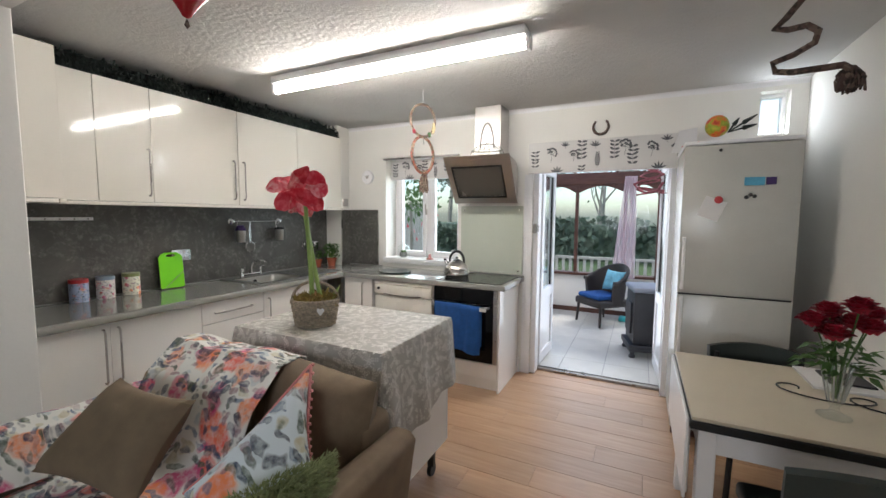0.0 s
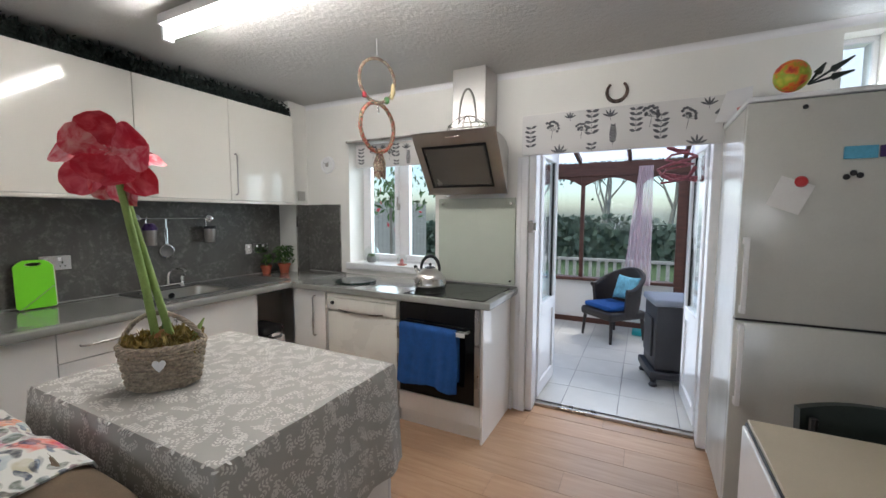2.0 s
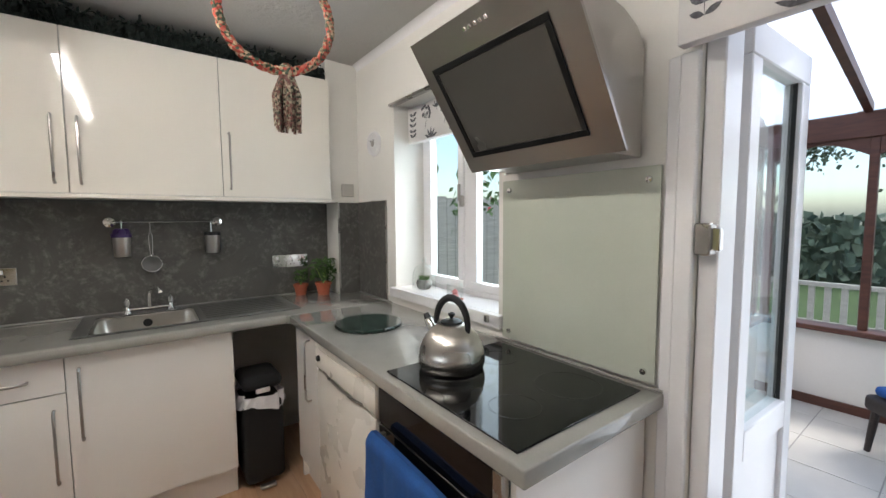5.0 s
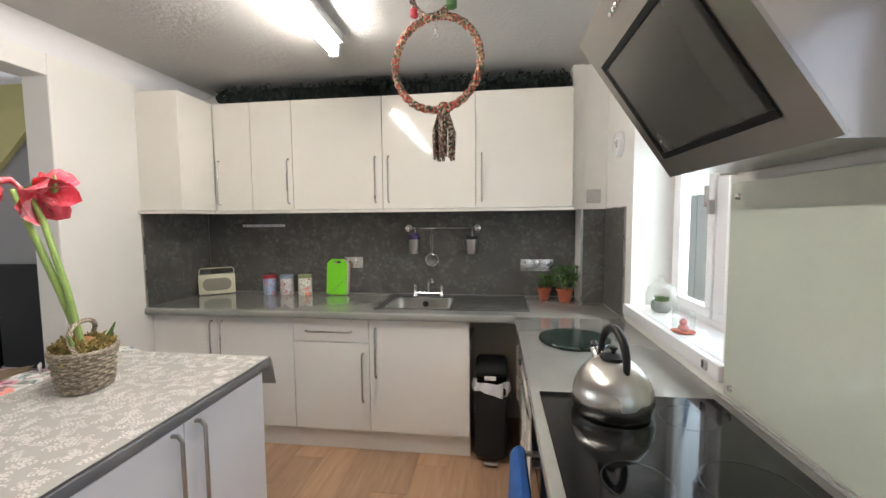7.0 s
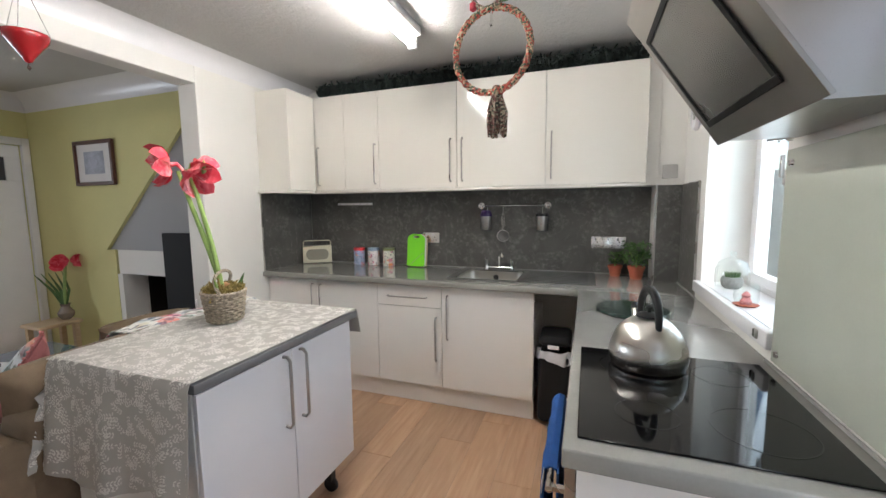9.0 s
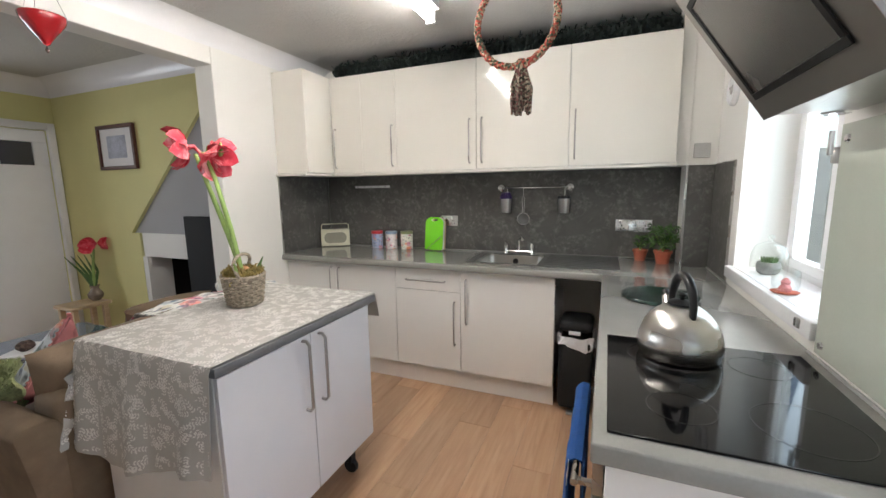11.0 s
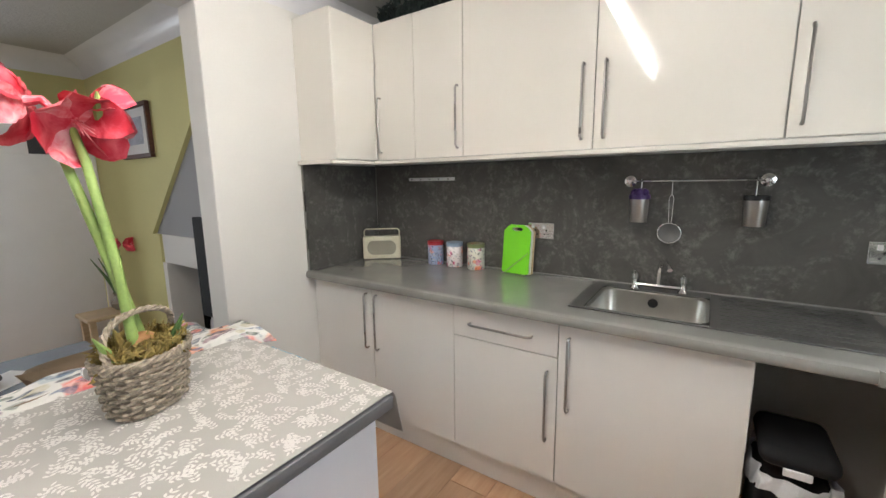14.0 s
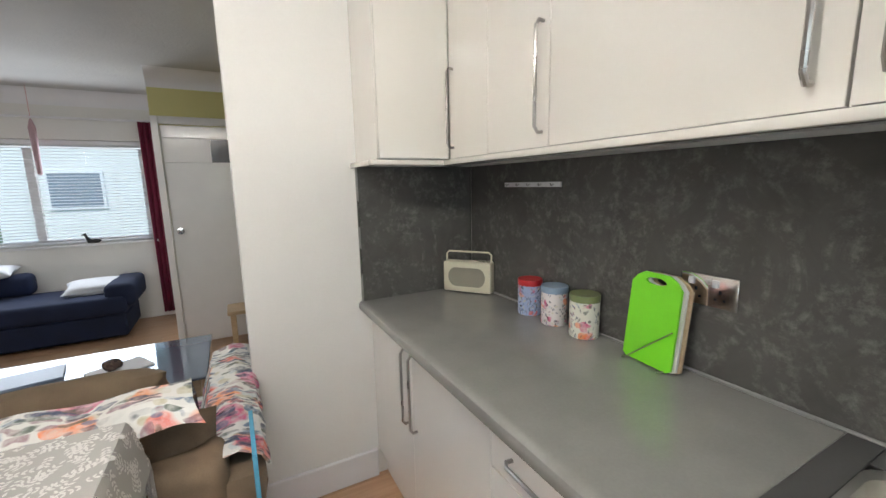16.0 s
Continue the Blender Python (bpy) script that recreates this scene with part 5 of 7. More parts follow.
r_ = bmesh.ops.extrude_face_region(bm, geom=[f])
for v in [g for g in r_["geom"] if isinstance(g, bmesh.types.BMVert)]:
    v.co.y += 0.003
bmesh.ops.recalc_face_normals(bm, faces=bm.faces[:])
part("speaker_grille", moved(bm, RM), GRILLE, rd)
part("handle", moved(sweep([(-0.118, 0, 0.13), (-0.118, 0, 0.19), (-0.105, 0, 0.203), (0.105, 0, 0.203), (0.118, 0, 0.19), (0.118, 0, 0.13)], 0.0045, 8), RM), CREAM, rd)
for i in range(3):
    part("knob", moved(lathe([(0.001, 0), (0.01, 0), (0.01, 0.008), (0.001, 0.008)], (0.06 + i * 0.022, 0, 0.155), 12), RM), GRILLE, rd)

# tins
def tin(x, y, r, h, body, lid_, label):
    e = thing("storage_tin", (x, y, WT), label, "tin", "patterned storage tins")
    part("body", lathe([(r * 0.97, 0), (r, 0.004), (r, h - 0.024), (r * 0.98, h - 0.022)], (x, y, WT + 0.001), 28), body, e)
    part("lid", lathe([(r * 1.02, h - 0.0235), (r * 1.03, h - 0.004), (r * 1.0, h), (r * 0.8, h - 0.001), (0.001, h - 0.001)], (x, y, WT + 0.001), 28), lid_, e)
tin(0.060, -2.457, 0.049, 0.146, TINA, REDPL, "patterned tin with a red lid on the worktop")
tin(0.060, -2.315, 0.050, 0.148, TINB, BLUELID, "pale patterned tin with a blue-grey lid on the worktop")
tin(0.062, -2.165, 0.051, 0.152, TINC, OLIVELID, "flower patterned tin with an olive lid on the worktop")

# chopping boards in a rack
cb = thing("chopping_board_rack", (0.1, -1.93, WT), "lime green chopping board in a wire rack with boards behind", "chopping board")
CM = Matrix.Translation((0.072, -1.902, WT + 0.001)) @ pose(0, 0, 0, 0, 0, 84) @ pose(0, 0, 0, -6, 0, 0) @ Matrix.Diagonal((0.86, 0.9, 0.95, 1))
def board(y, mat, dx, lb_=""):
    out = [(-0.095, 0.012), (-0.08, 0.004), (0.08, 0.004), (0.095, 0.012), (0.095, 0.25), (0.075, 0.272), (0.045, 0.287), (-0.045, 0.287), (-0.075, 0.272), (-0.095, 0.25)]
    bm = bmesh.new()
    out = [(px + dx, pz) for px, pz in out]
    slot = [(dx + 0.04 * math.cos(a) , 0.262 + 0.011 * math.sin(a)) for a in [2 * math.pi * i / 12 for i in range(12)]]
    ov_ = [bm.verts.new((px, y, pz)) for px, pz in out]
    sv_ = [bm.verts.new((px, y, pz)) for px, pz in slot]
    es = [bm.edges.new((ov_[i], ov_[(i + 1) % len(ov_)])) for i in range(len(ov_))] + [bm.edges.new((sv_[i], sv_[(i + 1) % 12])) for i in range(12)]
    bmesh.ops.triangle_fill(bm, edges=es, use_beauty=True)
    bmesh.ops.recalc_face_normals(bm, faces=bm.faces[:])
    r2 = bmesh.ops.extrude_face_region(bm, geom=bm.faces[:])
    for v in [g for g in r2["geom"] if isinstance(g, bmesh.types.BMVert)]:
        v.co.y += 0.008
    bmesh.ops.recalc_face_normals(bm, faces=bm.faces[:])
    part("board", moved(bm, CM), mat, cb, lb_)
board(-0.026, LIME, 0, "lime green plastic board")
board(-0.012, CARCASS, 0.008, "white plastic board")
board(0.002, PALEWOOD, 0.014, "wooden board")
part("rack", join(*[moved(sweep([(x, -0.055, 0.006), (x, -0.035, 0.004), (x, 0.03, 0.004), (x, 0.04, 0.004)], 0.0025, 6), CM) for x in (-0.07, 0.07)], moved(sweep([(-0.07, -0.034, 0.004), (0.09, -0.034, 0.13)], 0.0018, 6), CM)), NICKEL, cb)

# herb pots
def herb(x, y, r, h, n, spread, seed, label):
    e = thing("potted_herb", (x, y, WT), label, "potted plant", "herb pots on the worktop")
    part("flower_pot", lathe([(r * 0.7, 0), (r * 0.95, h * 0.8), (r * 1.05, h * 0.8), (r * 1.08, h), (r * 0.95, h), (r * 0.92, h * 0.9), (0.001, h * 0.9)], (x, y, WT + 0.001), 20), TERRA, e)
    rr_ = random.Random(seed)
    bm = bmesh.new()
    for i in range(n):
        a, k = rr_.uniform(0, 6.28), rr_.random() ** 0.6
        c = Vector((x + spread * k * math.cos(a), y + spread * k * math.sin(a), WT + h + 0.02 + rr_.random() * spread * 1.6))
        m = Matrix.Translation(c) @ Euler((rr_.uniform(-1, 1), rr_.uniform(-1, 1), rr_.uniform(0, 6))).to_matrix().to_4x4()
        l, w = rr_.uniform(0.018, 0.034), rr_.uniform(0.008, 0.014)
        vs = [bm.verts.new(m @ Vector(q)) for q in ((-l, 0, 0), (0, -w, 0.004), (l, 0, -0.006), (0, w, 0.004))]
        bm.faces.new(vs)
    part("leaves", bm, LEAF, e, smooth=False)
    part("stems", join(*[sweep([(x, y, WT + h * 0.9), (x + spread * 0.6 * math.cos(i), y + spread * 0.6 * math.sin(i), WT + h + spread * 1.2)], 0.0018, 5) for i in range(7)]), STEM, e)
herb(0.075, -0.372, 0.046, 0.075, 40, 0.045, 1, "small sparse herb in a terracotta pot")
herb(0.160, -0.245, 0.052, 0.085, 120, 0.085, 2, "leafy green herb in a terracotta pot")

# things on the window sill
gj = thing("bell_jar", (0.90, 0.085, 1.028), "clear glass bell jar over a small succulent", "jar")
g = part("dome", lathe([(0.068, 0), (0.070, 0.06), (0.068, 0.09), (0.055, 0.125), (0.03, 0.142), (0.012, 0.147), (0.008, 0.155), (0.014, 0.165), (0.012, 0.175), (0.001, 0.178)], (0.90, 0.085, 1.030), 28, cap=False), CLEAR, gj)
part("succulent_pot", lathe([(0.03, 0), (0.042, 0.012), (0.046, 0.04), (0.04, 0.055), (0.001, 0.052)], (0.90, 0.085, 1.030), 20), plain("grey_stone_pot", (0.25, 0.25, 0.24), 0.8), gj)
bm = bmesh.new()
for i in range(26):
    a, k = i * 2.4, 0.006 * math.sqrt(i)
    m = Matrix.Translation((0.90 + k * math.cos(a), 0.085 + k * math.sin(a), 1.088)) @ Euler((0, -0.8 + k * 14, 0)).to_matrix().to_4x4()
    bmesh.ops.create_cone(bm, cap_ends=True, segments=5, radius1=0.007, radius2=0.001, depth=0.03, matrix=Matrix.Translation((0.90 + k * math.cos(a), 0.085 + k * math.sin(a), 1.094)) @ pose(0, 0, 0, math.degrees(-k * 14 * math.sin(a)), math.degrees(k * 14 * math.cos(a)), 0))
part("rosette", bm, LEAF, gj)
gl = thing("candle_glass", (1.22, 0.05, 1.028), "small clear glass with a red figure on a dish", "glass ornament")
part("dish", lathe([(0.001, 0), (0.036, 0), (0.045, 0.006), (0.040, 0.007), (0.001, 0.004)], (1.26, 0.03, 1.029), 24), TERRA, gl)
part("figure", lathe([(0.018, 0.006), (0.02, 0.02), (0.012, 0.032), (0.016, 0.042), (0.006, 0.055), (0.001, 0.058)], (1.26, 0.03, 1.029), 14), PINK, gl)
part("bowl", lathe([(0.034, 0.008), (0.042, 0.03), (0.042, 0.075), (0.036, 0.09)], (1.26, 0.03, 1.029), 24, cap=False), CLEAR, gl)
solo("sill_hook", join(box(1.545, 1.575, -0.04, -0.0285, 0.988, 1.02, 0.004)), NICKEL, "small metal catch on the edge of the sill", "catch")

# waste bin in the dark corner
bn = thing("waste_bin", (0.40, -0.38, 0), "black pedal bin with a crumpled white liner under the worktop", "bin")
BINBLACK = plain("matt_black_bin", (0.005, 0.005, 0.006), 0.75)
part("body", box(0.33, 0.60, -0.84, -0.64, 0.03, 0.48, 0.03, 3), BINBLACK, bn)
def liner(u, v):
    a = 2 * math.pi * u
    k = 0.148 + 0.012 * v + 0.008 * math.sin(a * 7) + 0.006 * math.sin(a * 13 + v * 4)
    cx, cy = 0.465, -0.74
    ex = math.copysign(abs(math.cos(a)) ** 0.6, math.cos(a)) * k
    ey = math.copysign(abs(math.sin(a)) ** 0.6, math.sin(a)) * (k - 0.045)
    return (cx + ex, cy + ey, 0.51 - v * (0.065 + 0.02 * math.sin(a * 3)))
part("liner", grid_sheet(liner, 60, 4, 0.0015), plain("white_polythene", (0.68, 0.68, 0.70), 0.3), bn)
part("lid", box(0.33, 0.60, -0.84, -0.64, 0.535, 0.605, 0.034, 3), BINBLACK, bn)
part("pedal", box(0.60, 0.64, -0.78, -0.70, 0.015, 0.03, 0.005), NICKEL, bn)
part("latch", box(0.601, 0.612, -0.78, -0.71, 0.528, 0.553, 0.003), TRIM, bn)
BASE[bn.name] = Vector((0.4, -0.38, 0))

# fluorescent light
fl = thing("fluorescent_light", (1.76, -1.57, 2.43), "white batten light with one lit fluorescent tube", "ceiling light")
part("batten", box(0.86, 2.68, -1.618, -1.502, 2.414, 2.464, 0.006, 2), TRIM, fl)
for lx0, lx1 in ((0.838, 0.863), (2.677, 2.702)):
    part("end_cap", box(lx0, lx1, -1.59, -1.535, 2.350, 2.425, 0.004), TRIM, fl)
part("tube", sweep([(0.8635, -1.563, 2.376), (2.6765, -1.563, 2.376)], 0.018, 16), TUBE, fl)

# ---------------- hanging things ----------------
def braided(pts, r, mat, name, owner, closed=False, n=3):
    """A rope of three strands wound round a path."""
    pts = [Vector(p) for p in pts]
    k = len(pts)
    tot = sum((pts[(i + 1) % k] - pts[i]).length for i in range(k if closed else k - 1))
    turns = max(2, round(tot / (r * 7)))
    out = None
    for s in range(n):
        q, steps = [], min(260, turns * 9)
        for i in range(steps + (0 if closed else 1)):
            u = i / steps * (k if closed else k - 1)
            a = int(u) % k
            b = (a + 1) % k if closed else min(a + 1, k - 1)
            f = u - int(u)
            p = pts[a].lerp(pts[b], f)
            d = (pts[b] - pts[a]).normalized() if a != b else (pts[a] - pts[a - 1]).normalized()
            sd = d.cross(Vector((0.3, 0.2, 1)).normalized()).normalized()
            up = sd.cross(d)
            th = 2 * math.pi * (turns * i / steps + s / n)
            q.append(p + sd * math.cos(th) * r * 0.55 + up * math.sin(th) * r * 0.55)
        t = sweep(q, r * 0.6, 5, closed)
        out = t if out is None else join(out, t)
    return part(name, out, mat, owner)


def tassel(c, l, w, n, seed, mat, owner):
    r = random.Random(seed)
    out = None
    for i in range(n):
        a, k = r.uniform(0, 6.28), r.random() ** 0.5 * w
        p0 = Vector(c) + Vector((0.012 * math.cos(a), 0.012 * math.sin(a), 0))
        p1 = Vector(c) + Vector((k * math.cos(a), k * math.sin(a), -l * 0.45 + r.uniform(-0.01, 0.01)))
        p2 = Vector(c) + Vector((k * math.cos(a) * 0.9 + r.uniform(-0.01, 0.01), k * math.sin(a) * 0.9, -l * r.uniform(0.8, 1.05)))
        t = sweep([p0, p1, p2], 0.0042, 4)
        out = t if out is None else join(out, t)
    return part("tassel", out, mat, owner)


toy = thing("rope_ring_toy", (1.69, -0.895, 2.0), "two braided rope rings with a frayed tassel hanging from the ceiling", "hanging rope toy")
def hoop(c, r, ang, squash=1.0, n=36):
    d = Vector((math.cos(radians(ang)), math.sin(radians(ang)), 0))
    return [Vector(c) + d * r * math.cos(2 * math.pi * i / n) + Vector((0, 0, r * squash * math.sin(2 * math.pi * i / n))) for i in range(n)]
RX, RY = 1.69, -0.895
braided(hoop((RX, RY, 1.965), 0.137, 82, 1.02), 0.0115, ROPE, "lower_ring", toy, True)
braided(hoop((RX, RY, 2.230), 0.108, 58, 1.14), 0.0095, ROPE2, "upper_ring", toy, True)
tassel((RX, RY + 0.02, 1.825), 0.15, 0.036, 60, 5, ROPE2, toy)
part("knot", lathe([(0.001, -0.02), (0.02, -0.012), (0.022, 0.004), (0.012, 0.018), (0.001, 0.02)], (RX, RY + 0.02, 1.828), 14), ROPE, toy)
part("knot", lathe([(0.001, -0.024), (0.016, -0.016), (0.016, 0.010), (0.001, 0.022)], (RX + 0.03, RY + 0.05, 2.128), 14), plain("green_knot", (0.08, 0.2, 0.07), 0.8), toy)
part("bead", sweep([(RX + 0.045, RY + 0.072, 2.14), (RX + 0.052, RY + 0.085, 2.18), (RX + 0.052, RY + 0.085, 2.225)], [0.013, 0.015, 0.010], 10), plain("pale_yellow_wrap", (0.62, 0.52, 0.28), 0.7, var=0.2), toy)
part("knot", lathe([(0.001, -0.020), (0.013, -0.012), (0.013, 0.008), (0.001, 0.018)], (RX - 0.035, RY - 0.075, 2.138), 12), plain("crimson_knot", (0.40, 0.03, 0.05), 0.8), toy)
part("clip", sweep([(RX, RY, 2.105), (RX + 0.005, RY, 2.075), (RX + 0.008, RY, 2.045)], 0.005, 8), CHROME, toy)
part("cord", sweep([(RX, RY, 2.352), (RX, RY, 2.464)], 0.0025, 5), TRIM, toy)

lan = thing("hanging_lantern", (2.0, -2.90, 2.15), "dark red glass lantern hanging on thin wires from the ceiling", "hanging lantern")
part("bowl", lathe([(0.001, -0.075), (0.012, -0.07), (0.02, -0.055), (0.045, -0.02), (0.075, 0.02), (0.082, 0.045), (0.08, 0.05), (0.07, 0.045), (0.04, 0.0), (0.001, -0.03)], (2.0, -2.90, 2.15), 24), REDGLASS, lan)
part("drop", lathe([(0.001, -0.105), (0.008, -0.095), (0.004, -0.082), (0.001, -0.075)], (2.0, -2.90, 2.15), 10), TAN, lan)
for i in range(3):
    a = 2.1 * i + 0.4
    part("wire", sweep([(2.0 + 0.08 * math.cos(a), -2.90 + 0.08 * math.sin(a), 2.20), (2.0, -2.90, 2.44)], 0.0015, 4), NICKEL, lan)
part("hook", sweep([(2.0, -2.90, 2.44), (2.0, -2.90, 2.464)], 0.0018, 5), NICKEL, lan)

sp_ = thing("spiral_rope_perch", (3.8, -1.7, 2.1), "brown spiral rope perch with a frayed end hanging from the ceiling", "hanging rope toy")
SPX, SPY = 3.74, -1.70
spts = [(0.01, 2.30), (-0.025, 2.255), (-0.055, 2.225), (-0.02, 2.205), (0.025, 2.195), (0.050, 2.160), (0.045, 2.125), (0.0, 2.105), (-0.057, 2.093), (-0.045, 2.062), (0.0, 2.045), (0.075, 2.035), (0.125, 2.030), (0.150, 2.015)]
pts = [(SPX + 0.01, SPY, 2.464)] + [(SPX + a, SPY + 0.05 * math.sin(i * 0.9), b) for i, (a, b) in enumerate(spts)]
part("rope", sweep(pts, [0.004] + [0.012] * 14, 8), TAN, sp_)
tassel((SPX + 0.16, SPY, 2.035), 0.085, 0.042, 70, 9, TAN, sp_)
part("knot", lathe([(0.001, -0.03), (0.024, -0.02), (0.034, 0.005), (0.024, 0.02), (0.001, 0.025)], (SPX + 0.155, SPY, 2.005), 12), TAN, sp_)

# ---------------- amaryllis in a basket ----------------
def petal_bm(centre, out, up, l, w):
    """One curved pointed petal from a centre along out."""
    o, u = Vector(out).normalized(), Vector(up).normalized()
    s = o.cross(u).normalized()
    u = s.cross(o).normalized()
    ts = [0, 0.25, 0.5, 0.75, 0.92, 1.0]
    ws, hs = [0.14, 0.62, 1.0, 1.05, 0.80, 0.25], [0.0, 0.10, 0.10, 0.0, -0.12, -0.22]
    bm = bmesh.new()
    rows = []
    for q in range(11):
        t = q / 10
        ww = float(np.interp(t, ts, ws)) * 0.6 + 0.4 * max(math.sin(math.pi * min(t * 0.93 + 0.05, 1.0)), 0.03) if t < 1 else 0.04
        h = float(np.interp(t, ts, hs))
        row = []
        for k in (-1, -0.6, -0.2, 0.2, 0.6, 1):
            frill = 0.06 * w * math.sin(t * 17 + k * 2) * abs(k)
            row.append(bm.verts.new(Vector(centre) + o * l * t + s * k * w * ww + u * (h * l + 0.20 * w * ww * k * k + frill)))
        rows.append(row)
    for A, B in zip(rows, rows[1:]):
        for j in range(5):
            bm.faces.new((A[j], A[j + 1], B[j + 1], B[j]))
    return bm


def trumpet(owner, c, facing, l, w, mats, seed):
    r = random.Random(seed)
    f = Vector(facing).normalized()
    a = f.orthogonal().normalized()
    b = f.cross(a)
    for i in range(6):
        th = 2 * math.pi * i / 6 + (0.2 if i % 2 else 0)
        rad = a * math.cos(th) + b * math.sin(th)
        o = rad * 1.0 + f * 0.55
        part("petal", petal_bm(Vector(c) + f * 0.0, o, f * -0.4 + rad * 0.8, l * r.uniform(0.9, 1.05), w), mats[i % len(mats)], owner)
    for i in range(5):
        th = 2 * math.pi * i / 5
        part("stamen", sweep([Vector(c), Vector(c) + f * l * 0.6 + (a * math.cos(th) + b * math.sin(th)) * 0.012], 0.0015, 4), PETALPINK, owner)


am = thing("amaryllis_basket", (1.75, -2.14, IT + 0.006), "tall red amaryllis in a beige wicker basket with a white heart", "potted plant")
AX, AY, AZ = 1.75, -2.14, IT + 0.0075
C45 = math.sqrt(0.5)
def oval(a, r, z, k=1.3):
    """A point on the basket's oval, long along the diagonal of x and y."""
    u, v = k * r * math.cos(a), r * math.sin(a)
    return Vector((AX + C45 * (u - v), AY + C45 * (u + v), AZ + z))
bb = lathe([(0.001, 0), (0.070, 0), (0.074, 0.02), (0.088, 0.125), (0.092, 0.132), (0.086, 0.132), (0.072, 0.03), (0.001, 0.02)], (0, 0, 0), 44)
for v in bb.verts:
    v.co = Vector((AX + C45 * (1.3 * v.co.x - v.co.y), AY + C45 * (1.3 * v.co.x + v.co.y), AZ + v.co.z))
part("basket", bb, WICKER, am)
WEAVE = None
for k in range(11):
    ring = [oval(2 * math.pi * i / 52, 0.0735 + 0.0145 * k / 10 + 0.0035 * (1 if (i // 2 + k) % 2 else -1), 0.010 + k * 0.0115) for i in range(52)]
    t = sweep(ring, 0.0052, 5, True)
    WEAVE = t if WEAVE is None else join(WEAVE, t)
part("weave", WEAVE, WICKER, am, kind="stuff")
braided([oval(2 * math.pi * i / 30, 0.089, 0.135) for i in range(30)], 0.009, WICKER, "rim", am, True)
braided([oval(0.0, 0.115 * math.cos(a) / 1.3, 0.125 + 0.105 * math.sin(a)) + Vector((0.02 * math.sin(2 * a), -0.02 * math.sin(2 * a), 0)) for a in [math.pi * i / 18 for i in range(19)]], 0.0075, WICKER, "hoop_handle", am)
rm = random.Random(12)
mb = bmesh.new()
for i in range(900):
    a, k = rm.uniform(0, 6.28), math.sqrt(rm.random()) * 0.086
    m = Matrix.Translation(oval(a, k, 0.115 + rm.random() * 0.05)) @ Euler((rm.uniform(0, 6), rm.uniform(0, 6), 0)).to_matrix().to_4x4()
    s = rm.uniform(0.008, 0.024)
    mb.faces.new([mb.verts.new(m @ Vector(q)) for q in ((-s, -0.003, 0), (s, -0.003, 0.004), (s * 0.6, 0.004, 0), (-s * 0.5, 0.003, 0.003))])
part("moss", mb, MOSS, am, kind="stuff", smooth=False)
part("soil", lathe([(0.001, 0.10), (0.084, 0.10), (0.084, 0.112), (0.001, 0.118)], (AX, AY, AZ), 24), SOIL, am)
hz = [(0, -0.02), (0.011, -0.008), (0.018, 0.004), (0.015, 0.014), (0.007, 0.016), (0, 0.009), (-0.007, 0.016), (-0.015, 0.014), (-0.018, 0.004), (-0.011, -0.008)]
part("heart_tag", moved(prism(hz, "y", -0.002, 0.002), Matrix.Translation((AX + 0.092, AY - 0.062, AZ + 0.095)) @ pose(0, 0, 0, 0, 0, 42)), TRIM, am, "white wooden heart tag")
for dx, dy, col in ((-0.05, 0.03, LEAF), (0.04, 0.02, MOSS), (0.07, 0.05, STEM)):
    part("bulb_leaf", sweep([(AX + dx, AY + dy, AZ + 0.12), (AX + dx * 1.2, AY + dy + 0.01, AZ + 0.17), (AX + dx * 1.5, AY + dy + 0.02, AZ + 0.21)], [0.012, 0.009, 0.002], 6), col, am)
q = bmesh.new()
bmesh.ops.create_icosphere(q, subdivisions=3, radius=0.042, matrix=Matrix.Translation((AX, AY, AZ + 0.135)))
part("bulb", q, plain("amaryllis_bulb", (0.36, 0.17, 0.06), 0.6, var=0.3), am)
s1 = [(AX - 0.01, AY - 0.01, AZ + 0.13), (AX + 0.020, AY - 0.050, AZ + 0.33), (AX + 0.056, AY - 0.105, AZ + 0.56), (AX + 0.074, AY - 0.135, AZ + 0.68)]
s2 = [(AX + 0.02, AY + 0.02, AZ + 0.13), (AX + 0.018, AY - 0.03, AZ + 0.35), (AX + 0.028, AY - 0.088, AZ + 0.58), (AX + 0.040, AY - 0.128, AZ + 0.69)]
part("flower_stem", sweep(s1, [0.012, 0.012, 0.010, 0.008], 10), STEM, am)
part("flower_stem", sweep(s2, [0.012, 0.011, 0.010, 0.007], 10), STEM, am)
HC = Vector((AX + 0.052, AY - 0.130, AZ + 0.70))
part("flower_tube", sweep([HC + Vector((0, 0, -0.015)), HC + Vector((0.022, -0.010, 0.012)), HC + Vector((0.050, -0.020, 0.005))], [0.007, 0.010, 0.014], 8), PETALPINK, am)
trumpet(am, HC + Vector((0.045, -0.020, 0.005)), (0.85, -0.50, -0.10), 0.115, 0.042, [PETAL, PETAL, PETALPINK], 1)
part("flower_tube", sweep([HC + Vector((-0.03, 0, -0.015)), HC + Vector((-0.04, 0.0, 0.012)), HC + Vector((-0.055, 0.005, 0.0))], [0.007, 0.010, 0.014], 8), STEM, am)
trumpet(am, HC + Vector((-0.050, 0.0, -0.005)), (-0.85, 0.10, -0.35), 0.118, 0.046, [PETAL, PETALPINK], 2)
trumpet(am, HC + Vector((-0.020, 0.03, -0.030)), (-0.1, 0.75, -0.45), 0.115, 0.044, [PETALPINK, PETAL], 3)
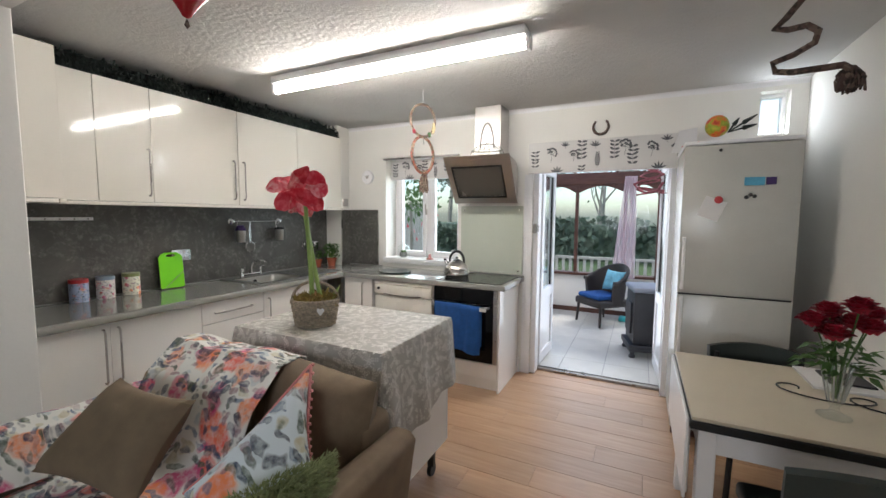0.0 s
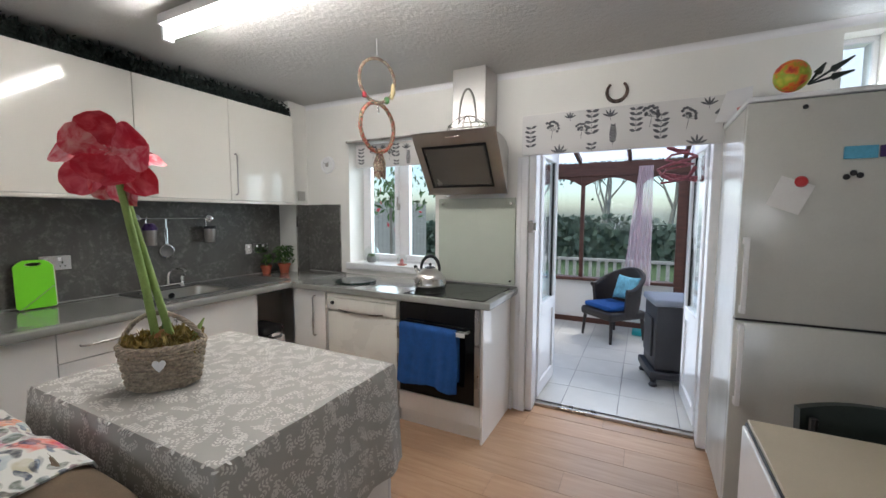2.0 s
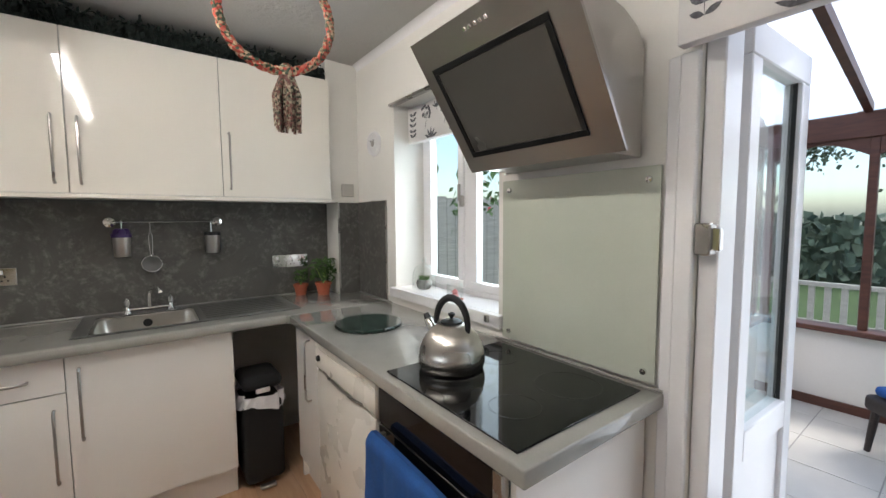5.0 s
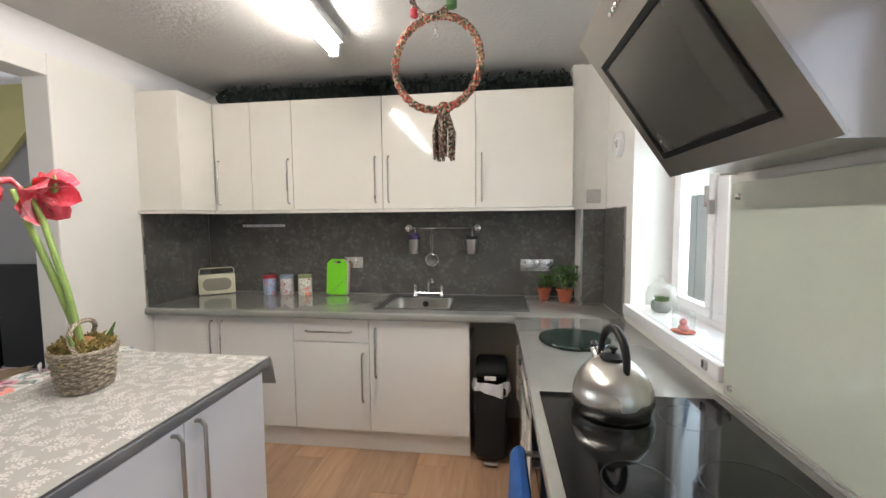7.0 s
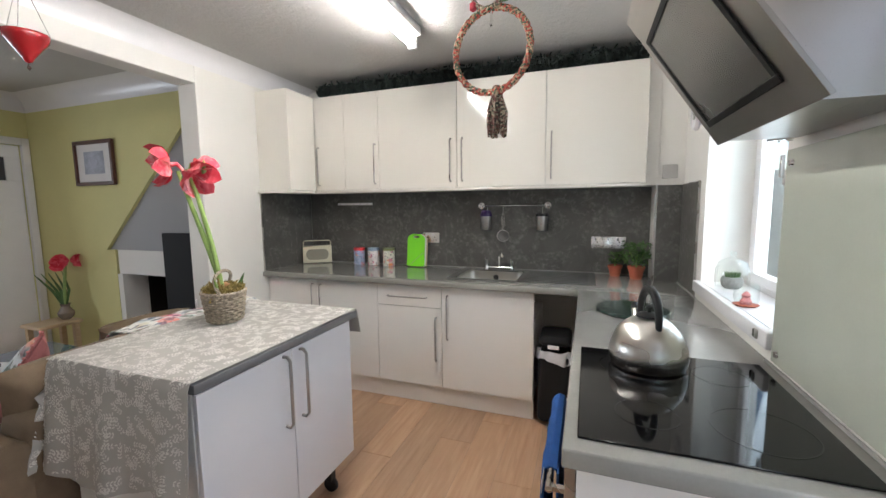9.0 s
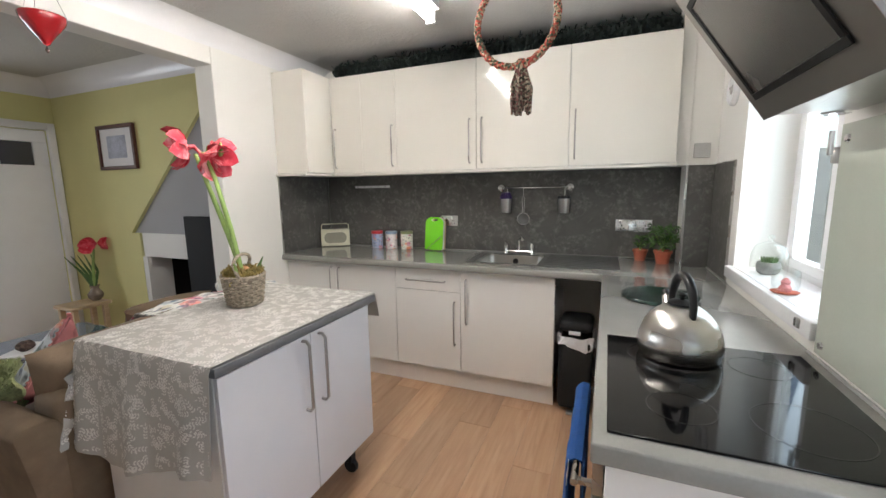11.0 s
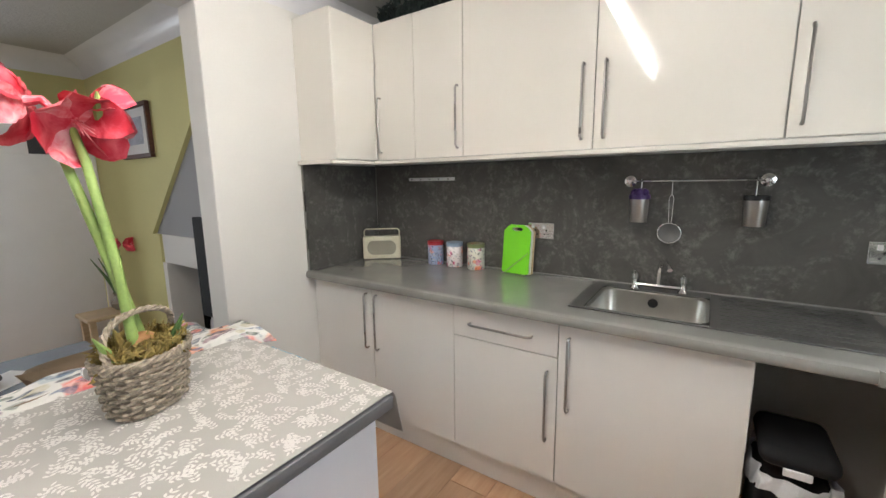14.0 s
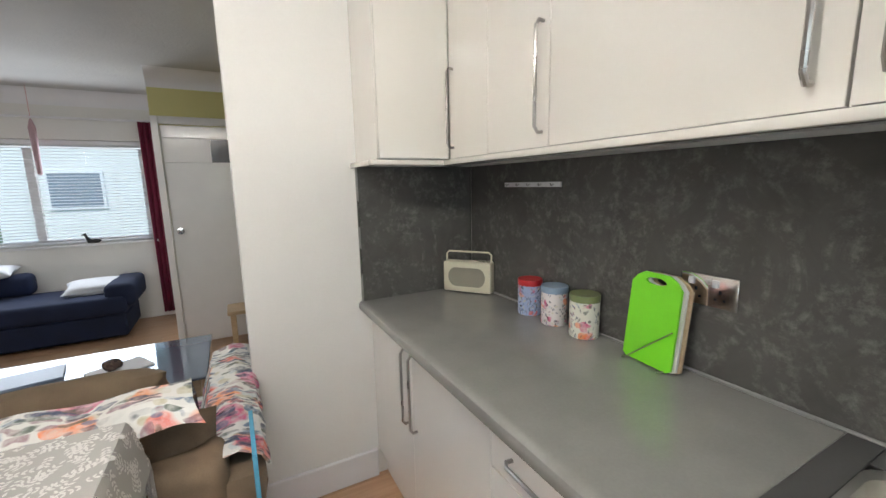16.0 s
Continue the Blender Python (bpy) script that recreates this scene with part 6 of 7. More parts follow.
part("bud", sweep([HC + Vector((-0.06, 0.045, -0.05)), HC + Vector((-0.06, 0.055, -0.01)), HC + Vector((-0.06, 0.055, 0.035))], [0.007, 0.013, 0.003], 8), STEM, am)

# ---------------- sofa against the island ----------------
def cushion(c, w, h, d, rot, puff=1.0, n=18, pinch=0.12):
    """A square stuffed cushion with pointed corners, standing in x and z before turning."""
    bm = bmesh.new()
    rows = {}
    for side in (1, -1):
        for i in range(n + 1):
            for j in range(n + 1):
                u, v = 2 * i / n - 1, 2 * j / n - 1
                e = (1 - u ** 4) * (1 - v ** 4)
                k = 1 - pinch * (1 - abs(u) ** 2) * abs(v) ** 3
                k2 = 1 - pinch * (1 - abs(v) ** 2) * abs(u) ** 3
                wr = 0.02 * math.sin(u * 5 + v * 3) * e
                edge = i in (0, n) or j in (0, n)
                if edge and side < 0:
                    rows[(side, i, j)] = rows[(1, i, j)]
                    continue
                rows[(side, i, j)] = bm.verts.new((u * w / 2 * k2, side * (d / 2 * puff * max(e, 0) ** 0.55) + wr * d, v * h / 2 * k))
        for i in range(n):
            for j in range(n):
                q = [rows[(side, i, j)], rows[(side, i + 1, j)], rows[(side, i + 1, j + 1)], rows[(side, i, j + 1)]]
                if len(set(q)) == 4:
                    bm.faces.new(q if side < 0 else q[::-1])
    bmesh.ops.recalc_face_normals(bm, faces=bm.faces[:])
    bm.transform(Matrix.Translation(c) @ Euler([radians(a) for a in rot]).to_matrix().to_4x4())
    return bm


sofa = thing("sofa", (1.9, -2.85, 0), "brown velour two-seat sofa with its back against the island", "sofa")
def round_box(x0, x1, y0, y1, z0, z1, b, seg=4):
    return box(x0, x1, y0, y1, z0, z1, b, seg)
part("base", round_box(1.20, 2.38, -3.30, -2.42, 0.06, 0.30, 0.03), BROWNFAB, sofa)
part("back_frame", round_box(1.20, 2.38, -2.56, -2.36, 0.10, 0.72, 0.05), BROWNFAB, sofa)
arm_prof = [(2.34, 0.06), (2.43, 0.06), (2.46, 0.35), (2.49, 0.57), (2.50, 0.62), (2.47, 0.65), (2.40, 0.65), (2.35, 0.61), (2.34, 0.52)]
bm = prism(arm_prof, "y", -3.32, -2.38, 0.012)
part("arm", bm, BROWNFAB, sofa)
bm = prism([(3.60 - x, z) for x, z in arm_prof][::-1], "y", -3.32, -2.38, 0.012)
part("arm", bm, BROWNFAB, sofa)
for x in (1.24, 1.79):
    part("seat_cushion", round_box(x - 0.01, x + 0.53, -3.30, -2.58, 0.305, 0.46, 0.05), BROWNFAB, sofa)
part("back_cushion", cushion((1.52, -2.57, 0.60), 0.60, 0.44, 0.18, (-12, 0, 0), 1.0, pinch=0.05), BROWNFAB, sofa)
part("back_cushion", cushion((2.11, -2.515, 0.660), 0.54, 0.45, 0.24, (-10, 3, -3), 1.0, pinch=0.04), BROWNFAB, sofa)
for x in (1.25, 2.3):
    for y in (-3.2, -2.45):
        part("foot", box(x - 0.025, x + 0.025, y - 0.025, y + 0.025, 0.002, 0.06, 0.004), BLACK, sofa)

th = thing("throw", (1.5, -2.7, 0.6), "white cotton throw with red and dark flowers draped over the sofa", "throw")
def throw_pt(u, v):
    x = 1.24 + 0.70 * u + 0.05 * math.sin(v * 3)
    path = [(-2.395, 0.835), (-2.41, 0.862), (-2.45, 0.885), (-2.56, 0.89), (-2.70, 0.77), (-2.80, 0.58), (-2.90, 0.505), (-3.10, 0.495), (-3.30, 0.49), (-3.42, 0.42), (-3.45, 0.28)]
    t = v * (len(path) - 1)
    i = min(int(t), len(path) - 2)
    f = t - i
    y = path[i][0] * (1 - f) + path[i + 1][0] * f
    z = path[i][1] * (1 - f) + path[i + 1][1] * f
    wr = 0.012 * math.sin(u * 9 + v * 5) + 0.008 * math.sin(u * 21 - v * 9)
    return (x, y - abs(wr) * 0.6, z + wr * 0.6)
part("cloth", grid_sheet(throw_pt, 40, 60, 0.005), FLORAL, th)
thp = thing("throw", (1.2, -2.6, 0.6), "white floral throw bunched over the sofa arm", "throw")
def throw2(u, v):
    y = -2.42 - 0.94 * u
    path = [(1.32, 0.52), (1.27, 0.680), (1.18, 0.700), (1.115, 0.675), (1.100, 0.640)]
    t = v * 4
    i = min(int(t), 3)
    f = t - i
    x = path[i][0] * (1 - f) + path[i + 1][0] * f
    z = path[i][1] * (1 - f) + path[i + 1][1] * f
    w = 0.008 * math.sin(u * 17 + v * 4)
    return (x - abs(w), y, z + w)
part("cloth", grid_sheet(throw2, 30, 20, 0.005), FLORAL, thp)
def cushion_on(a, b, c, d, t):
    """A cushion whose corners lie at a (upper left), b (upper right), c (lower right), d (lower left)."""
    a, b, c, d = (Vector(q) for q in (a, b, c, d))
    nn = (b - d).cross(a - c).normalized()
    bm = cushion((0, 0, 0), 1.0, 1.0, t, (0, 0, 0))
    for v in bm.verts:
        u, w = v.co.x + 0.5, v.co.z + 0.5
        v.co = (a * (1 - u) + b * u) * w + (d * (1 - u) + c * u) * (1 - w) + nn * v.co.y
    bmesh.ops.recalc_face_normals(bm, faces=bm.faces[:])
    return bm
solo("cushion", cushion_on((1.382, -2.85, 0.826), (1.876, -2.85, 0.84), (1.83, -3.04, 0.545), (1.346, -3.12, 0.574), 0.15), BROWNCUSH, "plain taupe cushion lying on the floral throw", "cushion")
fc = thing("cushion", (2.18, -2.86, 0.66), "floral cushion with coral bobble trim", "cushion")
FA, FB_, FC2, FD = Vector((2.02, -2.99, 0.63)), Vector((2.19, -2.62, 0.945)), Vector((2.34, -2.76, 0.61)), Vector((2.26, -3.10, 0.47))
part("cover", cushion_on(FA, FB_, FC2, FD, 0.12), FLORAL2, fc)
off = Vector((-0.004, 0.010, -0.004))
part("backing", cushion_on(FA + off, FB_ + off, FC2 + off, FD + off, 0.118), PINK, fc, "coral pink back")
def edge_pts(p, q, n, sag=0.05):
    mid = (FA + FB_ + FC2 + FD) / 4
    return [p.lerp(q, k / n) + (mid - p.lerp(q, k / n)).normalized() * sag * math.sin(math.pi * k / n) * 0.5 for k in range(n + 1)]
for p_a, p_b in ((FB_, FC2), (FA, FB_)):
    part("piping", sweep(edge_pts(p_a, p_b, 16), 0.005, 6), PINK, fc)
for e_ in edge_pts(FB_, FC2, 15)[:]:
    q = bmesh.new()
    bmesh.ops.create_icosphere(q, subdivisions=1, radius=0.007, matrix=Matrix.Translation(e_ + Vector((0.007, 0.002, 0))))
    part("bobble", q, PINK, fc)
gc = thing("cushion", (2.30, -2.93, 0.56), "green shaggy cushion beside the sofa arm", "cushion")
GA, GB, GC_, GD = Vector((2.20, -3.06, 0.68)), Vector((2.36, -2.70, 0.70)), Vector((2.46, -2.86, 0.46)), Vector((2.34, -3.20, 0.46))
part("cover", cushion_on(GA, GB, GC_, GD, 0.18), GREENSHAG, gc)
rs = random.Random(3)
hb = bmesh.new()
gn = (GB - GD).cross(GA - GC_).normalized()
gn = gn if gn.y < 0 else -gn
for i in range(7000):
    u, v = rs.uniform(0, 1), rs.uniform(0, 1)
    e = max((1 - (2 * u - 1) ** 4) * (1 - (2 * v - 1) ** 4), 0) ** 0.55
    p = (GA * (1 - u) + GB * u) * v + (GD * (1 - u) + GC_ * u) * (1 - v) + gn * 0.09 * e
    out = (p - (GA + GC_) / 2).normalized()
    d = (out + gn * e + Vector((rs.uniform(-0.5, 0.5), rs.uniform(-0.5, 0.5), rs.uniform(-0.5, 0.5)))).normalized() * rs.uniform(0.018, 0.036)
    d.z -= 0.010
    sd = d.cross(Vector((rs.uniform(-1, 1), rs.uniform(-1, 1), 1))).normalized() * 0.0024
    hb.faces.new([hb.verts.new(q) for q in (p - sd, p + sd, p + d * 0.6 + sd, p + d)])
part("pile", hb, GREENSHAG, gc, kind="stuff", smooth=False)
ub = thing("blue_board", (1.13, -2.55, 0.4), "light blue edged folded board behind the sofa arm", "board")
part("sheet", box(1.125, 1.138, -2.62, -2.36, 0.20, 0.72, 0.002), BLUECLOTH, ub)

# ---------------- dining table, chairs, vase ----------------
tb = thing("dining_table", (3.9, -1.85, 0), "white dining table with a beige laminate top and dark edge", "dining table")
part("tabletop", box(3.45, 4.25, -1.985, -1.175, 0.738, 0.752, 0.002), TABLETOP, tb)
part("edge_band", box(3.445, 4.255, -1.990, -1.170, 0.705, 0.7375, 0.003), BLACK, tb, "black edge band")
part("apron", join(box(3.50, 4.20, -1.955, -1.935, 0.61, 0.704), box(3.50, 4.20, -1.225, -1.205, 0.61, 0.704), box(3.48, 3.50, -1.955, -1.205, 0.61, 0.704), box(4.20, 4.22, -1.955, -1.205, 0.61, 0.704)), TRIM, tb)
for x in (3.475, 4.17):
    for y in (-1.965, -1.255):
        part("leg", box(x, x + 0.06, y, y + 0.06, 0.002, 0.704, 0.004), TRIM, tb)
part("side_leaf", box(3.432, 3.444, -1.975, -1.195, 0.42, 0.737, 0.003), TRIM, tb, "hanging white side leaf")


def chair(x, y, ang, zt=0.835):
    m = Matrix.Translation((x, y, 0)) @ pose(0, 0, 0, 0, 0, ang)
    e = thing("dining_chair", (x, y, 0), "dark green vinyl dining chair with a curved back at the table", "chair", "chairs at the dining table")
    part("seat", moved(box(-0.21, 0.21, -0.21, 0.21, 0.42, 0.48, 0.02, 3), m), DARKGREEN, e)
    def bk(u, v):
        a = (u - 0.5) * 1.0
        return (0.42 * (u - 0.5), 0.19 + 0.04 - 0.10 * (a * a) + 0.02 * v, zt - 0.235 + 0.235 * v - 0.03 * (2 * u - 1) ** 2)
    part("backrest", moved(grid_sheet(bk, 16, 4, 0.035), m), DARKGREEN, e)
    for lx in (-0.18, 0.18):
        part("leg", moved(sweep([(lx, -0.18, 0.42), (lx * 1.1, -0.2, 0.002)], 0.013, 8), m), BLACK, e)
        part("leg", moved(sweep([(lx, 0.2, 0.75), (lx, 0.19, 0.42), (lx * 1.1, 0.22, 0.002)], 0.013, 8), m), BLACK, e)
chair(3.85, -1.25, 3, 0.80)
chair(3.84, -2.05, 183, 0.82)

vs_t = thing("vase_of_roses", (3.92, -1.82, 0.752), "cut glass vase with dark red roses on the dining table", "vase of flowers")
VX, VY, VZ = 3.925, -1.745, 0.753
part("vase", lathe([(0.05, 0), (0.052, 0.004), (0.02, 0.018), (0.012, 0.035), (0.022, 0.06), (0.035, 0.12), (0.052, 0.205), (0.055, 0.21), (0.050, 0.205), (0.032, 0.12), (0.018, 0.062), (0.001, 0.05)], (VX, VY, VZ), 16), CLEAR, vs_t)
CUT = plain("cut_glass_facets", (0.55, 0.55, 0.52), 0.1, 0.3, var=0.2, relief=0)
for k in range(12):
    a = 2 * math.pi * k / 12
    part("cut_rib", sweep([(VX + 0.023 * math.cos(a), VY + 0.023 * math.sin(a), VZ + 0.06), (VX + 0.053 * math.cos(a), VY + 0.053 * math.sin(a), VZ + 0.205)], 0.0028, 4), CUT, vs_t)
rr2 = random.Random(6)
ROSE = plain("dark_red_rose", (0.34, 0.008, 0.028), 0.6, var=0.4, scale=30)
for k, (dx, dy, dz) in enumerate(((-0.09, -0.03, 0.37), (-0.03, 0.03, 0.40), (0.02, -0.07, 0.44), (0.07, -0.02, 0.36), (-0.05, -0.09, 0.34), (0.0, 0.08, 0.35), (0.10, 0.05, 0.39), (0.03, -0.01, 0.37))):
    c = Vector((VX + dx, VY + dy, VZ + dz))
    part("stem", sweep([(VX, VY, VZ + 0.07), (VX + dx * 0.3, VY + dy * 0.3, VZ + 0.2), c], 0.0028, 5), LEAF, vs_t)
    head = part("rose_head", lathe([(0.001, -0.022), (0.016, -0.014), (0.018, 0.004), (0.010, 0.022), (0.001, 0.026)], c, 10), ROSE, vs_t)
    for ring, (r0, zb, npet, sp) in enumerate(((0.004, 0.0, 3, 0.15), (0.012, -0.002, 5, 0.30), (0.018, -0.006, 6, 0.55), (0.022, -0.010, 7, 0.95))):
        for i in range(npet):
            th_ = 2 * math.pi * i / npet + ring * 0.5
            o = Vector((math.cos(th_), math.sin(th_), 0.0))
            part("petal", petal_bm(c + o * r0 + Vector((0, 0, -0.02 + zb)), o * sp + Vector((0, 0, 1.0)), -o, 0.05 - 0.002 * ring, 0.026), ROSE, head)
lf = bmesh.new()
for k in range(90):
    a, q = rr2.uniform(0, 6.28), rr2.uniform(0.02, 0.13)
    m = Matrix.Translation((VX + q * math.cos(a), VY + q * math.sin(a), VZ + 0.24 + rr2.uniform(-0.04, 0.06) - q * 0.3)) @ Euler((rr2.uniform(-0.6, 0.6), rr2.uniform(-0.6, 0.6), a)).to_matrix().to_4x4()
    lf.faces.new([lf.verts.new(m @ Vector(p)) for p in ((-0.025, 0, 0), (-0.005, -0.013, 0.004), (0.028, 0, -0.006), (-0.005, 0.013, 0.004))])
part("leaves", lf, LEAF, vs_t, smooth=False)
cb_ = thing("cable", (3.85, -1.8, 0.753), "black cable lying loosely on the dining table", "cable")
part("cord", sweep([(3.80 + 0.09 * math.cos(i * 0.45) + i * 0.016, -1.50 + 0.06 * math.sin(i * 0.45) - 0.004 * i, 0.7575) for i in range(24)], 0.0035, 6), BLACK, cb_)
solo("magazine", box(3.95, 4.20, -1.46, -1.19, 0.7525, 0.765, 0.002), PAPER, "pale magazine lying on the dining table", "magazine")
solo("tablet", box(4.02, 4.18, -1.40, -1.24, 0.7655, 0.775, 0.003), BLACK, "black tablet lying on the magazine", "tablet")

# ---------------- conservatory ----------------
setting("conservatory_slab", box(1.5, 4.9, 0.20, 3.05, -0.10, -0.004), TILEJOINT)
CXW, CXE, CYN = 1.75, 4.62, 2.85
setting("wall_conservatory", join(box(CXW - 0.12, 3.46, CYN, CYN + 0.2, 0, 0.58), box(CXW - 0.12, CXW, 0.281, CYN - 0.001, 0, 0.58), box(CXE, CXE + 0.12, 0.281, CYN, 0, 0.58)), WALL, "low white wall of the conservatory")
setting("baseboard", join(box(CXW + 0.001, 3.45, CYN - 0.018, CYN - 0.001, 0.001, 0.07)), BROWNWOOD)
cons = tagged(thing("window_3", (3.1, CYN, 0.6), "mahogany-stained conservatory window frames with arched heads", "window"), kind="structure")
part("window_sill", box(CXW, 3.46, CYN - 0.06, CYN + 0.12, 0.582, 0.622, 0.006), BROWNWOOD, cons)
part("window_sill", box(CXW - 0.10, CXW + 0.05, 0.285, CYN - 0.062, 0.582, 0.622, 0.006), BROWNWOOD, cons)
part("ring_beam", box(CXW - 0.1, CXE + 0.1, CYN, CYN + 0.1, 1.98, 2.16, 0.006), BROWNWOOD, cons)
part("ring_beam", box(CXW - 0.1, CXW, 0.285, CYN - 0.001, 1.98, 2.16, 0.006), BROWNWOOD, cons)
part("ring_beam", box(CXE, CXE + 0.1, 0.285, CYN - 0.001, 1.98, 2.16, 0.006), BROWNWOOD, cons)
posts = [CXW, 2.33, 3.02, 3.46]
for x in (CXW, 2.32, 3.01):
    part("post", box(x, x + 0.05, CYN + 0.01, CYN + 0.07, 0.622, 1.98, 0.004), BROWNWOOD, cons)
for x in (3.46, 4.35):
    part("post", box(x, x + 0.10, CYN + 0.0, CYN + 0.08, 0.0, 1.98, 0.004), BROWNWOOD, cons)
for y in (0.29, 1.0, 1.9, 2.78):
    part("post", box(CXW - 0.08, CXW - 0.01, y, y + 0.06, 0.622, 1.98, 0.004), BROWNWOOD, cons)
    part("post", box(CXE + 0.01, CXE + 0.08, y, y + 0.06, 0.622, 1.98, 0.004), BROWNWOOD, cons)
def arch(x0, x1):
    n = 12
    pts = [(x0, 1.98), (x0, 1.86)] + [(x0 + (x1 - x0) * i / n, 1.86 + 0.10 * math.sin(math.pi * i / n)) for i in range(1, n)] + [(x1, 1.86), (x1, 1.98)]
    return prism([(a, b) for a, b in pts], "y", CYN + 0.015, CYN + 0.065)
for a, b in ((CXW + 0.05, 2.32), (2.37, 3.01), (3.06, 3.46)):
    part("arched_head", arch(a, b), BROWNWOOD, cons)
    p = part("pane", box(a, b, CYN + 0.035, CYN + 0.041, 0.622, 1.97), PANE, cons, smooth=False)
    p.visible_shadow = False
for y0, y1 in ((0.35, 1.0), (1.06, 1.9), (1.96, 2.78)):
    for x in (CXW - 0.05, CXE + 0.04):
        p = part("pane", box(x, x + 0.006, y0, y1, 0.622, 1.98), PANE, cons, smooth=False)
        p.visible_shadow = False
gd = tagged(thing("door_2", (3.95, CYN + 0.03, 0), "mahogany-stained glazed garden door", "door"), kind="structure")
part("leaf_frame", join(box(3.562, 3.68, CYN + 0.01, CYN + 0.07, 0.02, 1.975, 0.004), box(4.24, 4.348, CYN + 0.01, CYN + 0.07, 0.02, 1.975, 0.004), box(3.68, 4.24, CYN + 0.01, CYN + 0.07, 0.02, 0.16, 0.004), box(3.68, 4.24, CYN + 0.01, CYN + 0.07, 0.60, 0.72, 0.004), box(3.68, 4.24, CYN + 0.01, CYN + 0.07, 1.86, 1.975, 0.004)), BROWNWOOD, gd)
part("lower_panel", box(3.68, 4.24, CYN + 0.025, CYN + 0.05, 0.16, 0.60), BROWNWOOD, gd)
p = part("pane", box(3.68, 4.24, CYN + 0.035, CYN + 0.041, 0.72, 1.86), PANE, gd, smooth=False)
p.visible_shadow = False
part("door_handle", join(box(3.60, 3.635, CYN + 0.0, CYN + 0.0095, 0.93, 1.13, 0.003), sweep([(3.618, CYN - 0.002, 1.06), (3.618, CYN - 0.045, 1.06), (3.70, CYN - 0.05, 1.06)], 0.008, 8)), plain("brass", (0.55, 0.38, 0.14), 0.25, 1.0, relief=0), gd, "brass lever handle")
# lean-to roof
def slope(y):
    return 2.60 - (y - 0.28) * (0.44 / 2.57)
rf = tagged(thing("conservatory_roof", (3.2, 1.5, 2.2), "opal lean-to roof with dark wooden rafters", "roof"), kind="structure")
for i, x in enumerate([CXW - 0.05 + 0.605 * k for k in range(5)]):
    part("roof_panel", prism([(0.285, slope(0.285) + 0.05), (0.285, slope(0.285) + 0.065), (2.98, slope(2.98) + 0.065), (2.98, slope(2.98) + 0.05)], "x", x + 0.004, x + 0.60), ROOFPANEL, rf, smooth=False)
for k in range(6):
    x = CXW - 0.05 + 0.605 * k
    part("rafter", prism([(0.285, slope(0.285) - 0.03), (0.285, slope(0.285) + 0.048), (2.849, slope(2.849) + 0.048), (2.849, slope(2.849) - 0.01)], "x", x - 0.022, x + 0.022), BROWNWOOD, rf)
setting("wall_gable", join(box(CXW - 0.1, CXW, 0.285, 1.6, 2.162, 2.36), box(CXE, CXE + 0.1, 0.285, 1.6, 2.162, 2.36)), WALL)

# voile curtain, armchair, stove
vc = thing("voile_curtain", (3.1, CYN - 0.09, 1.4), "sheer pink voile curtain hanging at the conservatory window", "curtain")
def voile(u, v):
    w = 0.16 + 0.16 * v
    return (3.10 - 0.06 * v + (u - 0.5) * w, CYN - 0.09 + 0.018 * math.sin(u * 38), 2.08 - 1.50 * v)
part("cloth", grid_sheet(voile, 60, 10), SHEER, vc)

ac = thing("rattan_armchair", (3.02, 2.35, 0), "dark brown rattan tub armchair with a blue seat cushion", "armchair")
AM = Matrix.Translation((2.81, 2.29, 0)) @ pose(0, 0, 0, 0, 0, -44)
def tub(u, v):
    a = radians(-20 + 220 * u)
    top = 0.60 + 0.20 * math.sin(math.pi * min(max((u - 0.05) / 0.9, 0), 1)) ** 1.2
    z = 0.30 + (top - 0.30) * v
    r = 0.27 + 0.035 * v
    return (r * math.cos(a), 0.02 + r * math.sin(a) * 0.95, z)
part("tub", moved(grid_sheet(tub, 40, 12, 0.035), AM), RATTAN, ac)
part("rim", moved(sweep([Vector(tub(i / 40, 1)) + Vector((0, 0, 0.005)) for i in range(41)], 0.026, 8), AM), RATTAN, ac)
part("seat", moved(box(-0.26, 0.26, -0.27, 0.24, 0.26, 0.36, 0.03, 3), AM), RATTAN, ac)
for x in (-0.22, 0.22):
    for y in (-0.22, 0.22):
        part("leg", moved(sweep([(x, y, 0.28), (x * 1.08, y * 1.1, 0.002)], [0.022, 0.015], 8), AM), RATTAN, ac)
solo("seat_cushion", moved(box(-0.22, 0.22, -0.25, 0.16, 0.365, 0.425, 0.025, 3), AM), BLUETOWEL, "bright blue seat cushion on the rattan armchair", "cushion")
solo("cushion", moved(cushion((0.06, 0.14, 0.60), 0.36, 0.30, 0.12, (-18, 0, 0)), AM), plain("turquoise_print", (0.20, 0.50, 0.62), 0.8, var=0.35, scale=14), "turquoise printed cushion leaning in the rattan armchair", "cushion")
solo("storage_bag", box(3.02, 3.28, 2.45, 2.62, 0.0, 0.06, 0.02, 3), plain("teal_plastic", (0.03, 0.40, 0.42), 0.5), "teal folded bag under the armchair", "bag")
st = thing("stove", (3.55, 1.45, 0), "dark iron stove on feet with a grey cushion top", "stove")
SM = Matrix.Translation((3.35, 1.15, 0)) @ pose(0, 0, 0, 0, 0, 12)
part("body", moved(box(-0.17, 0.19, -0.20, 0.20, 0.14, 0.695, 0.02, 2), SM), STOVE, st)
part("top", moved(box(-0.19, 0.21, -0.22, 0.22, 0.696, 0.755, 0.02, 3), SM), GREYTOP, st)
part("plinth", moved(box(-0.21, 0.22, -0.23, 0.23, 0.07, 0.139, 0.015, 2), SM), STOVE, st)
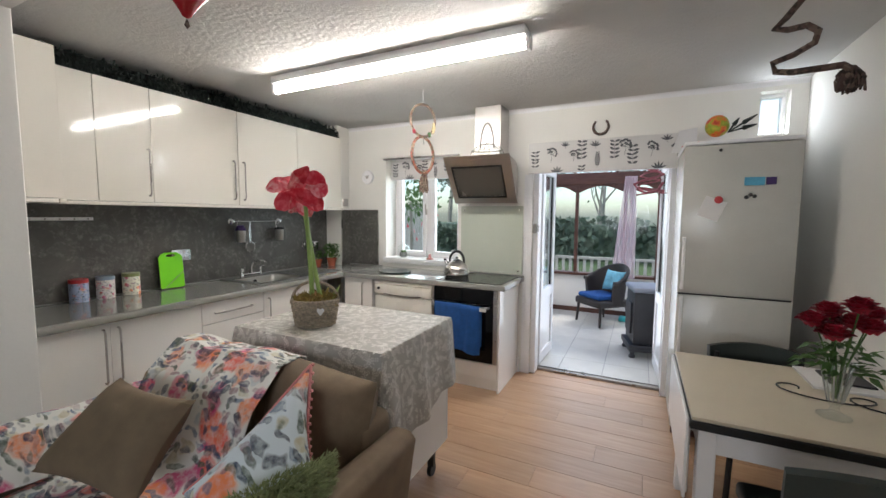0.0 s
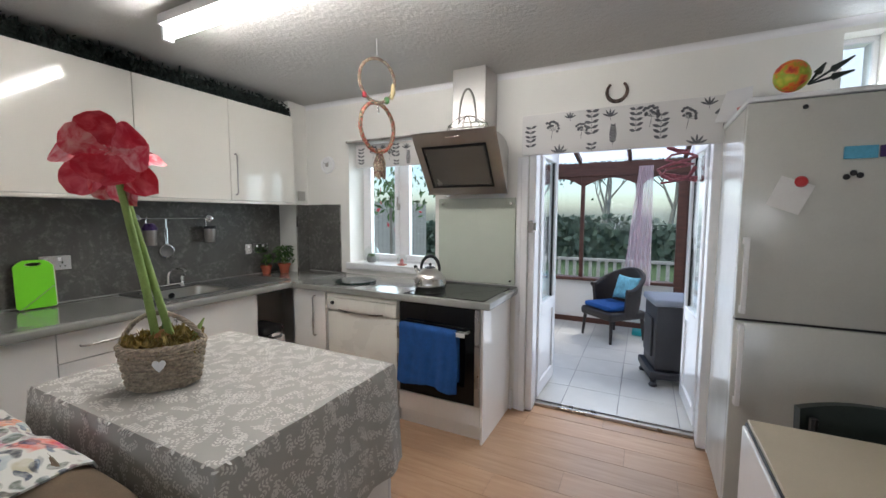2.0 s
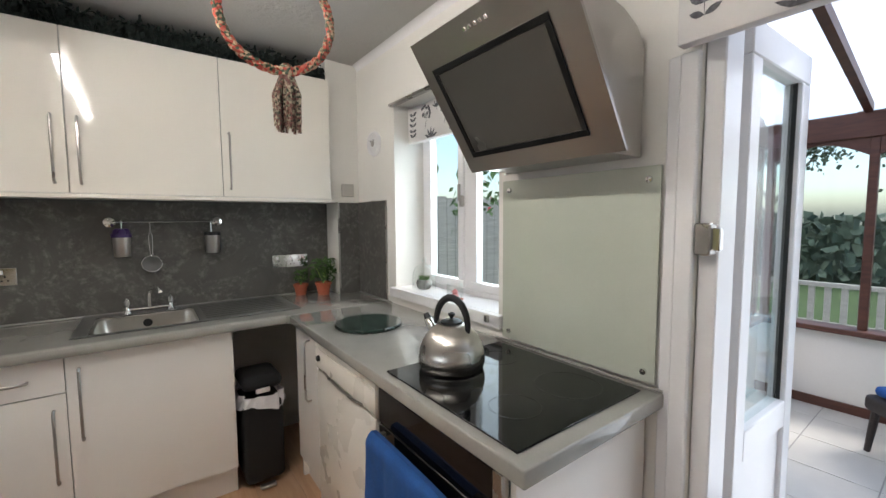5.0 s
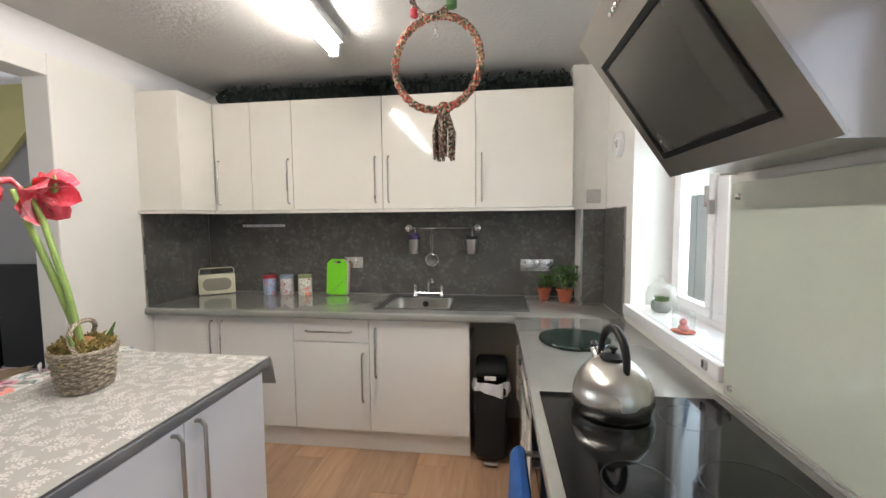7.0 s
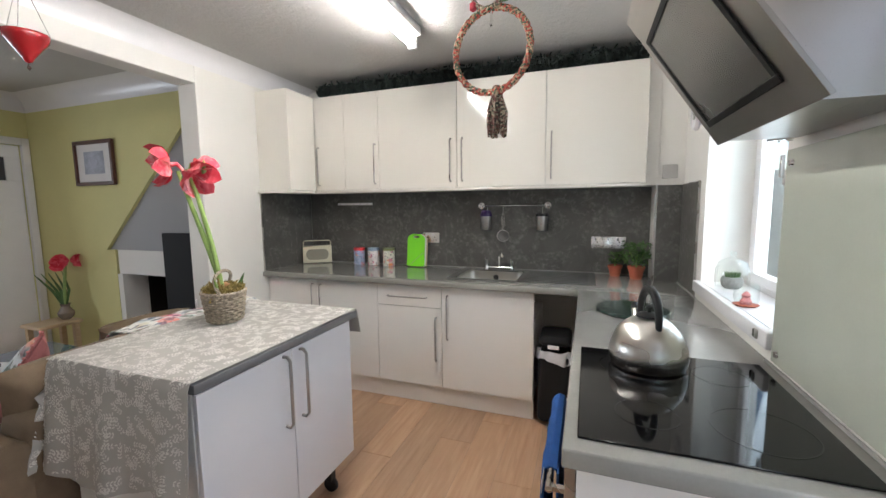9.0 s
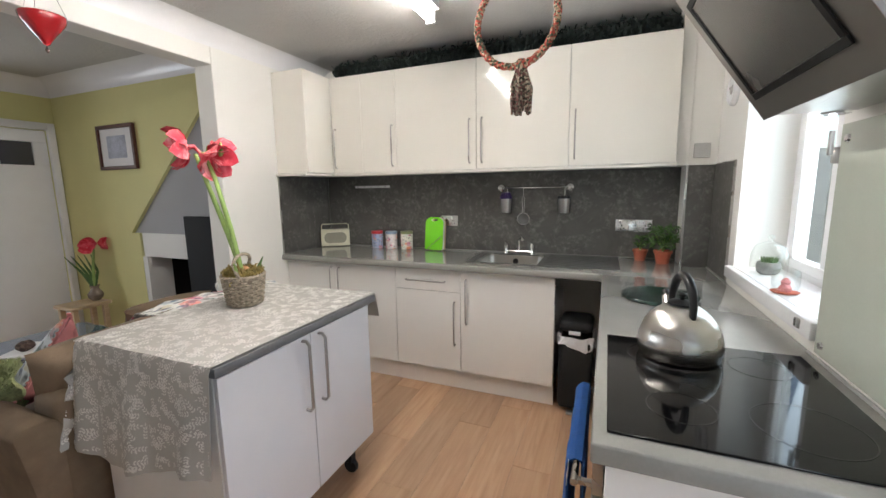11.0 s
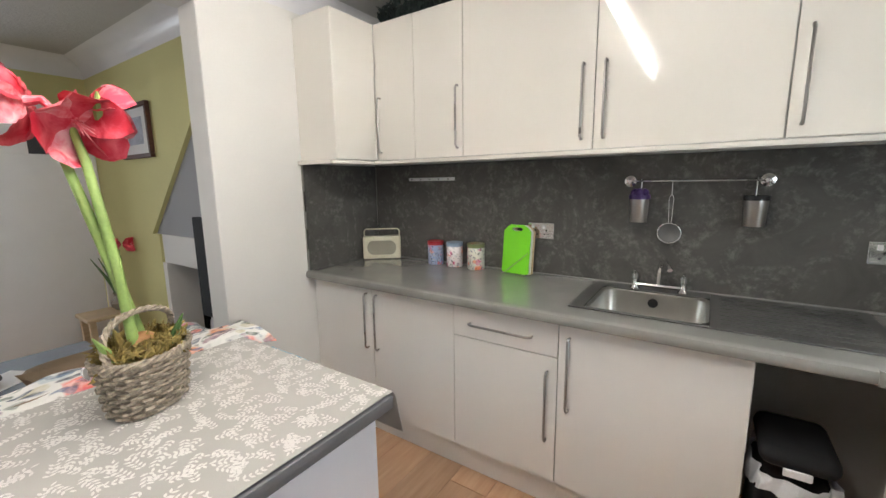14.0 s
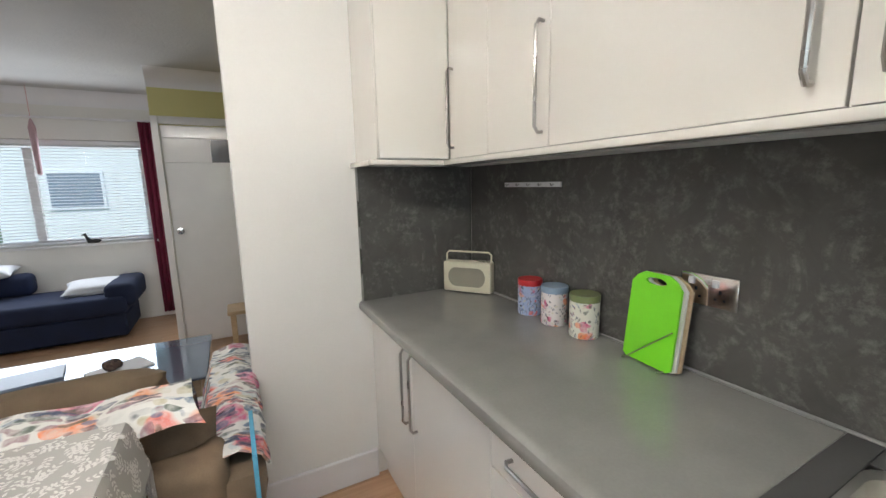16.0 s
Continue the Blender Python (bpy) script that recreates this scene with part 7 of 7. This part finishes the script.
part("front_door", moved(box(-0.19, -0.171, -0.13, 0.13, 0.24, 0.58, 0.006), SM), STOVE, st)
for x in (-0.17, 0.18):
    for y in (-0.19, 0.19):
        part("foot", moved(lathe([(0.03, 0.002), (0.035, 0.02), (0.02, 0.04), (0.03, 0.069)], (x, y, 0), 12), SM), STOVE, st)
bt = thing("rope_bundle_toy", (3.42, 0.95, 1.9), "red and grey knotted rope toy hanging in the conservatory", "hanging rope toy")
rb = random.Random(8)
RB = plain("dark_pink_rope", (0.36, 0.10, 0.12), 0.8, var=0.5, scale=40)
spp = [(3.31 + 0.10 * math.sin(i * 0.9) * (0.5 + i / 14), 0.62 + 0.09 * math.cos(i * 0.9), 2.14 - i * 0.028) for i in range(16)]
part("coil", sweep(spp, 0.011, 8), RB, bt)
part("coil", sweep([(3.31 + 0.09 * math.sin(i * 1.3 + 2) * (0.4 + i / 20), 0.62 + 0.08 * math.cos(i * 1.3 + 2), 2.12 - i * 0.020) for i in range(22)], 0.008, 6), RB, bt)
part("bough", sweep([(3.20, 0.60, 1.76), (3.28, 0.62, 1.72), (3.38, 0.63, 1.74), (3.42, 0.62, 1.82)], 0.014, 7), RB, bt)
part("cord", sweep([(3.31, 0.62, 2.14), (3.31, 0.62, slope(0.62) + 0.04)], 0.003, 5), BLACK, bt)
part("loop", sweep([(3.31 + 0.07 * math.cos(i * 0.5), 0.62 + 0.05 * math.sin(i * 0.5), 2.06 + 0.03 * math.sin(i * 1.1)) for i in range(13)], 0.009, 6), RB, bt)

# ---------------- lounge ----------------
ld = tagged(thing("door_3", (1.25, -5.51, 0), "white flush lounge door with a small dark pane", "door"), kind="structure")
part("leaf", join(box(0.895, 1.605, -5.57, -5.53, 0.01, 1.70, 0.003), box(0.895, 1.0, -5.57, -5.53, 1.701, 1.91), box(1.235, 1.605, -5.57, -5.53, 1.701, 1.91), box(0.895, 1.605, -5.57, -5.53, 1.911, 2.02, 0.003)), TRIM, ld)
part("pane", box(1.0, 1.235, -5.555, -5.545, 1.70, 1.911), plain("dark_obscured_glass", (0.06, 0.06, 0.07), 0.15, relief=0), ld)
part("pane_trim", join(box(0.985, 1.25, -5.5295, -5.522, 1.69, 1.70), box(0.985, 1.25, -5.5295, -5.522, 1.911, 1.921)), TRIM, ld)
part("door_handle", moved(lathe([(0.001, 0), (0.026, 0), (0.024, 0.01), (0.012, 0.014), (0.014, 0.035), (0.028, 0.045), (0.028, 0.06), (0.001, 0.066)], n=20), Matrix.Translation((1.54, -5.529, 1.09)) @ pose(0, 0, 0, -90, 0, 0)), CHROME, ld)
setting("door_frame", join(box(0.835, 0.893, -5.52, -5.48, 0, 2.09, 0.005), box(1.607, 1.662, -5.52, -5.48, 0, 2.09, 0.005), box(0.893, 1.607, -5.52, -5.48, 2.025, 2.09, 0.005)), TRIM)
pc = thing("framed_picture", (0.84, -4.62, 1.82), "dark wood framed pale print on the yellow wall", "picture")
part("frame", join(box(0.832, 0.862, -4.812, -4.305, 1.637, 1.667, 0.004), box(0.832, 0.862, -4.812, -4.305, 1.987, 2.017, 0.004), box(0.832, 0.862, -4.812, -4.782, 1.667, 1.987, 0.004), box(0.832, 0.862, -4.335, -4.305, 1.667, 1.987, 0.004)), BROWNWOOD, pc)
part("mount", box(0.832, 0.846, -4.781, -4.336, 1.668, 1.986), PAPER, pc)
part("print", box(0.8462, 0.848, -4.69, -4.43, 1.735, 1.925), plain("blue_grey_print", (0.42, 0.44, 0.52), 0.6, var=0.3, scale=9), pc)

ws = tagged(thing("window_4", (2.9, -6.8, 0.9), "white lounge window behind a slatted blind", "window"), kind="structure")
part("outer_frame", join(box(1.932, 3.848, -6.90, -6.84, 0.912, 0.96), box(1.932, 3.848, -6.90, -6.84, 1.93, 1.988), box(1.932, 1.98, -6.90, -6.84, 0.94, 1.91), box(3.79, 3.848, -6.90, -6.84, 0.94, 1.91), box(2.86, 2.93, -6.90, -6.84, 0.94, 1.91)), TRIM, ws)
for a, b in ((1.96, 2.86), (2.93, 3.79)):
    p = part("pane", box(a, b, -6.875, -6.869, 0.94, 1.91), PANE, ws, smooth=False)
    p.visible_shadow = False
part("window_sill", box(1.88, 3.9, -6.838, -6.70, 0.885, 0.91, 0.005), TRIM, ws)
vb = thing("venetian_blind", (2.9, -6.8, 1.9), "white slatted venetian blind half open across the lounge window", "blind")
part("headrail", box(1.94, 3.83, -6.82, -6.78, 1.945, 1.985), TRIM, vb)
slat = None
for i in range(32):
    z = 0.93 + i * 0.0315
    sl = box(1.945, 3.82, -0.0145, 0.0145, -0.0008, 0.0008)
    sl.transform(Matrix.Translation((0, -6.80, z)) @ pose(0, 0, 0, -14, 0, 0))
    part("slat", sl, TRIM, vb)
for x in (2.2, 2.88, 3.5):
    part("ladder_cord", box(x, x + 0.003, -6.782, -6.779, 0.9, 1.92), TRIM, vb)
cu = thing("curtain", (1.8, -6.68, 1.1), "burgundy curtain tied back beside the lounge window", "curtain")
def curt(u, v):
    return (1.75 + 0.18 * u * (1 - 0.25 * v) + 0.03 * v, -6.69 + 0.022 * math.sin(u * 22), 2.19 - 2.13 * v)
part("cloth", grid_sheet(curt, 40, 12, 0.004), BURGUNDY, cu)
part("rail", sweep([(1.70, -6.71, 2.20), (4.2, -6.71, 2.20)], 0.012, 8), TRIM, cu)

sf = thing("day_bed", (2.9, -6.45, 0), "navy upholstered day bed with a raised end under the lounge window", "day bed")
part("mattress", box(2.12, 4.1, -6.72, -6.02, 0.26, 0.44, 0.05, 3), NAVY, sf)
part("base", box(2.14, 4.08, -6.70, -6.06, 0.03, 0.259, 0.02), NAVY, sf)
part("raised_end", box(2.05, 2.30, -6.72, -6.06, 0.32, 0.56, 0.06, 3), NAVY, sf)
part("back_bolster", box(2.95, 4.1, -6.74, -6.56, 0.44, 0.66, 0.06, 3), NAVY, sf)
solo("bed_pillow", cushion((2.42, -6.40, 0.50), 0.50, 0.34, 0.12, (80, 0, 6)), LIGHTGREY, "pale grey pillow lying on the navy day bed", "pillow")
solo("bed_pillow", cushion((3.25, -6.60, 0.70), 0.40, 0.26, 0.10, (80, 0, 0)), LIGHTGREY, "pale grey pillow on the bolster", "pillow")

gt = thing("coffee_table", (2.2, -4.05, 0), "glass topped coffee table reflecting the window", "coffee table")
part("glass_top", box(1.33, 2.75, -4.45, -3.70, 0.405, 0.42, 0.004), GLASSTABLE, gt)
part("frame", join(box(1.37, 2.71, -4.41, -3.74, 0.34, 0.36), box(1.5, 2.6, -4.3, -3.85, 0.1, 0.12)), PALEWOOD, gt)
for x in (1.37, 2.66):
    for y in (-4.41, -3.79):
        part("leg", box(x, x + 0.05, y, y + 0.05, 0.002, 0.404, 0.004), PALEWOOD, gt)
solo("book", moved(box(-0.15, 0.15, -0.11, 0.11, 0.421, 0.435, 0.002), Matrix.Translation((2.22, -4.16, 0)) @ pose(0, 0, 0, 0, 0, 12)), plain("blue_grey_cover", (0.20, 0.25, 0.33), 0.4), "blue-grey book lying on the glass coffee table", "book")
solo("book", moved(box(-0.14, 0.14, -0.10, 0.10, 0.421, 0.430, 0.002), Matrix.Translation((1.79, -4.06, 0)) @ pose(0, 0, 0, 0, 0, 30)), PAPER, "pale open magazine on the glass coffee table", "magazine")
q = bmesh.new()
bmesh.ops.create_icosphere(q, subdivisions=3, radius=0.045, matrix=Matrix.Translation((1.82, -4.05, 0.462)) @ Matrix.Diagonal((1.1, 0.9, 0.75, 1)))
for v in q.verts:
    v.co += Vector((0, 0, 0.006 * math.sin(v.co.x * 90) * math.cos(v.co.y * 80)))
solo("stone_ornament", q, TAN, "round brown stone on the glass coffee table", "ornament")

sl = thing("stool", (1.05, -5.1, 0), "small pale wooden stool in the lounge corner", "stool")
part("seat", box(0.92, 1.23, -5.08, -4.80, 0.43, 0.46, 0.006), PALEWOOD, sl)
for x in (0.94, 1.17):
    for y in (-5.06, -4.86):
        part("leg", box(x, x + 0.04, y, y + 0.04, 0.002, 0.429, 0.003), PALEWOOD, sl)
a2 = thing("amaryllis_vase", (0.95, -4.98, 0.46), "red amaryllis blooms in a round glass vase on the stool", "vase of flowers")
part("vase", lathe([(0.03, 0), (0.055, 0.03), (0.06, 0.06), (0.035, 0.10), (0.03, 0.12), (0.04, 0.14), (0.036, 0.14), (0.026, 0.12), (0.03, 0.10), (0.052, 0.06), (0.001, 0.01)], (0.98, -4.92, 0.461), 20), plain("smoky_glass", (0.25, 0.2, 0.16), 0.15), a2)
part("stem", sweep([(0.98, -4.92, 0.52), (0.97, -4.93, 0.72), (0.93, -4.96, 0.935)], 0.012, 8), STEM, a2)
for i in range(5):
    part("leaf", sweep([(0.98, -4.92, 0.56), (0.98 + 0.02 * (i - 2), -4.92 - 0.02 * i, 0.72), (0.96 + 0.05 * (i - 2), -5.16, 0.86)], [0.012, 0.012, 0.003], 5), LEAF, a2)
for i, (dx, dy, dz) in enumerate(((-0.07, 0.02, 0), (0.03, 0.0, 0.01), (0.0, -0.09, 0.0), (0.08, 0.06, -0.01))):
    trumpet(a2, (0.92 + dx, -4.96 + dy, 0.965 + dz), (dx * 6 + 0.5, dy * 4 + 0.8, 0.2), 0.075, 0.03, [PETAL], 20 + i)
tv = thing("television", (0.9, -3.5, 0.9), "black television edge standing by the understairs space", "television")
part("screen", box(0.86, 0.90, -3.74, -3.25, 0.60, 1.24, 0.006), plain("matt_black_casing", (0.006, 0.006, 0.007), 0.8), tv)
part("stand", box(0.84, 1.0, -3.58, -3.30, 0.002, 0.549, 0.006), BLACK, tv)
solo("storage_bag", cushion((0.55, -4.1, 0.30), 0.3, 0.4, 0.25, (0, 0, 70)), LIGHTGREY, "pale cloth bag stored under the stairs", "bag")
solo("storage_bag", cushion((0.5, -3.8, 0.45), 0.3, 0.3, 0.25, (0, 20, 60)), GREYTOP, "grey cloth bag stored under the stairs", "bag")
wc = thing("wind_chime", (2.75, -6.5, 1.9), "faded pink wind chime hanging in front of the lounge window", "wind chime")
part("string", sweep([(2.72, -6.5, 2.464), (2.72, -6.5, 2.18)], 0.002, 4), PINK, wc)
part("body", lathe([(0.001, 0), (0.02, 0.02), (0.03, 0.45), (0.012, 0.52), (0.001, 0.54)], (2.72, -6.5, 1.62), 12), plain("faded_pink", (0.40, 0.26, 0.28), 0.7), wc)
du = thing("duck_ornament", (2.5, -6.77, 0.886), "small dark duck figure on the lounge window sill", "ornament")
part("body", sweep([(2.40, -6.76, 0.935), (2.45, -6.76, 0.925), (2.50, -6.76, 0.93), (2.525, -6.76, 0.985)], [0.008, 0.03, 0.026, 0.012], 10), BLACK, du)
part("head", sweep([(2.525, -6.76, 0.985), (2.53, -6.76, 1.005), (2.56, -6.76, 1.0)], [0.014, 0.018, 0.005], 8), BLACK, du)
part("foot", box(2.44, 2.52, -6.78, -6.74, 0.886, 0.905, 0.003), BLACK, du)
pn = thing("ceiling_vent_rose", (2.6, -4.6, 2.47), "brown shade fitting on the lounge ceiling", "ceiling light")
part("shade", lathe([(0.10, 0.0), (0.17, 0.03), (0.18, 0.05), (0.001, 0.052)], (2.75, -5.1, 2.446), 24), PALEWOOD, pn)

# ---------------- outside ----------------
def tree(x, y, h, r, seed, leaves=900, pale=False):
    e = thing("tree", (x, y, -0.06), "bare pale-trunked garden tree with thin limbs" if pale else "dense green garden tree behind the lawn", "tree")
    rt = random.Random(seed)
    limbs = None
    tips = []
    def grow(p, d, l, rad, lev):
        nonlocal limbs
        mid = p + d * l * 0.5 + Vector((rt.uniform(-1, 1), rt.uniform(-1, 1), 0)) * l * 0.06
        end = p + d * l
        t = sweep([p, mid, end], [rad, rad * 0.8, rad * 0.55], 6)
        limbs = t if limbs is None else join(limbs, t)
        if lev == 0:
            tips.append(end)
            return
        for i in range(3):
            nd_ = (d + Vector((rt.uniform(-0.8, 0.8), rt.uniform(-0.8, 0.8), rt.uniform(-0.1, 0.5)))).normalized()
            grow(end if i else p + d * l * 0.75, nd_, l * rt.uniform(0.6, 0.75), rad * 0.5, lev - 1)
    grow(Vector((x, y, -0.1)), Vector((0.05, 0, 1)).normalized(), h * 0.42, r, 3)
    part("trunk", limbs, BARK, e)
    bm = bmesh.new()
    for i in range(leaves):
        c = rt.choice(tips) + Vector((rt.gauss(0, 1), rt.gauss(0, 1), rt.gauss(0, 0.8))) * h * 0.075
        s = h * rt.uniform(0.008, 0.02)
        m = Matrix.Translation(c) @ Euler((rt.uniform(0, 6), rt.uniform(0, 6), rt.uniform(0, 6))).to_matrix().to_4x4()
        bm.faces.new([bm.verts.new(m @ Vector(q)) for q in ((-s, -s * 0.6, 0), (s, -s * 0.5, 0), (s * 0.8, s * 0.7, 0), (-s * 0.7, s * 0.6, 0))])
    part("crown", bm, HEDGE, e, smooth=False)
for i, (x, y, h, r, pale) in enumerate(((-1.6, 16, 4.6, 0.16, False), (1.2, 19, 5, 0.12, True), (2.8, 15, 6.2, 0.14, True), (4.4, 21, 5.6, 0.16, False), (6.5, 16, 5, 0.15, False), (-4.5, 15, 5.5, 0.16, False), (9.5, 16, 7, 0.2, False), (1.8, 13.5, 5.0, 0.10, True), (-8, 20, 8, 0.2, False))):
    tree(x, y, h, r, 40 + i, 260 if pale else 1500, pale)
def hedge(x0, x1, y0, y1, h, seed, n):
    e = thing("hedge", ((x0 + x1) / 2, y0, 0), "dense dark green garden hedge", "hedge", kind="stuff")
    rh = random.Random(seed)
    core = box(x0, x1, y0 + 0.2, y1, -0.1, h * 0.8, 0.1, 2)
    part("core", core, HEDGE, e)
    bm = bmesh.new()
    for i in range(n):
        u = rh.random()
        xx = x0 + (x1 - x0) * u
        top = h * (0.86 + 0.14 * math.sin(u * 17) + 0.06 * math.sin(u * 51))
        zz = rh.random() * top
        c = Vector((xx, y0 + rh.uniform(-0.25, 0.5), zz))
        s = rh.uniform(0.06, 0.15)
        m = Matrix.Translation(c) @ Euler((rh.uniform(0, 6), rh.uniform(0, 6), rh.uniform(0, 6))).to_matrix().to_4x4()
        bm.faces.new([bm.verts.new(m @ Vector(q)) for q in ((-s, -s * 0.6, 0), (s, -s * 0.5, 0), (s * 0.8, s * 0.7, 0), (-s * 0.7, s * 0.6, 0))])
    part("leaves", bm, HEDGE, e, kind="stuff", smooth=False)
hedge(-12, 16, 11, 12.5, 1.5, 5, 6000)
setting("patio", box(-3, 8, 3.06, 5.6, -0.058, -0.02), PAVE, "concrete patio behind the conservatory")
bal = thing("balustrade", (3, 5.4, -0.02), "weathered pale timber balustrade along the patio", "fence")
part("rail", box(-1.0, 7.0, 5.38, 5.46, 0.58, 0.63), FENCE, bal)
part("rail", box(-1.0, 7.0, 5.39, 5.45, 0.10, 0.15), FENCE, bal)
for i in range(54):
    part("baluster", box(-0.95 + i * 0.148, -0.95 + i * 0.148 + 0.06, 5.40, 5.44, -0.02 if i % 9 == 0 else 0.15, 0.58), FENCE, bal)
sf2 = thing("side_fence", (-1.6, 3, 0), "grey weathered close-board garden fence", "fence")
for i in range(44):
    part("fence_board", box(-1.62, -1.60, -1.0 + i * 0.15, -1.0 + i * 0.15 + 0.142, -0.05, 1.72 + 0.01 * (i % 3)), FENCE, sf2)
part("rail", box(-1.66, -1.621, -1.0, 5.6, 1.3, 1.4), FENCE, sf2)
fp = thing("outdoor_plant", (0.1, 1.5, 0), "leafy green shrub with red flowers outside the kitchen window", "shrub")
rf_ = random.Random(31)
for nm, mt, n, zc in (("leaves", LEAF, 260, 1.75), ("blooms", PETAL, 14, 1.45)):
    bm = bmesh.new()
    for i in range(n):
        c = Vector((0.15 + rf_.gauss(0, 0.2), 1.5 + rf_.gauss(0, 0.3), zc + rf_.gauss(0, 0.16)))
        s = rf_.uniform(0.03, 0.07)
        m = Matrix.Translation(c) @ Euler((rf_.uniform(0, 6), rf_.uniform(0, 6), rf_.uniform(0, 6))).to_matrix().to_4x4()
        bm.faces.new([bm.verts.new(m @ Vector(q)) for q in ((-s, 0, 0), (0, -s * 0.4, 0), (s, 0, 0), (0, s * 0.4, 0))])
    part(nm, bm, mt, fp, smooth=False)
part("stem", sweep([(0.12, 1.5, -0.05), (0.16, 1.5, 0.9), (0.15, 1.5, 1.7)], 0.02, 8), BARK, fp)


HOUSEGLASS = plain("grey_house_window", (0.22, 0.25, 0.30), 0.15, relief=0)
def house(x, y, w, d, h, face):
    e = thing("house", (x, y, 0), "white rendered house with a grey tiled roof across the road", "house")
    s = 1 if face > 0 else -1
    part("wall", box(x - w / 2, x + w / 2, y - d / 2, y + d / 2, -0.1, h), RENDERW, e)
    part("roof", prism([(x - w / 2 - 0.3, h), (x + w / 2 + 0.3, h), (x, h + 2.2)], "y", y - d / 2 - 0.3, y + d / 2 + 0.3), ROOFT, e)
    for i in range(3):
        for z in (0.9, 3.4):
            if z + 1.2 > h:
                continue
            wx = x - w / 3 + i * w / 3
            wn_ = part("window", box(wx - 0.7, wx + 0.7, y + s * d / 2, y + s * d / 2 + s * 0.04 if s > 0 else y - d / 2, z, z + 1.2) if s > 0 else box(wx - 0.7, wx + 0.7, y - d / 2 - 0.04, y - d / 2, z, z + 1.2), TRIM, e)
            part("pane", box(wx - 0.62, wx + 0.62, y + s * (d / 2 + 0.045) - 0.004, y + s * (d / 2 + 0.045) + 0.004, z + 0.08, z + 1.12), HOUSEGLASS, wn_)
house(1.6, -21, 11, 7, 5.2, 1)
house(-11, -24, 9, 7, 5.2, 1)
setting("road", box(-60, 60, -15.5, -10.5, -0.059, -0.03), plain("asphalt", (0.07, 0.07, 0.07), 0.9, var=0.15), "asphalt road")

# ---------------- floor pieces ----------------
PW, PL = 0.198, 1.2
proto = {}
def plank(x0, x1, y0, y1):
    key = (round(x1 - x0, 3), round(y1 - y0, 3))
    if key not in proto:
        bm = box(0, x1 - x0 - 0.0018, 0, y1 - y0 - 0.0018, -0.003, 0.0, 0.0008)
        me = bpy.data.meshes.new("plank")
        bm.to_mesh(me)
        bm.free()
        me.materials.append(PLANK)
        proto[key] = me
    ob = new("plank", proto[key])
    ob.location = (x0, y0, 0)
    ob.parent = FLOOR
FLOOR = bpy.data.objects["floor"]
rp_ = random.Random(2)
row, y = 0, -0.002
while y > -6.74:
    y0 = max(y - PW, -6.745)
    off = [0, 0.55, 0.28, 0.85][row % 4]
    x = -0.0 - off
    while x < 4.26:
        a, b = max(x, 0.002), min(x + PL, 4.258)
        if b - a > 0.03:
            plank(a, b, y0, y)
        x += PL
    y -= PW
    row += 1
for a, b in ((2.402, 2.90), (2.90, 3.448)):
    plank(a, b, 0.0, 0.124)
TFLOOR = bpy.data.objects["conservatory_slab"]
tme = None
ty = 0.205
while ty < CYN:
    tx = 1.78
    while tx < CXE:
        if tme is None:
            bm = box(0, 0.395, 0, 0.395, -0.0035, 0.0005, 0.0015)
            tme = bpy.data.meshes.new("tile")
            bm.to_mesh(tme)
            bm.free()
            tme.materials.append(TILE)
        ob = new("tile", tme)
        ob.location = (tx, ty, 0)
        ob.parent = TFLOOR
        tx += 0.40
    ty += 0.40
